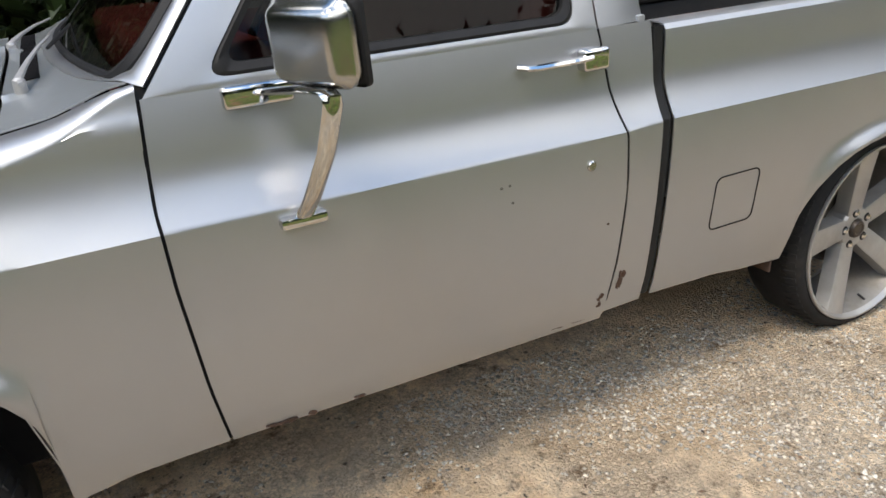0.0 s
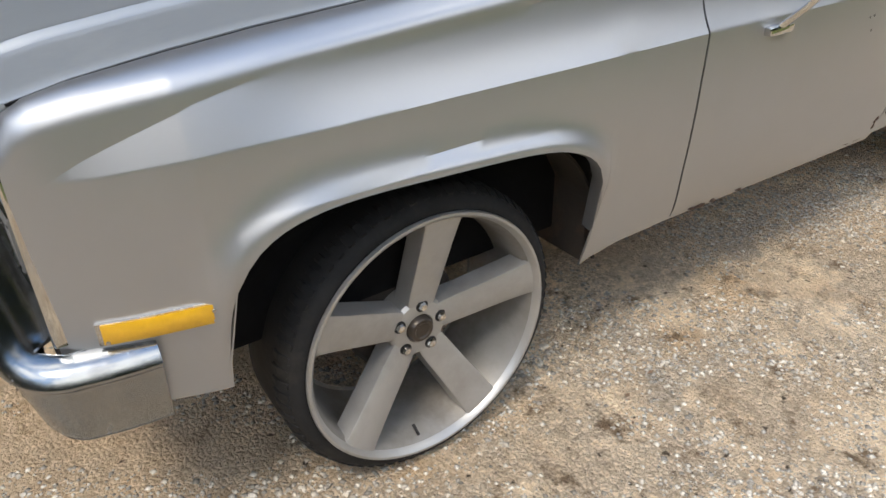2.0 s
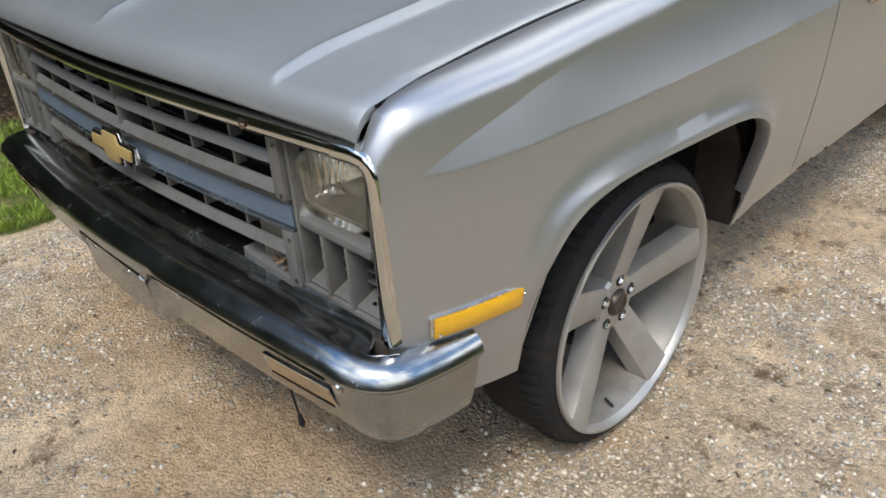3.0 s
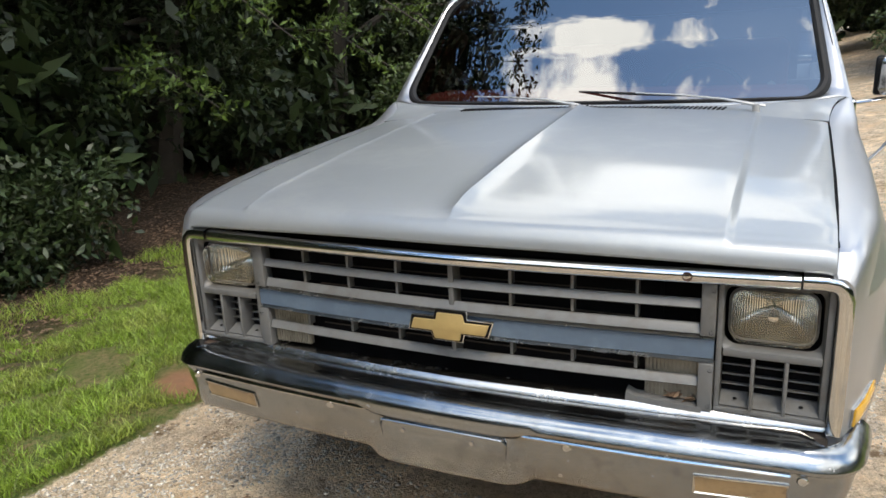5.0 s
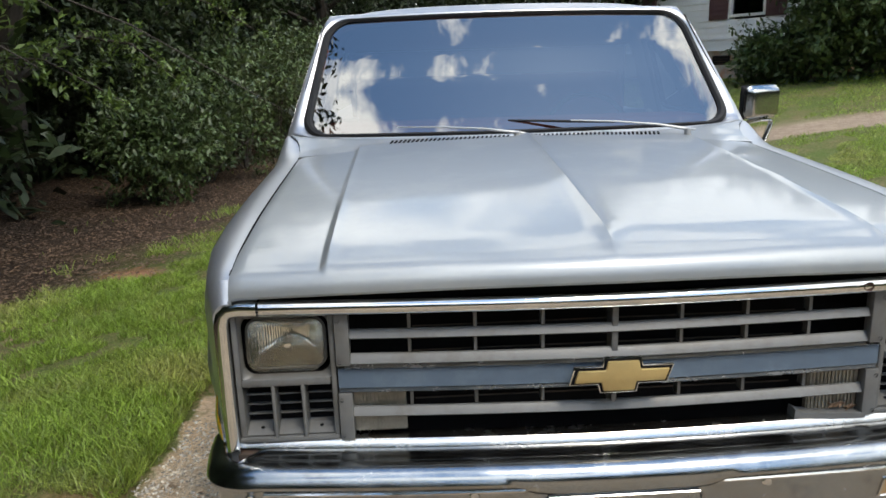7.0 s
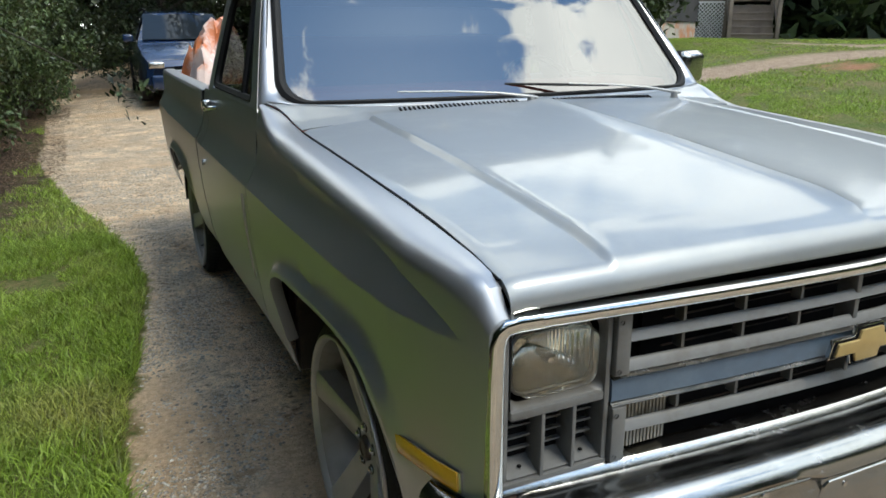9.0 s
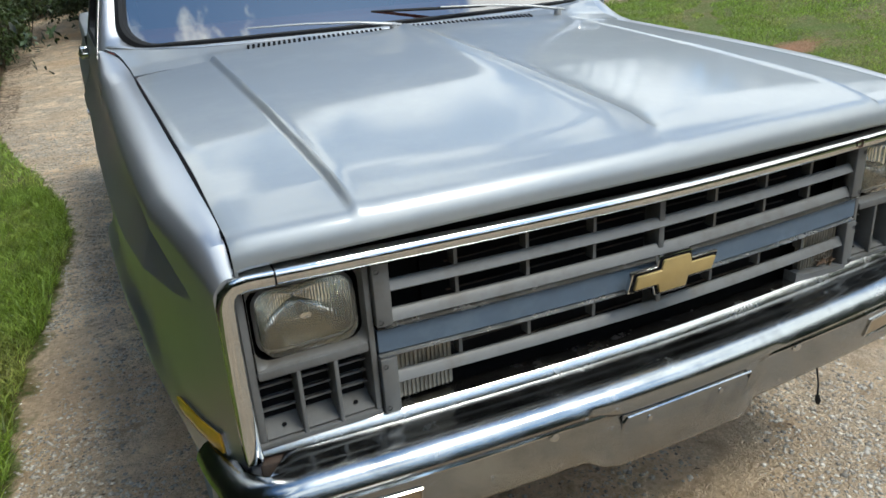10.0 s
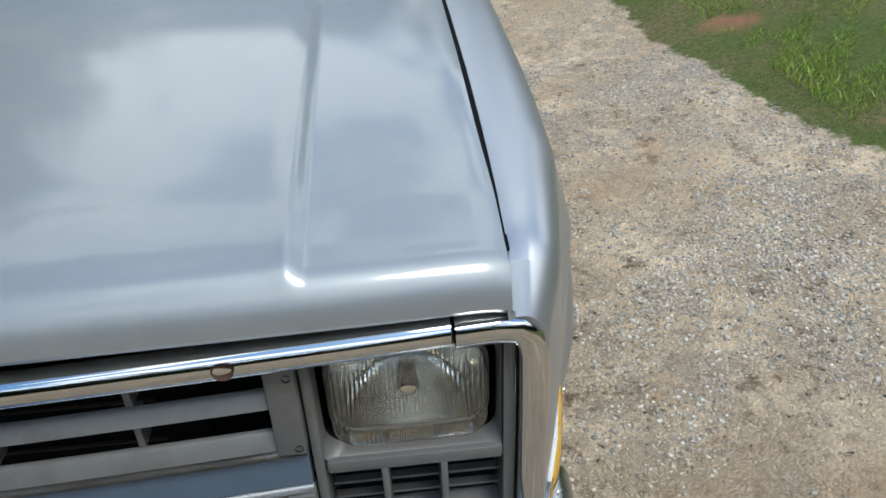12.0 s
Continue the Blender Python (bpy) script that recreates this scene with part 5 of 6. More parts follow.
        for i, (x, z) in enumerate(pts):
            a, b = pts[max(0, i - 1)], pts[min(len(pts) - 1, i + 1)]
            d = Vector((b[0] - a[0], b[1] - a[1])).normalized()
            nrm = Vector((-d.y, d.x))
            y = front_y(x) - 0.002
            w = 0.014 if i < 3 else 0.015
            rows.append([(s * (x + nrm.x * o), y + dy, z + nrm.y * o) for o, dy in ((-w, 0.03), (-w, 0.0), (-w * 0.85, -0.0035), (0, -0.0045), (w * 0.85, -0.0035), (w, 0.0), (w * 1.15, 0.04))])
        part("bright_side_trim", grid_bm(rows, 0.0, (0, 0, 0.8)), M["chrome"], truck, sharp=60)
    part("lower_bright_trim", bar_bm(-0.86, 0.86, 0.648, 0.668, 0.05, 0.006), M["chrome_worn"], truck)


surround()
# solid black bar in place of the shaded gap below the bonnet
part("header_gap", bar_bm(-0.845, 0.845, 0.985, 1.030, 0.02, -0.018), M["black"], truck)


def headlamp(s):
    yb = front_y(0.72) + 0.018

    def hp(name, bm, mat, parent=None, label="", **k):
        return part(name, moved(bm, Matrix.Translation((s * 0.010, 0, 0.005))), mat, parent, label, **k)
    b = hp("headlamp_bezel", box_bm(s * 0.614, s * 0.626, yb + 0.000, yb + 0.07, 0.668, 0.968, 0.003), M["grille"], truck, "grey plastic headlamp bezel with three louvred cells")
    hp("bezel_side", box_bm(s * 0.827, s * 0.841, yb + 0.006, yb + 0.075, 0.668, 0.968, 0.003), M["grille"], b)
    hp("bezel_top", box_bm(s * 0.628, s * 0.826, yb + 0.012, yb + 0.07, 0.958, 0.972, 0.003), M["grille"], b)
    hp("bezel_bridge", box_bm(s * 0.628, s * 0.826, yb - 0.002, yb + 0.07, 0.800, 0.818, 0.004), M["grille"], b)
    # dished seat round the lens
    cx, cz, hw, hh = s * 0.725, 0.892, 0.086, 0.059

    def rr(w, h, rad, n=6):
        out = []
        for qx, qz, a0 in ((w - rad, h - rad, 0), (-w + rad, h - rad, 90), (-w + rad, -h + rad, 180), (w - rad, -h + rad, 270)):
            for k in range(n):
                a = radians(a0 + 90 * k / (n - 1))
                out.append((qx + rad * math.cos(a), qz + rad * math.sin(a)))
        return out
    rows = []
    for w, h, rad, y in ((0.100, 0.075, 0.006, yb + 0.004), (0.0985, 0.0725, 0.020, yb + 0.010), (0.0970, 0.0695, 0.028, yb + 0.024)):
        rows.append([(cx + u, y, cz + v) for u, v in rr(w, h, rad)])
    hp("lamp_seat", grid_bm(rows, closed=True), M["grille"], b, sharp=50)
    # blackened recess: the dark gap round the lens is put in as colour
    rows = [[(cx + u, y, cz + v) for u, v in rr(w, h, 0.028)] for w, h, y in ((0.0970, 0.0695, yb + 0.0242), (0.0985, 0.071, yb + 0.034), (0.0985, 0.071, yb + 0.110))]
    hp("lamp_recess", grid_bm(rows, closed=True), M["black"], b, sharp=50)
    hp("lamp_well", box_bm(s * 0.62, s * 0.835, yb + 0.122, yb + 0.130, 0.81, 0.965), M["black"], b)
    ring = [(cx + u, yb + 0.030, cz + v) for u, v in rr(hw + 0.001, hh + 0.001, 0.030)]
    hp("lens_gasket", tube_bm(ring + ring[:1], 0.0035, 8, cap=False), M["grille"], b)
    rows = []
    for f, d in ((1.0, 0.030), (1.0, 0.010), (0.985, 0.004), (0.94, 0.0015), (0.85, -0.001), (0.6, -0.004), (0.3, -0.006), (0.02, -0.0065)):
        rows.append([(cx + u * f, yb + d, cz + v * f) for u, v in rr(hw, hh, 0.030)])
    lens = hp("headlamp_lens", grid_bm(rows, closed=True), M["lens"], b, "clear fluted glass headlamp lens")
    lens.visible_shadow = False
    rows = []
    for f, d in ((0.99, 0.026), (0.95, 0.040), (0.86, 0.060), (0.7, 0.084), (0.45, 0.104), (0.2, 0.114), (0.03, 0.116)):
        rows.append([(cx + u * f, yb + d, cz + v * f) for u, v in rr(hw, hh, 0.030)])
    hp("reflector", grid_bm(rows, closed=True), M["reflector"], b, "tarnished silver reflector bowl")
    hp("bulb", moved(lathe_bm([(-0.010, 0.0), (-0.008, 0.007), (-0.002, 0.009), (0.016, 0.008), (0.04, 0.006)], "y", 20), Matrix.Translation((cx, yb + 0.035, cz - 0.004)) @ Matrix.Diagonal((1.5, 1, 1, 1))), M["chrome"], b)
    # the three louvred cells
    for x0, x1 in ((0.630, 0.6875), (0.6955, 0.7545), (0.7625, 0.824)):
        # black sheet closes each cell, shade given as colour
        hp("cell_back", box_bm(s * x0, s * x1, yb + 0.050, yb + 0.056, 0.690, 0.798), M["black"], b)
        for k in range(3):
            z = 0.718 + 0.024 * k
            hp("louvre", moved(box_bm(-(x1 - x0) / 2 - 0.003, (x1 - x0) / 2 + 0.003, -0.006, 0.006, -0.0016, 0.0016), Matrix.Translation((s * (x0 + x1) / 2, yb + 0.042, z)) @ pose(0, 0, 0, -8)), M["grille"], b, smooth=False)
        hp("cell_floor", moved(box_bm(-(x1 - x0) / 2 - 0.003, (x1 - x0) / 2 + 0.003, -0.024, 0.026, -0.003, 0.003), Matrix.Translation((s * (x0 + x1) / 2, yb + 0.028, 0.686)) @ pose(0, 0, 0, 20)), M["grille"], b, smooth=False)
    hp("bezel_bottom", box_bm(s * 0.614, s * 0.842, yb - 0.002, yb + 0.012, 0.664, 0.6755, 0.003), M["grille"], b)
    for x in (0.6915, 0.7585):
        hp("cell_wall", box_bm(s * (x - 0.0042), s * (x + 0.0042), yb - 0.002, yb + 0.055, 0.672, 0.802, 0.0025), M["grille"], b)
    for x in (0.658, 0.793):
        hp("screw", moved(lathe_bm([(0, 0.0045), (0.002, 0.004), (0.002, 0)], "z", 10), Matrix.Translation((s * x, yb + 0.022, 0.6905))), M["black"], b)


M["reflector"] = material("tarnished_reflector", (0.80, 0.79, 0.74), 0.07, 1.0, 0.06, 18)


def fluted_glass():
    """Thin pressed glass: clear, glossy by Fresnel, with fine upright flutes."""
    m = glass("fluted_lens", (0.97, 0.96, 0.92), 0.02, 1.4)
    n, l = m.node_tree.nodes, m.node_tree.links
    flutes(n, l, [x.inputs["Normal"] for x in n if x.bl_idname in ("ShaderNodeBsdfGlossy", "ShaderNodeFresnel")], 0.35)
    haze, mix = n.new("ShaderNodeBsdfDiffuse"), n.new("ShaderNodeMixShader")
    haze.inputs["Color"].default_value = (0.86, 0.82, 0.72, 1)
    mix.inputs[0].default_value = 0.022
    out = [x for x in n if x.bl_idname == "ShaderNodeOutputMaterial"][0]
    l.new(out.inputs["Surface"].links[0].from_socket, mix.inputs[1])
    l.new(haze.outputs[0], mix.inputs[2])
    l.new(mix.outputs[0], out.inputs["Surface"])
    return m


def flutes(n, l, sockets, strength):
    co, wv, b = n.new("ShaderNodeTexCoord"), n.new("ShaderNodeTexWave"), n.new("ShaderNodeBump")
    wv.wave_type, wv.bands_direction = "BANDS", "X"
    wv.inputs["Scale"].default_value, wv.inputs["Distortion"].default_value, wv.inputs["Detail Scale"].default_value = 62, 0.8, 2.0
    b.inputs["Strength"].default_value, b.inputs["Distance"].default_value = strength, 0.004
    l.new(co.outputs["Object"], wv.inputs["Vector"])
    l.new(wv.outputs["Fac"], b.inputs["Height"])
    for k in sockets:
        l.new(b.outputs[0], k)


flutes(M["reflector"].node_tree.nodes, M["reflector"].node_tree.links, [M["reflector"].node_tree.nodes["Principled BSDF"].inputs["Normal"]], 0.50)
M["lens"] = fluted_glass()
for s in (1, -1):
    headlamp(s)


# ---------------------------------------------------------------- bumper
def bumper():
    plan = [(x, -0.872 + 0.043 * (abs(x) / 0.80) ** 1.7) for x in np.linspace(-0.80, 0.80, 49)]
    tail = []
    for k in range(1, 11):
        a = radians(90 * k / 10 * 0.93)
        tail.append((0.80 + 0.138 * math.sin(a), -0.829 + 0.125 * (1 - math.cos(a))))
    tail += [(0.946, -0.675), (0.952, -0.632), (0.956, -0.588)]
    plan = [(-x, y) for x, y in tail[::-1]] + plan + tail
    rows = []
    for i, (x, y) in enumerate(plan):
        a, b = plan[max(0, i - 1)], plan[min(len(plan) - 1, i + 1)]
        t = Vector((b[0] - a[0], b[1] - a[1])).normalized()
        inx, iny = -t.y, t.x         # inwards
        ax = abs(x)
        mid = smooth([(0.0, 1.0), (0.185, 1.0), (0.225, 0.0)], ax)       # the plate bay in the middle
        low = lerp([(0, 0.440), (0.19, 0.440), (0.23, 0.458), (0.96, 0.456)], ax)
        lift = lerp([(0.0, 0.0), (0.80, 0.0), (0.95, -0.012)], ax)
        prof = [(0.125, 0.648), (0.095, 0.652), (0.070, 0.652), (0.060, 0.649), (0.054, 0.651), (0.036, 0.6495), (0.019, 0.643), (0.006, 0.631), (0.000, 0.616), (0.005 - 0.002 * mid, 0.605 - 0.014 * mid), (0.011, 0.601 - 0.014 * mid), (0.014, 0.594 - 0.013 * mid),
                (0.018, 0.58), (0.022 - 0.010 * mid, 0.555), (0.028 - 0.012 * mid, 0.53), (0.040 - 0.018 * mid, low + 0.02), (0.048 - 0.020 * mid, low + 0.004), (0.058, low), (0.10, low + 0.004)]
        if ax > 0.87:
            prof = [(min(d, 0.05), z) for d, z in prof]
        rows.append([(x + inx * d, y + iny * d, z + lift) for d, z in prof])
    b = part("front_bumper", grid_bm(rows, 0.003, (0, 0.2, 0.6)), M["chrome_b"], truck, "scuffed chrome front bumper with turned-back ends", sharp=45)

    def face_y(x, z):
        return -0.872 + 0.043 * (abs(x) / 0.80) ** 1.7 + lerp([(0.45, 0.048), (0.53, 0.028), (0.58, 0.018), (0.60, 0.013)], z)
    for x, z in ((-0.820, 0.580), (-0.328, 0.582), (0.320, 0.582), (0.814, 0.582)):
        part("bolt", moved(lathe_bm([(0.004, 0.012), (-0.002, 0.012), (-0.006, 0.009), (-0.008, 0.0)], "y", 18), Matrix.Translation((x, face_y(x, z), z))), M["chrome"], b)
    for x, z in ((-0.30, 0.492), (0.30, 0.492), (-0.105, 0.552), (0.085, 0.552)):
        part("small_bolt", moved(lathe_bm([(0.004, 0.006), (-0.002, 0.006), (-0.003, 0.0)], "y", 12), Matrix.Translation((x, face_y(x, z) - (0.011 if abs(x) < 0.2 else 0), z))), M["steel"], b)
    for s in (1, -1):
        rows = [[(s * (0.602 + (0.184 * u)), face_y(0.602 + 0.184 * u, 0.513 + 0.045 * v) - 0.003, 0.513 + 0.045 * v + 0.006 * u) for u in np.linspace(0, 1, 7)] for v in np.linspace(0, 1, 4)]
        part("turn_lamp", grid_bm(rows, 0.004, (0, 0, 0.5)), M["amber_old"], b, "faded amber turn lamp let into the bumper")
        frame_pts = [(s * x, face_y(x, z) - 0.003, z) for x, z in ((0.600, 0.510), (0.690, 0.513), (0.788, 0.517), (0.789, 0.565), (0.690, 0.561), (0.600, 0.558), (0.600, 0.510))]
        part("lamp_rim", tube_bm(frame_pts, 0.003, 5, cap=False), M["chrome"], b)
        # raised edge of the side panels
        edge = [(s * x, face_y(x, 0.585) - 0.0035, z) for x, z in ((0.205, 0.600), (0.222, 0.594), (0.5, 0.592), (0.79, 0.592))]
        part("raised_edge", tube_bm(edge, 0.0045, 6), M["chrome"], b)
    bay = [(x, face_y(x, z) - 0.0115, z) for x, z in ((-0.165, 0.462), (-0.172, 0.565), (-0.165, 0.575), (0.165, 0.575), (0.172, 0.565), (0.165, 0.462))]
    part("plate_bay_edge", tube_bm(bay, 0.0035, 6), M["chrome_b"], b)
    part("valance", box_bm(-0.86, 0.86, -0.73, -0.70, 0.50, 0.645, 0.005), M["under"], truck)
    part("hanging_cord", tube_bm([(0.525, -0.742, 0.47), (0.53, -0.75, 0.42), (0.545, -0.752, 0.36), (0.552, -0.75, 0.315)], 0.0025, 6), M["rubber"], b)
    part("cord_plug", tube_bm([(0.552, -0.75, 0.318), (0.556, -0.75, 0.300), (0.558, -0.75, 0.290)], [0.005, 0.008, 0.004], 8), M["rubber"], b)


M["chrome_b"] = material("scuffed_chrome", (0.35, 0.365, 0.375), 0.21, 1.0, 0.14, 12, second=(0.28, 0.29, 0.30), second_scale=11, second_at=(0.55, 0.68), rough_vary=0.09)
bumper()


# ---------------------------------------------------------------- wipers, cabin, body marks
def wiper(pivot, tip, blade_len, mat_arm):
    p, t = Vector(pivot), Vector(tip)
    w = part("wiper_arm", tube_bm([p + Vector((0.03, 0.005, 0.0)), p + Vector((-0.01, 0.0, 0.006)), p.lerp(t, 0.25) + Vector((0, 0, 0.012)), p.lerp(t, 0.6) + Vector((0, 0, 0.010)), t], [0.007, 0.009, 0.0065, 0.005, 0.0035], 8, 0.7), mat_arm, truck, "silver wiper arm")
    part("wiper_pivot", moved(lathe_bm([(-0.03, 0.014), (0.006, 0.0125), (0.011, 0.007), (0.011, 0)], "z", 16), Matrix.Translation(p)), mat_arm, w)
    if blade_len:
        d = (t - p).normalized()
        a, b = t - d * blade_len * 0.42 + Vector((0, 0.02, 0.006)), t + d * blade_len * 0.58 + Vector((0, 0.02, -0.022))
        part("wiper_blade", tube_bm([a, a.lerp(b, 0.5), b], [0.004, 0.006, 0.004], 6), M["rubber"], w)


M["arm"] = material("silver_painted_metal", (0.40, 0.40, 0.40), 0.45, 0.4, 0.1, 20)
wiper((-0.035, 0.540, 1.232), (-0.49, 0.655, 1.262), 0.0, M["arm"])
wiper((0.628, 0.560, 1.222), (0.19, 0.638, 1.268), 0.42, M["arm"])


def cabin():
    part("dashboard", box_bm(-0.81, 0.81, 0.80, 1.06, 1.06, 1.262, 0.035, 3), M["red_vinyl"], truck, "red vinyl dashboard")
    seat = part("seat", box_bm(-0.72, 0.72, 1.28, 1.75, 0.72, 0.90, 0.05, 3), M["red_vinyl"], truck, "red vinyl bench seat")
    part("seat_back", moved(box_bm(-0.72, 0.72, -0.07, 0.07, 0.0, 0.60, 0.05, 3), Matrix.Translation((0, 1.74, 0.84)) @ pose(0, 0, 0, -10)), M["red_vinyl"], seat)
    ring = [(0.38 + 0.19 * math.cos(a), 1.13 + 0.19 * math.sin(a) * 0.45, 1.17 + 0.19 * math.sin(a) * 0.9) for a in np.linspace(0, 2 * math.pi, 33)]
    w = part("steering_wheel", tube_bm(ring, 0.012, 8, cap=False), M["rubber"], truck, "black steering wheel")
    part("steering_column", tube_bm([(0.38, 1.12, 1.17), (0.38, 0.85, 1.03)], 0.03, 10), M["rubber"], w)
    part("wheel_spoke", tube_bm([(0.20, 1.13, 1.17), (0.56, 1.13, 1.17)], 0.014, 8), M["rubber"], w)
    part("gear_knob", moved(lathe_bm([(-0.02, 0.0), (-0.014, 0.014), (0, 0.02), (0.014, 0.014), (0.02, 0)], "z", 16), Matrix.Translation((0.66, 1.14, 1.25))), M["arm"], truck)


cabin()

# rust-eaten sill edge and chips on the driver's door
rr = random.Random(21)
for y, z, h, w in ((1.853, 0.548, 0.028, 0.012), (1.846, 0.525, 0.016, 0.008), (1.79, 0.500, 0.012, 0.014), (1.785, 0.475, 0.014, 0.010), (1.73, 0.440, 0.006, 0.030), (1.66, 0.438, 0.005, 0.022), (0.91, 0.440, 0.006, 0.030), (0.975, 0.440, 0.008, 0.018), (1.08, 0.438, 0.005, 0.02), (0.87, 0.442, 0.005, 0.03)):
    for k in range(4):
        yy, zz = y + rr.uniform(-1, 1) * w * 0.6, z + rr.uniform(-1, 1) * h * 0.6
        pts = [(yy + w * 0.6 * rr.uniform(0.5, 1) * math.cos(a), zz + h * 0.6 * rr.uniform(0.5, 1) * math.sin(a)) for a in np.linspace(0, 6.283, 9)[:-1]]
        x = max(side_x(p, max(q, 0.44)) for p, q in pts)
        part("rust_patch", prism_bm(pts, x - 0.012, x + 0.0012, plane="yz"), M["rust"], truck, smooth=False)
for y, z in ((1.495, 0.853), (1.465, 0.895), (1.487, 0.897), (1.785, 0.725)):
    x = side_x(y, z)
    part("paint_chip", moved(lathe_bm([(-0.004, 0.004), (0.0012, 0.0035), (0.0012, 0)], n=7), Matrix.Translation((x, y, z))), M["grille"] if y < 1.6 else M["rust"], truck)
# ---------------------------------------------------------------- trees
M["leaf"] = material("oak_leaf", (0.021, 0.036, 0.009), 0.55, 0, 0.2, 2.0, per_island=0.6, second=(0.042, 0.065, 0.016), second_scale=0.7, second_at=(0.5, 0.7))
# darker leaf for the deep and far wood: shade put into the colour
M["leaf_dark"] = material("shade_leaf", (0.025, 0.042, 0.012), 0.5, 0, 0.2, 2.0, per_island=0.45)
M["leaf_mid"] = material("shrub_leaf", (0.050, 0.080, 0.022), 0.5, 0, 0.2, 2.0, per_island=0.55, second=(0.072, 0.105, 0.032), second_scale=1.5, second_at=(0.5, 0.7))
M["bark"] = material("bark", (0.045, 0.037, 0.03), 0.9, 0, 0.3, 12, bump=0.01, bump_scale=18)


def leaf_cloud(centres, radii, count, size, seed, flat=0.75):
    """Leaves, each a folded quad, clustered on sprays inside blobs."""
    r = np.random.default_rng(seed)
    centres, radii = np.array(centres, float), np.array(radii, float)
    pick = r.choice(len(centres), count // 12 + 1, p=radii ** 2 / (radii ** 2).sum())
    d = r.normal(size=(len(pick), 3))
    d /= np.linalg.norm(d, axis=1)[:, None]
    spray = centres[pick] + d * (radii[pick] * r.uniform(0.45, 1.0, len(pick)) ** 0.6)[:, None] * np.array([1, 1, flat])
    out = r.normal(size=(len(pick), 3)) * 0.5 + d + np.array([0, 0, -0.15])
    out /= np.linalg.norm(out, axis=1)[:, None]
    k = np.repeat(np.arange(len(pick)), 12)[:count]
    along = r.uniform(-0.5, 1.0, len(k))[:, None] * size * 5.5
    p = spray[k] + out[k] * along + r.normal(size=(len(k), 3)) * size * 0.8
    ax = out[k] + r.normal(size=(len(k), 3)) * 0.75
    ax /= np.linalg.norm(ax, axis=1)[:, None]
    up = r.normal(size=(len(k), 3)) * 0.6 + np.array([0, 0, 1.0])
    sd = np.cross(ax, up)
    sd /= np.linalg.norm(sd, axis=1)[:, None] + 1e-9
    nm = np.cross(sd, ax)
    s = (size * r.uniform(0.6, 1.3, len(k)))[:, None]
    v = np.stack([p - ax * s, p + sd * s * 0.40 + nm * s * 0.12, p + ax * s, p - sd * s * 0.40 + nm * s * 0.12], 1)
    return v.reshape(-1, 3), np.arange(4 * len(k)).reshape(-1, 4)


def leaf_part(name, v, f, mat, parent, label=""):
    ob = scatter(name, v, f, mat, label, "")
    del ob["kind"]
    ob.parent = parent
    ob.matrix_parent_inverse = Matrix.Translation(parent.location).inverted()
    return ob


def tree(x, y, height, spread, seed, leaves, size=0.055, low=0.8, lean=(0, 0), mat="leaf", label="", kind=""):
    r = random.Random(seed)
    z0 = ground_z(x, y)
    t = empty("tree", x, y, z0, label=label or "broad-leaved tree with dense dark green foliage", category="tree", group="wood beside the drive")
    top = Vector((x + lean[0], y + lean[1], z0 + height * 0.8))
    base = Vector((x, y, z0 - 0.1))
    trunk = [base.lerp(top, k / 7) + Vector((r.uniform(-1, 1), r.uniform(-1, 1), 0)) * 0.10 * (k > 0) for k in range(8)]
    rad = 0.028 * height
    part("trunk", tube_bm(trunk, [rad * (1 - 0.85 * k / 7) + 0.01 for k in range(8)], 9), M["bark"], t)
    centres, radii = [], []
    for i in range(11):
        q = r.uniform(low / height, 0.95)
        a = r.uniform(0, 6.283)
        reach = spread * r.uniform(0.45, 1.0) * (1 - 0.5 * max(0, q - 0.55))
        s = base.lerp(top, q)
        e = s + Vector((math.cos(a) * reach, math.sin(a) * reach, r.uniform(-0.1, 0.35) * reach))
        e.z = max(e.z, z0 + low)
        m = s.lerp(e, 0.5) + Vector((0, 0, 0.15 * reach))
        part("limb", tube_bm([s, m, e], [rad * 0.35, rad * 0.22, 0.012], 6), M["bark"], t)
        for p, k in ((m, 0.30), (e, 0.42), (s.lerp(e, 0.8), 0.34)):
            centres.append(p + Vector((r.uniform(-1, 1), r.uniform(-1, 1), r.uniform(-1, 1))) * 0.2 * spread)
            radii.append(k * spread * r.uniform(0.6, 1.15))
    v, f = leaf_cloud(centres, radii, leaves, size, seed)
    leaf_part("crown", v, f, M[mat], t)
    return t


WOOD = [(-4.6, 1.2, 7.0, 2.1, 30000), (-4.7, 4.0, 8.0, 2.3, 32000), (-4.6, 7.2, 7.5, 2.2, 28000), (-4.5, 10.5, 8.0, 2.3, 22000), (-4.0, 14.0, 8.5, 2.5, 18000),
        (-5.6, -1.8, 7.5, 2.4, 22000), (-2.6, 17.5, 8.5, 2.8, 16000), (0.4, 18.5, 5.2, 2.4, 16000), (3.6, 19.0, 4.6, 2.2, 12000), (18.5, 17.0, 7.0, 2.6, 9000), (20.0, 12.0, 6.5, 2.6, 9000), (21.0, 7.5, 6.5, 2.6, 9000)]
for i, (x, y, h, sp, n) in enumerate(WOOD):
    back = 1.1 if x < -3.5 else 0.0
    tree(x - back, y, h, sp, 11 + i, n, 0.05 if y < 8 else 0.075, low=1.6 if y < 9 else 0.6, lean=(1.5 * back, 0))
# the deep wood behind: canopy added to keep the floor dark, in shade-dark leaf
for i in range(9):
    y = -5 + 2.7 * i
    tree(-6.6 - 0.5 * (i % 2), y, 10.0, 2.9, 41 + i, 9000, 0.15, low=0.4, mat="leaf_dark")
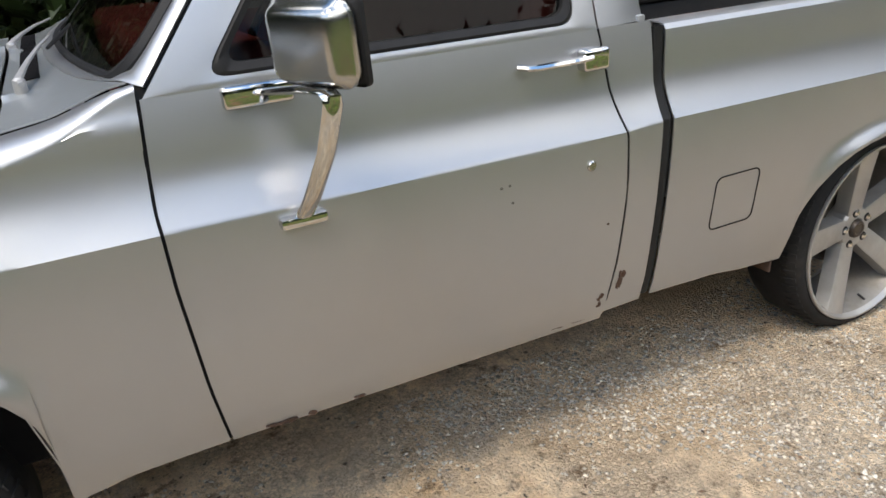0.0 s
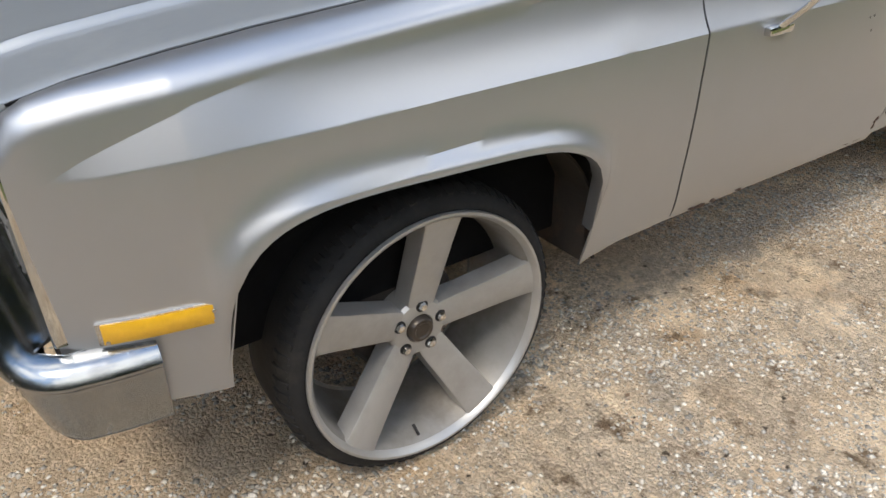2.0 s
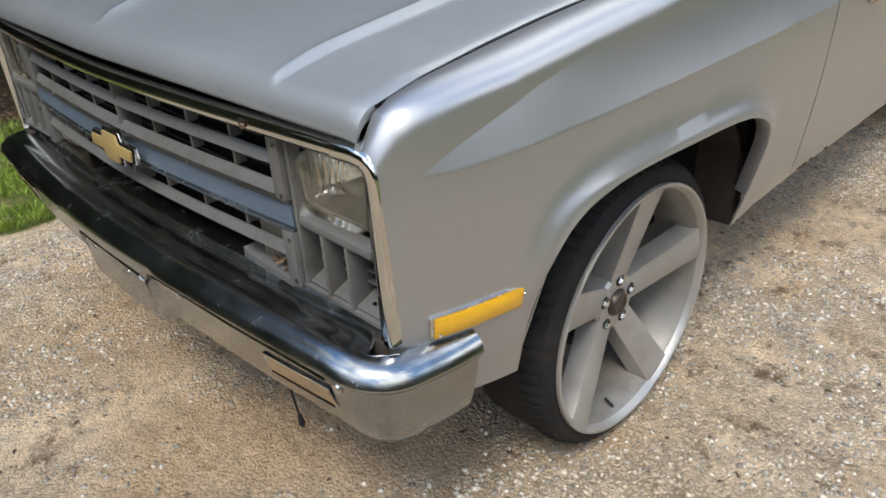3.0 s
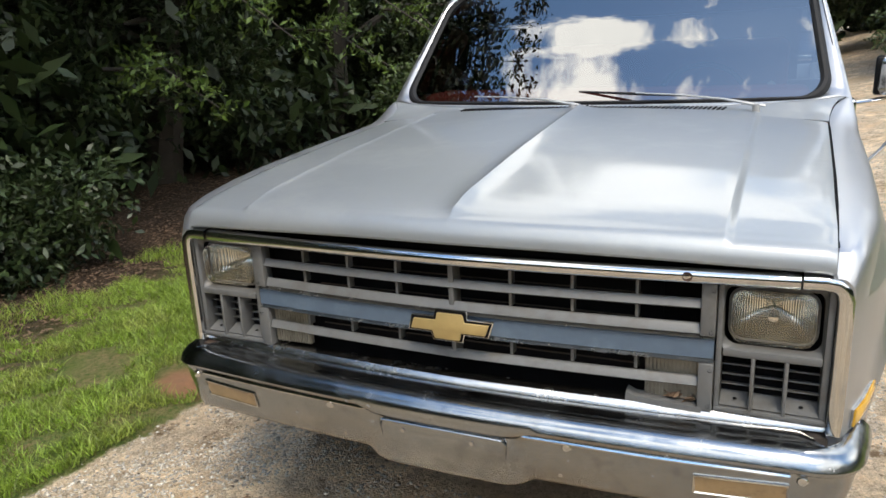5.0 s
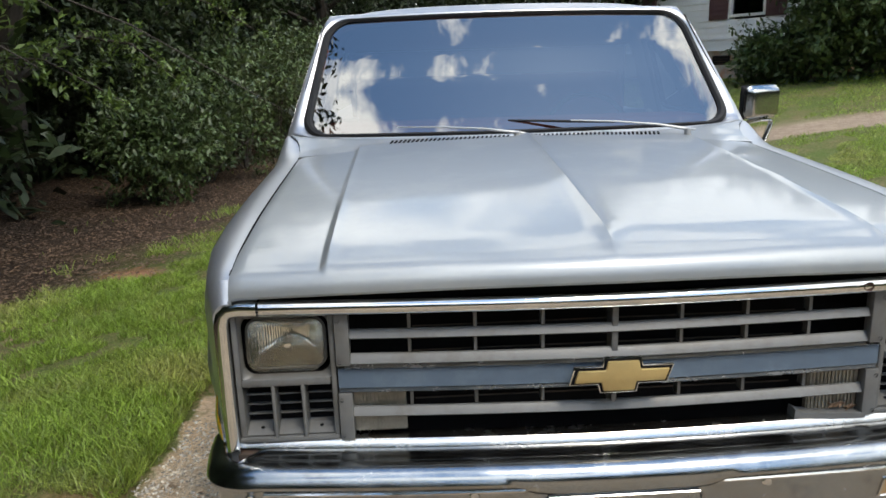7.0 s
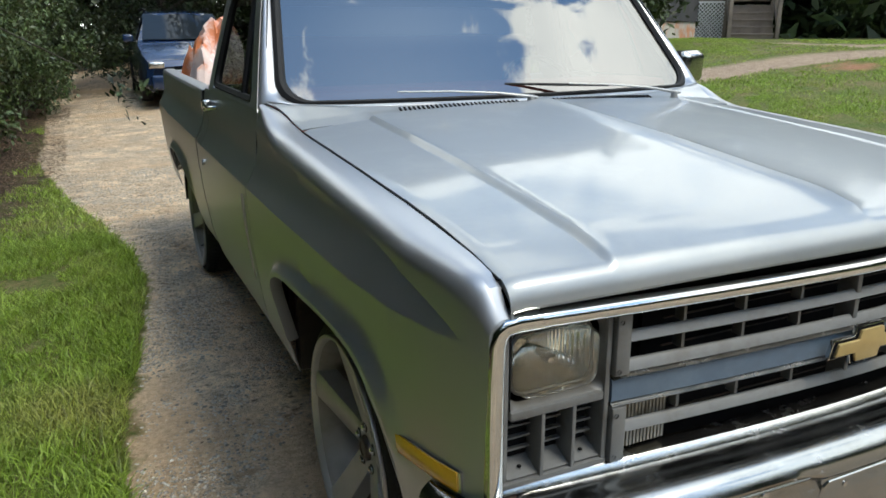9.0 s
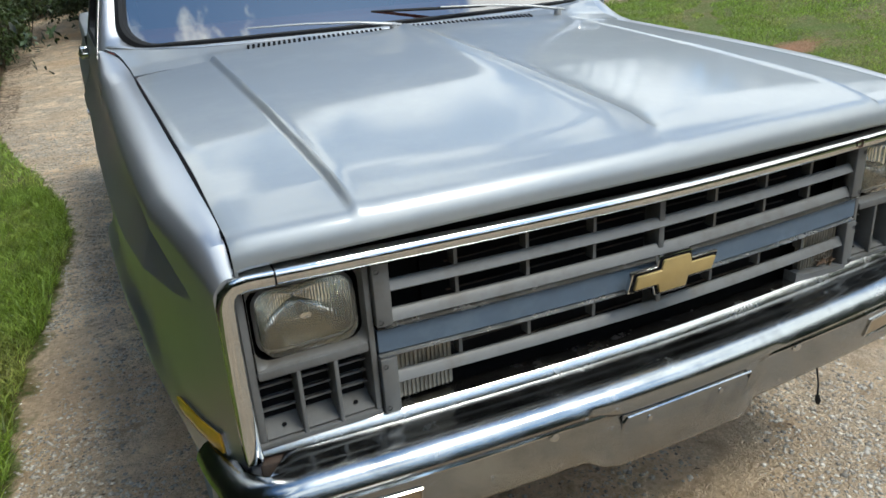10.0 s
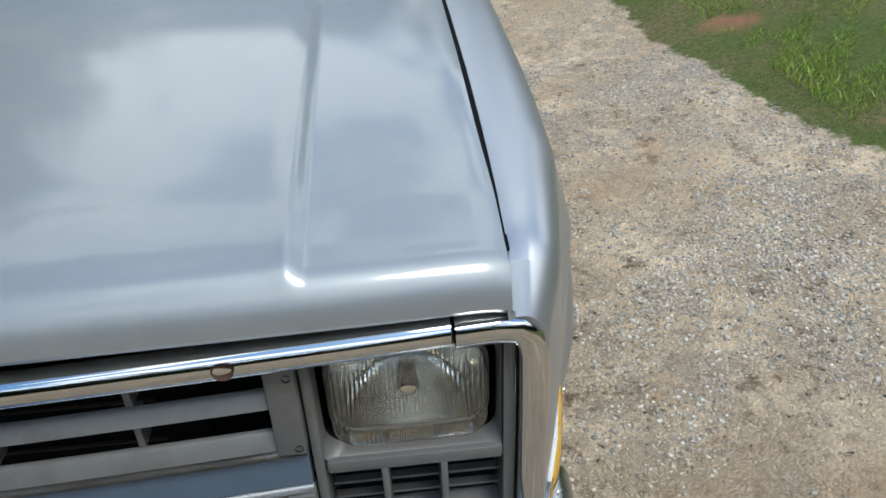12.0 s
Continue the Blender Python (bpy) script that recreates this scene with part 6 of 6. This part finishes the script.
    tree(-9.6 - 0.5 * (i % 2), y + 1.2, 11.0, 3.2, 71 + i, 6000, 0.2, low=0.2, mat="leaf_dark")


def shrub(x, y, r, h, seed, leaves, size=0.04, label=""):
    z0 = ground_z(x, y)
    t = empty("shrub", x, y, z0, label=label or "leafy green shrub at the edge of the wood", category="shrub", group="undergrowth")
    rr = random.Random(seed)
    cs = [(x + rr.uniform(-0.6, 0.6) * r, y + rr.uniform(-0.6, 0.6) * r, z0 + h * rr.uniform(0.2, 0.75)) for _ in range(7)]
    for c in cs:
        part("stem", tube_bm([(x, y, z0 - 0.03), (x + (c[0] - x) * 0.4, y + (c[1] - y) * 0.4, z0 + (c[2] - z0) * 0.6), c], [0.014, 0.010, 0.005], 5), M["bark"], t)
    v, f = leaf_cloud(cs, [r * 0.5] * 7, leaves, size, seed, 0.9)
    # shrubs deep in the wood or far back take the shade-dark leaf
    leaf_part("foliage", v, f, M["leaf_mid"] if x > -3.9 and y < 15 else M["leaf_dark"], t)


for i, (x, y, r, h) in enumerate([(-4.2, 1.0, 0.7, 0.8), (-3.4, 6.4, 0.8, 1.5), (-3.2, 7.8, 0.9, 1.9), (-3.0, 9.2, 0.9, 2.2), (-2.8, 10.9, 1.0, 2.4), (-2.5, 12.6, 1.0, 2.6), (-2.2, 14.4, 1.1, 2.8), (-4.9, -0.6, 0.9, 0.9), (-1.9, 16.2, 1.2, 2.2), (2.9, 13.2, 1.0, 1.8)]):
    shrub(x, y, r, h, 60 + i, 6500)


# paler leaf for the outer boughs: sunlight put into the colour
M["leaf_light"] = lit_through(material("sunlit_leaf", (0.105, 0.16, 0.035), 0.45, 0, 0.2, 3.0, per_island=0.45), 0.35)


def bough(tip, root, seed, leaves, mat="leaf_light"):
    """A spray reaching out of the wood's edge; its paler leaf colour stands for sunlight."""
    t = empty("overhanging_branch", *root, label="leafy branch reaching out of the wood into the light", category="branch", group="wood beside the drive")
    a, b = Vector(root), Vector(tip)
    mid = a.lerp(b, 0.55) + Vector((0, 0, 0.18))
    part("stem", tube_bm([a, mid, b], [0.018, 0.011, 0.004], 6), M["bark"], t)
    cs = [a.lerp(mid, 0.6), mid, mid.lerp(b, 0.35), mid.lerp(b, 0.7), b]
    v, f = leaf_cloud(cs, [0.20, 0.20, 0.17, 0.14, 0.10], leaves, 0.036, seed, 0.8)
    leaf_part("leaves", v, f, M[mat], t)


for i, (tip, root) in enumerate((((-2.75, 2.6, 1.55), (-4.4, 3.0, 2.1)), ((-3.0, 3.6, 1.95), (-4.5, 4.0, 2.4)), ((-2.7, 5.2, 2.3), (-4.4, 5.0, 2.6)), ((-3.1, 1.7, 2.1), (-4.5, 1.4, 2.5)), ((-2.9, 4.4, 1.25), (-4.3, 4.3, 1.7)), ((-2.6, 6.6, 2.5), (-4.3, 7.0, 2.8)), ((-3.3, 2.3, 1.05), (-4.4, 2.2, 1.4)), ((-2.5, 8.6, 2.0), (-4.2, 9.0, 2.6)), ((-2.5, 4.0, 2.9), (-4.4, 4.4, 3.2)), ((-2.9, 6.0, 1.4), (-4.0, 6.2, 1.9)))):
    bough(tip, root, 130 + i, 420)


# a heavy limb of the wood reaching high over the grass beside the drive
limb = empty("overhanging_limb", -4.5, 1.2, 4.4, label="high leafy limb of the wood reaching out over the verge", category="branch", group="wood beside the drive")
part("stem", tube_bm([(-4.6, 1.2, 4.4), (-3.4, 0.8, 5.3), (-2.2, 0.5, 5.7)], [0.06, 0.04, 0.012], 7), M["bark"], limb)
v, f = leaf_cloud([(-3.6, 0.9, 5.3), (-3.0, 0.2, 5.6), (-2.9, 1.1, 5.8), (-2.45, 0.6, 5.6), (-2.3, -0.1, 5.9), (-2.2, 1.0, 6.2)], [0.7, 0.6, 0.6, 0.5, 0.42, 0.4], 3200, 0.045, 201)
leaf_part("leaves", v, f, M["leaf"], limb)


# undergrowth added in the shade-dark leaf, so the hollows of the wood read deep
for i in range(8):
    y = 0.6 + 1.5 * i
    u = shrub(-5.4 - 0.4 * (i % 3), y, 1.0, 1.7 + 0.3 * (i % 2), 160 + i, 2600, 0.09, "undergrowth in shade-dark leaf colour, added to darken the hollow under the trees")
tree(3.1, 13.2, 7.5, 2.6, 171, 14000, 0.08, low=2.7)


# far woods that close the place all round; the stretch behind the camera is added unseen
def far_woods():
    cs, rs = [], []
    r = random.Random(3)
    for k in range(150):
        a = 2 * math.pi * k / 150 + r.uniform(-0.02, 0.02)
        d = r.uniform(23, 31) if 0.0 < a < 2.0 else r.uniform(13, 17) if 2.0 < a < 4.2 else r.uniform(15, 20)
        x, y = math.cos(a) * d, math.sin(a) * d
        # unseen stretch kept lower so the body sides mirror more sky
        for z in (1.2, 3.6) if a > 4.6 else (1.2, 3.6, 6.0):
            cs.append((x + r.uniform(-1, 1), y + r.uniform(-1, 1), ground_z(x, y) * 0.6 + z + r.uniform(-1, 1)))
            rs.append(r.uniform(1.8, 3.0))
            if 0.2 < a < 1.3:      # thicker behind the lawn
                for _ in range(3):
                    cs.append((x + r.uniform(-2, 2), y + r.uniform(-2, 2), 1.1 + z * 0.8 + r.uniform(-1, 1)))
                    rs.append(r.uniform(1.4, 2.4))
    v, f = leaf_cloud(cs, rs, 240000, 0.30, 5, 0.9)
    scatter("far_woods", v, f, M["leaf_dark"], "dark green wood closing the yard in the distance", "woods")


far_woods()


# ---------------------------------------------------------------- the house up the yard
M["siding"] = material("white_vinyl_siding", (0.83, 0.85, 0.87), 0.4, 0, 0.05, 3, second=(0.74, 0.76, 0.77), second_scale=1.2, second_at=(0.5, 0.8))
M["foundation"] = material("stained_block_foundation", (0.42, 0.40, 0.36), 0.9, 0, 0.15, 4, second=(0.45, 0.21, 0.11), second_scale=1.6, second_at=(0.50, 0.62), bump=0.004, bump_scale=20)
M["shutter"] = material("plum_shutter", (0.095, 0.05, 0.055), 0.6, 0, 0.1, 10)
M["trim"] = material("white_trim", (0.80, 0.80, 0.79), 0.5, 0, 0.05, 6)
M["weathered"] = material("weathered_timber", (0.20, 0.165, 0.135), 0.85, 0, 0.25, 6, second=(0.13, 0.105, 0.085), second_scale=3, bump=0.003, bump_scale=40)
M["shingle"] = material("grey_shingle", (0.12, 0.115, 0.11), 0.9, 0, 0.3, 15, bump=0.004, bump_scale=30)
# near-black core behind the panes: the darkness of the rooms as a colour
M["unlit_room"] = material("dark_room", (0.05, 0.05, 0.055), 0.9, 0, 0.3, 3)
HOUSE = Matrix.Translation((5.86, 12.04, -0.37)) @ pose(0, 0, 0, 0, 0, math.degrees(math.atan2(-0.888, 0.46)))


def house():
    h = empty("house", 5.86, 12.04, 0.95, label="white vinyl-sided house on a stained block foundation with plum shutters", category="house")
    x0, x1, d = -5.06, 1.7, 7.5
    z0, z1 = 1.95, 4.45
    wins = [(-3.44, -2.62, 2.56, 4.0), (-0.30, 0.50, 2.56, 4.0)]

    def hp(name, bm, mat, parent=h, label="", **k):
        return part(name, moved(bm, HOUSE), mat, parent, label, **k)
    hp("foundation", box_bm(x0 + 0.04, x1 - 0.04, 0.03, d, 0.6, z0 + 0.01, 0.01), M["foundation"], label="grey block foundation stained with red clay")
    wall = hp("wall", box_bm(x0, x1, 0.16, d, z0 + 0.02, z1), M["unlit_room"])
    n = 22
    step = (z1 - z0) / n
    for i in range(n):
        za, zb = z0 + i * step, z0 + (i + 1) * step + 0.004
        cuts = sorted([(a, b) for a, b, c, e in wins if za < e and zb > c])
        run, spans = x0, []
        for a, b in cuts:
            spans.append((run, a))
            run = b
        spans.append((run, x1))
        for a, b in spans:
            bm = prism_bm([(-0.026, za), (0.15, za), (0.15, zb), (0.0, zb)], a, b, plane="yz")
            hp("siding_board", bm, M["siding"], wall, smooth=False)
    for x in (x0, x1):
        hp("corner_trim", box_bm(x - 0.05, x + 0.05, -0.022, 0.10, z0 - 0.02, z1, 0.006), M["siding"])
    for a, b, c, e in wins:
        w = hp("window", box_bm(a, b, 0.08, 0.10, c, e), M["unlit_room"])
        for bx in ((a, a + 0.05, c, e), (b - 0.05, b, c, e), (a + 0.05, b - 0.05, c, c + 0.05), (a + 0.05, b - 0.05, e - 0.05, e), (a + 0.05, b - 0.05, (c + e) / 2 - 0.02, (c + e) / 2 + 0.02)):
            hp("window_frame", box_bm(bx[0], bx[1], -0.03, 0.07, bx[2], bx[3], 0.005), M["trim"], w)
        for q in ((c + 0.05, (c + e) / 2 - 0.02), ((c + e) / 2 + 0.02, e - 0.05)):
            hp("pane", box_bm(a + 0.05, b - 0.05, 0.02, 0.026, q[0], q[1]), M["pane"], w)
        for u in ((a - 0.47, a - 0.03), (b + 0.02, b + 0.44)):
            sh = hp("shutter", box_bm(u[0], u[1], -0.045, -0.018, c - 0.03, e, 0.006), M["shutter"], h, "plum louvred shutter")
            for k in range(14):
                z = c + 0.06 + k * (e - c - 0.14) / 14
                hp("shutter_slat", box_bm(u[0] + 0.05, u[1] - 0.05, -0.052, -0.043, z, z + 0.055), M["shutter"], sh, smooth=False)
    for x in (-3.55, -0.47):
        v = hp("foundation_vent", box_bm(x - 0.21, x + 0.21, 0.018, 0.035, 1.68, 1.86, 0.004), M["black"], h, "dark foundation vent")
        for k in range(4):
            hp("vent_bar", box_bm(x - 0.20, x + 0.20, 0.010, 0.018, 1.70 + 0.045 * k, 1.708 + 0.045 * k), M["under"], v, smooth=False)
    roof = prism_bm([(-0.45, z1 + 0.02), (d / 2, z1 + 1.6), (d + 0.45, z1 + 0.02), (d + 0.45, z1 - 0.10), (d / 2, z1 + 1.46), (-0.45, z1 - 0.10)], x0 - 0.35, x1 + 0.35, plane="yz")
    hp("roof", roof, M["shingle"])
    hp("fascia", box_bm(x0 - 0.35, x1 + 0.35, -0.47, -0.44, z1 - 0.16, z1 + 0.03, 0.004), M["trim"])
    hp("soffit", box_bm(x0 - 0.3, x1 + 0.3, -0.43, 0.14, z1 - 0.14, z1 - 0.11), M["trim"])
    hp("conduit", tube_bm([(-4.6, -0.035, 2.22), (-1.0, -0.035, 2.16), (1.6, -0.035, 2.12)], 0.012, 6), M["trim"])


house()


def porch():
    """Timber porch and steps before the house front."""
    p = empty("porch", 14.6, 13.3, 1.1, label="weathered timber porch with steps, railings and white lattice skirting", category="porch")
    W = Matrix.Translation((14.6, 13.3, 1.10)) @ pose(0, 0, 0, 0, 0, -40)     # local x to the right, y away from the viewer

    def pp(name, bm, mat, parent=p, label="", **k):
        return part(name, moved(bm, W), mat, parent, label, **k)
    steps = pp("steps", box_bm(-0.55, -0.50, 0.0, 1.1, -0.3, 0.0), M["weathered"])
    for k in range(5):
        pp("tread", box_bm(-0.55, 0.55, k * 0.26, k * 0.26 + 0.28, 0.15 + k * 0.185, 0.19 + k * 0.185, 0.006), M["weathered"], steps)
        pp("riser", box_bm(-0.53, 0.53, k * 0.26 + 0.03, k * 0.26 + 0.05, -0.1 + k * 0.185, 0.15 + k * 0.185), M["weathered"], steps, smooth=False)
    pp("deck", box_bm(-2.6, 0.70, 1.30, 3.2, 1.05, 1.10, 0.006), M["weathered"])
    for x in (-0.60, 0.60):
        pp("post", box_bm(x - 0.05, x + 0.05, -0.06, 0.04, -0.25, 1.05, 0.006), M["weathered"])
        pp("post", box_bm(x - 0.05, x + 0.05, 1.30, 1.40, -0.4, 2.05, 0.006), M["weathered"])
        rail = moved(box_bm(-0.025, 0.025, 0, 1.65, -0.04, 0.04, 0.005), Matrix.Translation((x, 0.0, 1.0)) @ pose(0, 0, 0, 35.3))
        pp("handrail", rail, M["weathered"])
        low = moved(box_bm(-0.02, 0.02, 0, 1.65, -0.035, 0.035, 0.005), Matrix.Translation((x, 0.0, 0.25)) @ pose(0, 0, 0, 35.3))
        pp("bottom_rail", low, M["weathered"])
        for k in range(1, 9):
            y = k * 0.15
            pp("baluster", box_bm(x - 0.018, x + 0.018, y - 0.018, y + 0.018, 0.25 + y * 0.70, 1.0 + y * 0.70), M["weathered"], smooth=False)
    for k in range(16):
        x = -0.75 - k * 0.12
        pp("baluster", box_bm(x - 0.018, x + 0.018, 1.33, 1.37, 1.15, 1.95), M["weathered"], smooth=False)
    pp("handrail", box_bm(-2.6, -0.65, 1.31, 1.39, 1.95, 2.02, 0.006), M["weathered"])
    # lattice: crossing strips
    lat = pp("lattice", box_bm(-2.6, -0.65, 1.26, 1.29, 1.0, 1.05), M["trim"], p, "white diagonal lattice skirting")
    for k in range(-9, 20):
        for s in (1, -1):
            x0 = -2.6 + k * 0.105
            pts = []
            for t in (0.0, 1.05):
                pts.append((x0 + (t if s > 0 else 1.05 - t), -0.02 + t))
            (xa, za), (xb, zb) = pts
            lo, hi = -2.6, -0.65

            def clip(xa, za, xb, zb):
                if xa > xb:
                    xa, za, xb, zb = xb, zb, xa, za
                if xb <= lo or xa >= hi:
                    return None
                g = (zb - za) / (xb - xa)
                if xa < lo:
                    za, xa = za + g * (lo - xa), lo
                if xb > hi:
                    zb, xb = za + g * (hi - xa), hi
                return xa, za, xb, zb
            q = clip(xa, za, xb, zb)
            if q and q[2] - q[0] > 0.03:
                xa, za, xb, zb = q
                wd = 0.017
                bm = prism_bm([(xa - wd, za), (xa + wd, za), (xb + wd, zb), (xb - wd, zb)], 1.262 + 0.006 * s, 1.268 + 0.006 * s)
                pp("strip", bm, M["trim"], lat, smooth=False)
    part("concrete_edging", moved(box_bm(-2.7, -0.70, 0.15, 0.42, -0.30, 0.05, 0.02, 2), W), material("pale_concrete", (0.55, 0.56, 0.54), 0.85, 0, 0.12, 6, bump=0.003, bump_scale=40), None, "low pale concrete edging of the flower bed", category="edging")


porch()


# ---------------------------------------------------------------- blue car parked up the drive
M["blue_paint"] = material("dark_blue_paint", (0.010, 0.026, 0.075), 0.25, 0.2, 0.08, 4, coat=0.8, coat_rough=0.04)


def blue_car():
    cx, fy = 0.28, 12.2
    z0 = ground_z(cx, fy + 0.8) + 0.02
    c = empty("car", cx, fy + 2.2, z0, label="dark blue tall hatchback parked on the drive, facing the truck", category="car")
    secs = [(0.0, 0.70, 0.24, 0.58, 0.62), (0.06, 0.80, 0.20, 0.68, 0.72), (0.25, 0.85, 0.20, 0.80, 0.82), (0.9, 0.87, 0.20, 0.97, 0.98), (1.05, 0.87, 0.20, 1.0, 1.03), (1.25, 0.87, 0.20, 1.02, 1.15),
            (1.75, 0.87, 0.20, 1.02, 1.53), (2.3, 0.87, 0.20, 1.02, 1.59), (3.4, 0.86, 0.20, 1.02, 1.57), (3.9, 0.84, 0.22, 1.02, 1.25), (4.1, 0.80, 0.25, 0.90, 0.95), (4.15, 0.74, 0.30, 0.80, 0.84)]
    rows = []
    for y, w, lo, belt, top in secs:
        half = [(w * 0.90, lo), (w, lo + 0.10), (w * 1.01, (lo + belt) / 2), (w * 0.97, belt)]
        tw = 0.97 - 0.26 * min(1, max(0, top - belt) / 0.45)
        half += [(w * tw, belt + (top - belt) * 0.93), (w * tw * 0.86, top), (w * 0.4, top + 0.02), (0, top + 0.025)]
        ring = [(x, z) for x, z in half] + [(-x, z) for x, z in half[::-1][1:]]
        rows.append([(cx + x, fy + y, z0 + z) for x, z in ring])
    bm = grid_bm(rows, 0.0, (cx, fy + 2, z0 + 0.7))
    bmesh.ops.holes_fill(bm, edges=[e for e in bm.edges if len(e.link_faces) == 1], sides=0)
    body = part("body", bm, M["blue_paint"], c, sharp=30)
    ws = [[(cx + u * (0.74 - 0.10 * v), fy + 1.08 + 0.70 * v - 0.05 * (1 - u * u), z0 + 1.08 + 0.46 * v) for u in np.linspace(-1, 1, 9)] for v in (0, 0.5, 1)]
    part("windshield", grid_bm(ws, 0.01, (cx, fy + 2.5, z0 + 0.5)), M["dark_glass"], c, "dark windscreen with leaf reflections")
    for s in (1, -1):
        part("headlamp", box_bm(cx + s * 0.50, cx + s * 0.76, fy - 0.005, fy + 0.14, z0 + 0.60, z0 + 0.72, 0.03, 3), M["steel"], c)
        part("door_mirror", box_bm(cx + s * 0.88, cx + s * 1.06, fy + 1.25, fy + 1.33, z0 + 1.03, z0 + 1.17, 0.03, 3), M["blue_paint"], c)
        sw = [[(cx + s * (0.855 - 0.19 * v), fy + y, z0 + 1.05 + 0.45 * v) for y in (1.45 + 0.35 * v, 2.5, 3.6 - 0.1 * v)] for v in (0, 1)]
        part("side_window", grid_bm(sw, 0.008, (cx, fy + 2.5, z0 + 0.9)), M["dark_glass"], c)
        for y in (0.75, 3.35):
            wl_ = part("car_wheel", moved(lathe_bm([(-0.11, 0.19), (-0.10, 0.29), (0.0, 0.30), (0.09, 0.29), (0.10, 0.20)], n=28), Matrix.Translation((cx + s * 0.78, fy + y, z0 + 0.30))), M["tyre"], c)
            part("hubcap", moved(lathe_bm([(s * 0.095, 0.20), (s * 0.11, 0.15), (s * 0.11, 0.0)], n=24), Matrix.Translation((cx + s * 0.78, fy + y, z0 + 0.30))), M["steel"], wl_)
        part("roof_rail", tube_bm([(cx + s * 0.58, fy + 1.9, z0 + 1.59), (cx + s * 0.60, fy + 2.1, z0 + 1.64), (cx + s * 0.60, fy + 3.2, z0 + 1.62)], 0.018, 6), M["rubber"], c)
    part("grille_opening", box_bm(cx - 0.42, cx + 0.42, fy - 0.004, fy + 0.05, z0 + 0.52, z0 + 0.62, 0.01), M["black"], c)
    part("bumper", box_bm(cx - 0.74, cx + 0.74, fy - 0.06, fy + 0.10, z0 + 0.24, z0 + 0.50, 0.04, 3), M["blue_paint"], c)


M["dark_glass"] = material("dark_car_glass", (0.02, 0.025, 0.03), 0.05, 0, 0.1, 3, spec=0.35)
blue_car()


def bed_load():
    """Crumpled orange and white sheet heaped in the cargo bed."""
    r = random.Random(12)
    n, m = 30, 22
    rows = []
    for j in range(m):
        row = []
        for i in range(n):
            u, v = -1 + 2 * i / (n - 1), -1 + 2 * j / (m - 1)
            x, y = -0.63 + 0.225 * u, 3.55 + 0.40 * v
            h = max(0.0, 1 - max(abs(u), abs(v)) ** 2.6)
            z = 0.705 + 0.95 * h ** 0.5 * (0.8 + 0.22 * noise.noise((u * 1.6, v * 1.6, 3))) + 0.10 * noise.noise((u * 4, v * 4, 7)) * h
            row.append((x + 0.04 * noise.noise((u * 5, v * 5, 1)), y + 0.04 * noise.noise((u * 5, v * 5, 2)), max(z, 0.703)))
        rows.append(row)
    part("tarpaulin", grid_bm(rows, 0.004, (-0.63, 3.55, 0)), material("orange_sheet", (0.62, 0.20, 0.075), 0.55, 0, 0.15, 6, second=(0.70, 0.55, 0.50), second_scale=2.3, second_at=(0.48, 0.56)), None, "crumpled orange and white plastic sheet heaped in the truck bed", category="tarpaulin")


bed_load()
box = empty("storage_box", -0.30, 3.4, 0.70, label="low black moulded storage box lying in the truck bed", category="storage box")
part("tub", box_bm(-0.43, -0.17, 2.75, 3.95, 0.702, 1.085, 0.02, 3), M["rubber"], box)
part("lid", box_bm(-0.445, -0.155, 2.735, 3.965, 1.087, 1.125, 0.012, 3), M["rubber"], box)

# bushes by the house and porch, an overhanging twig by the drive
shrub(12.7, 15.0, 0.7, 1.5, 90, 5000, 0.07, "dark green bush growing against the house")
shrub(5.9, 10.9, 0.55, 1.1, 96, 3500, 0.06, "dark green bush growing against the house")
shrub(6.35, 10.2, 0.75, 1.7, 97, 5000, 0.065, "dark green bush growing against the house")
shrub(7.3, 9.6, 0.9, 1.8, 91, 5000, 0.07, "dark green bush growing against the house")
shrub(17.5, 12.6, 1.0, 1.6, 92, 2500, 0.06, "dark green bush growing against the house")
shrub(9.2, 12.0, 0.8, 1.7, 93, 4000, 0.07, "dark green bush growing against the house")
tree(7.4, 10.6, 5.5, 1.9, 95, 9000, 0.09, low=1.0, label="small dark tree standing close to the house")


def twig():
    t = empty("overhanging_twig", -2.9, 3.0, 2.6, label="thin twig with a few narrow leaves hanging over the drive", category="twig")
    stem = [(-3.6, 3.9, 2.3), (-2.5, 3.6, 1.85), (-1.62, 3.4, 1.34), (-1.30, 3.3, 1.16)]
    part("stem", tube_bm(stem, [0.010, 0.006, 0.004, 0.002], 6), M["bark"], t)
    v, f = leaf_cloud([(-1.52, 3.38, 1.24), (-1.28, 3.3, 1.08), (-1.62, 3.4, 1.32)], [0.07, 0.06, 0.08], 60, 0.035, 6)
    leaf_part("leaves", v, f, M["leaf"], t)


twig()
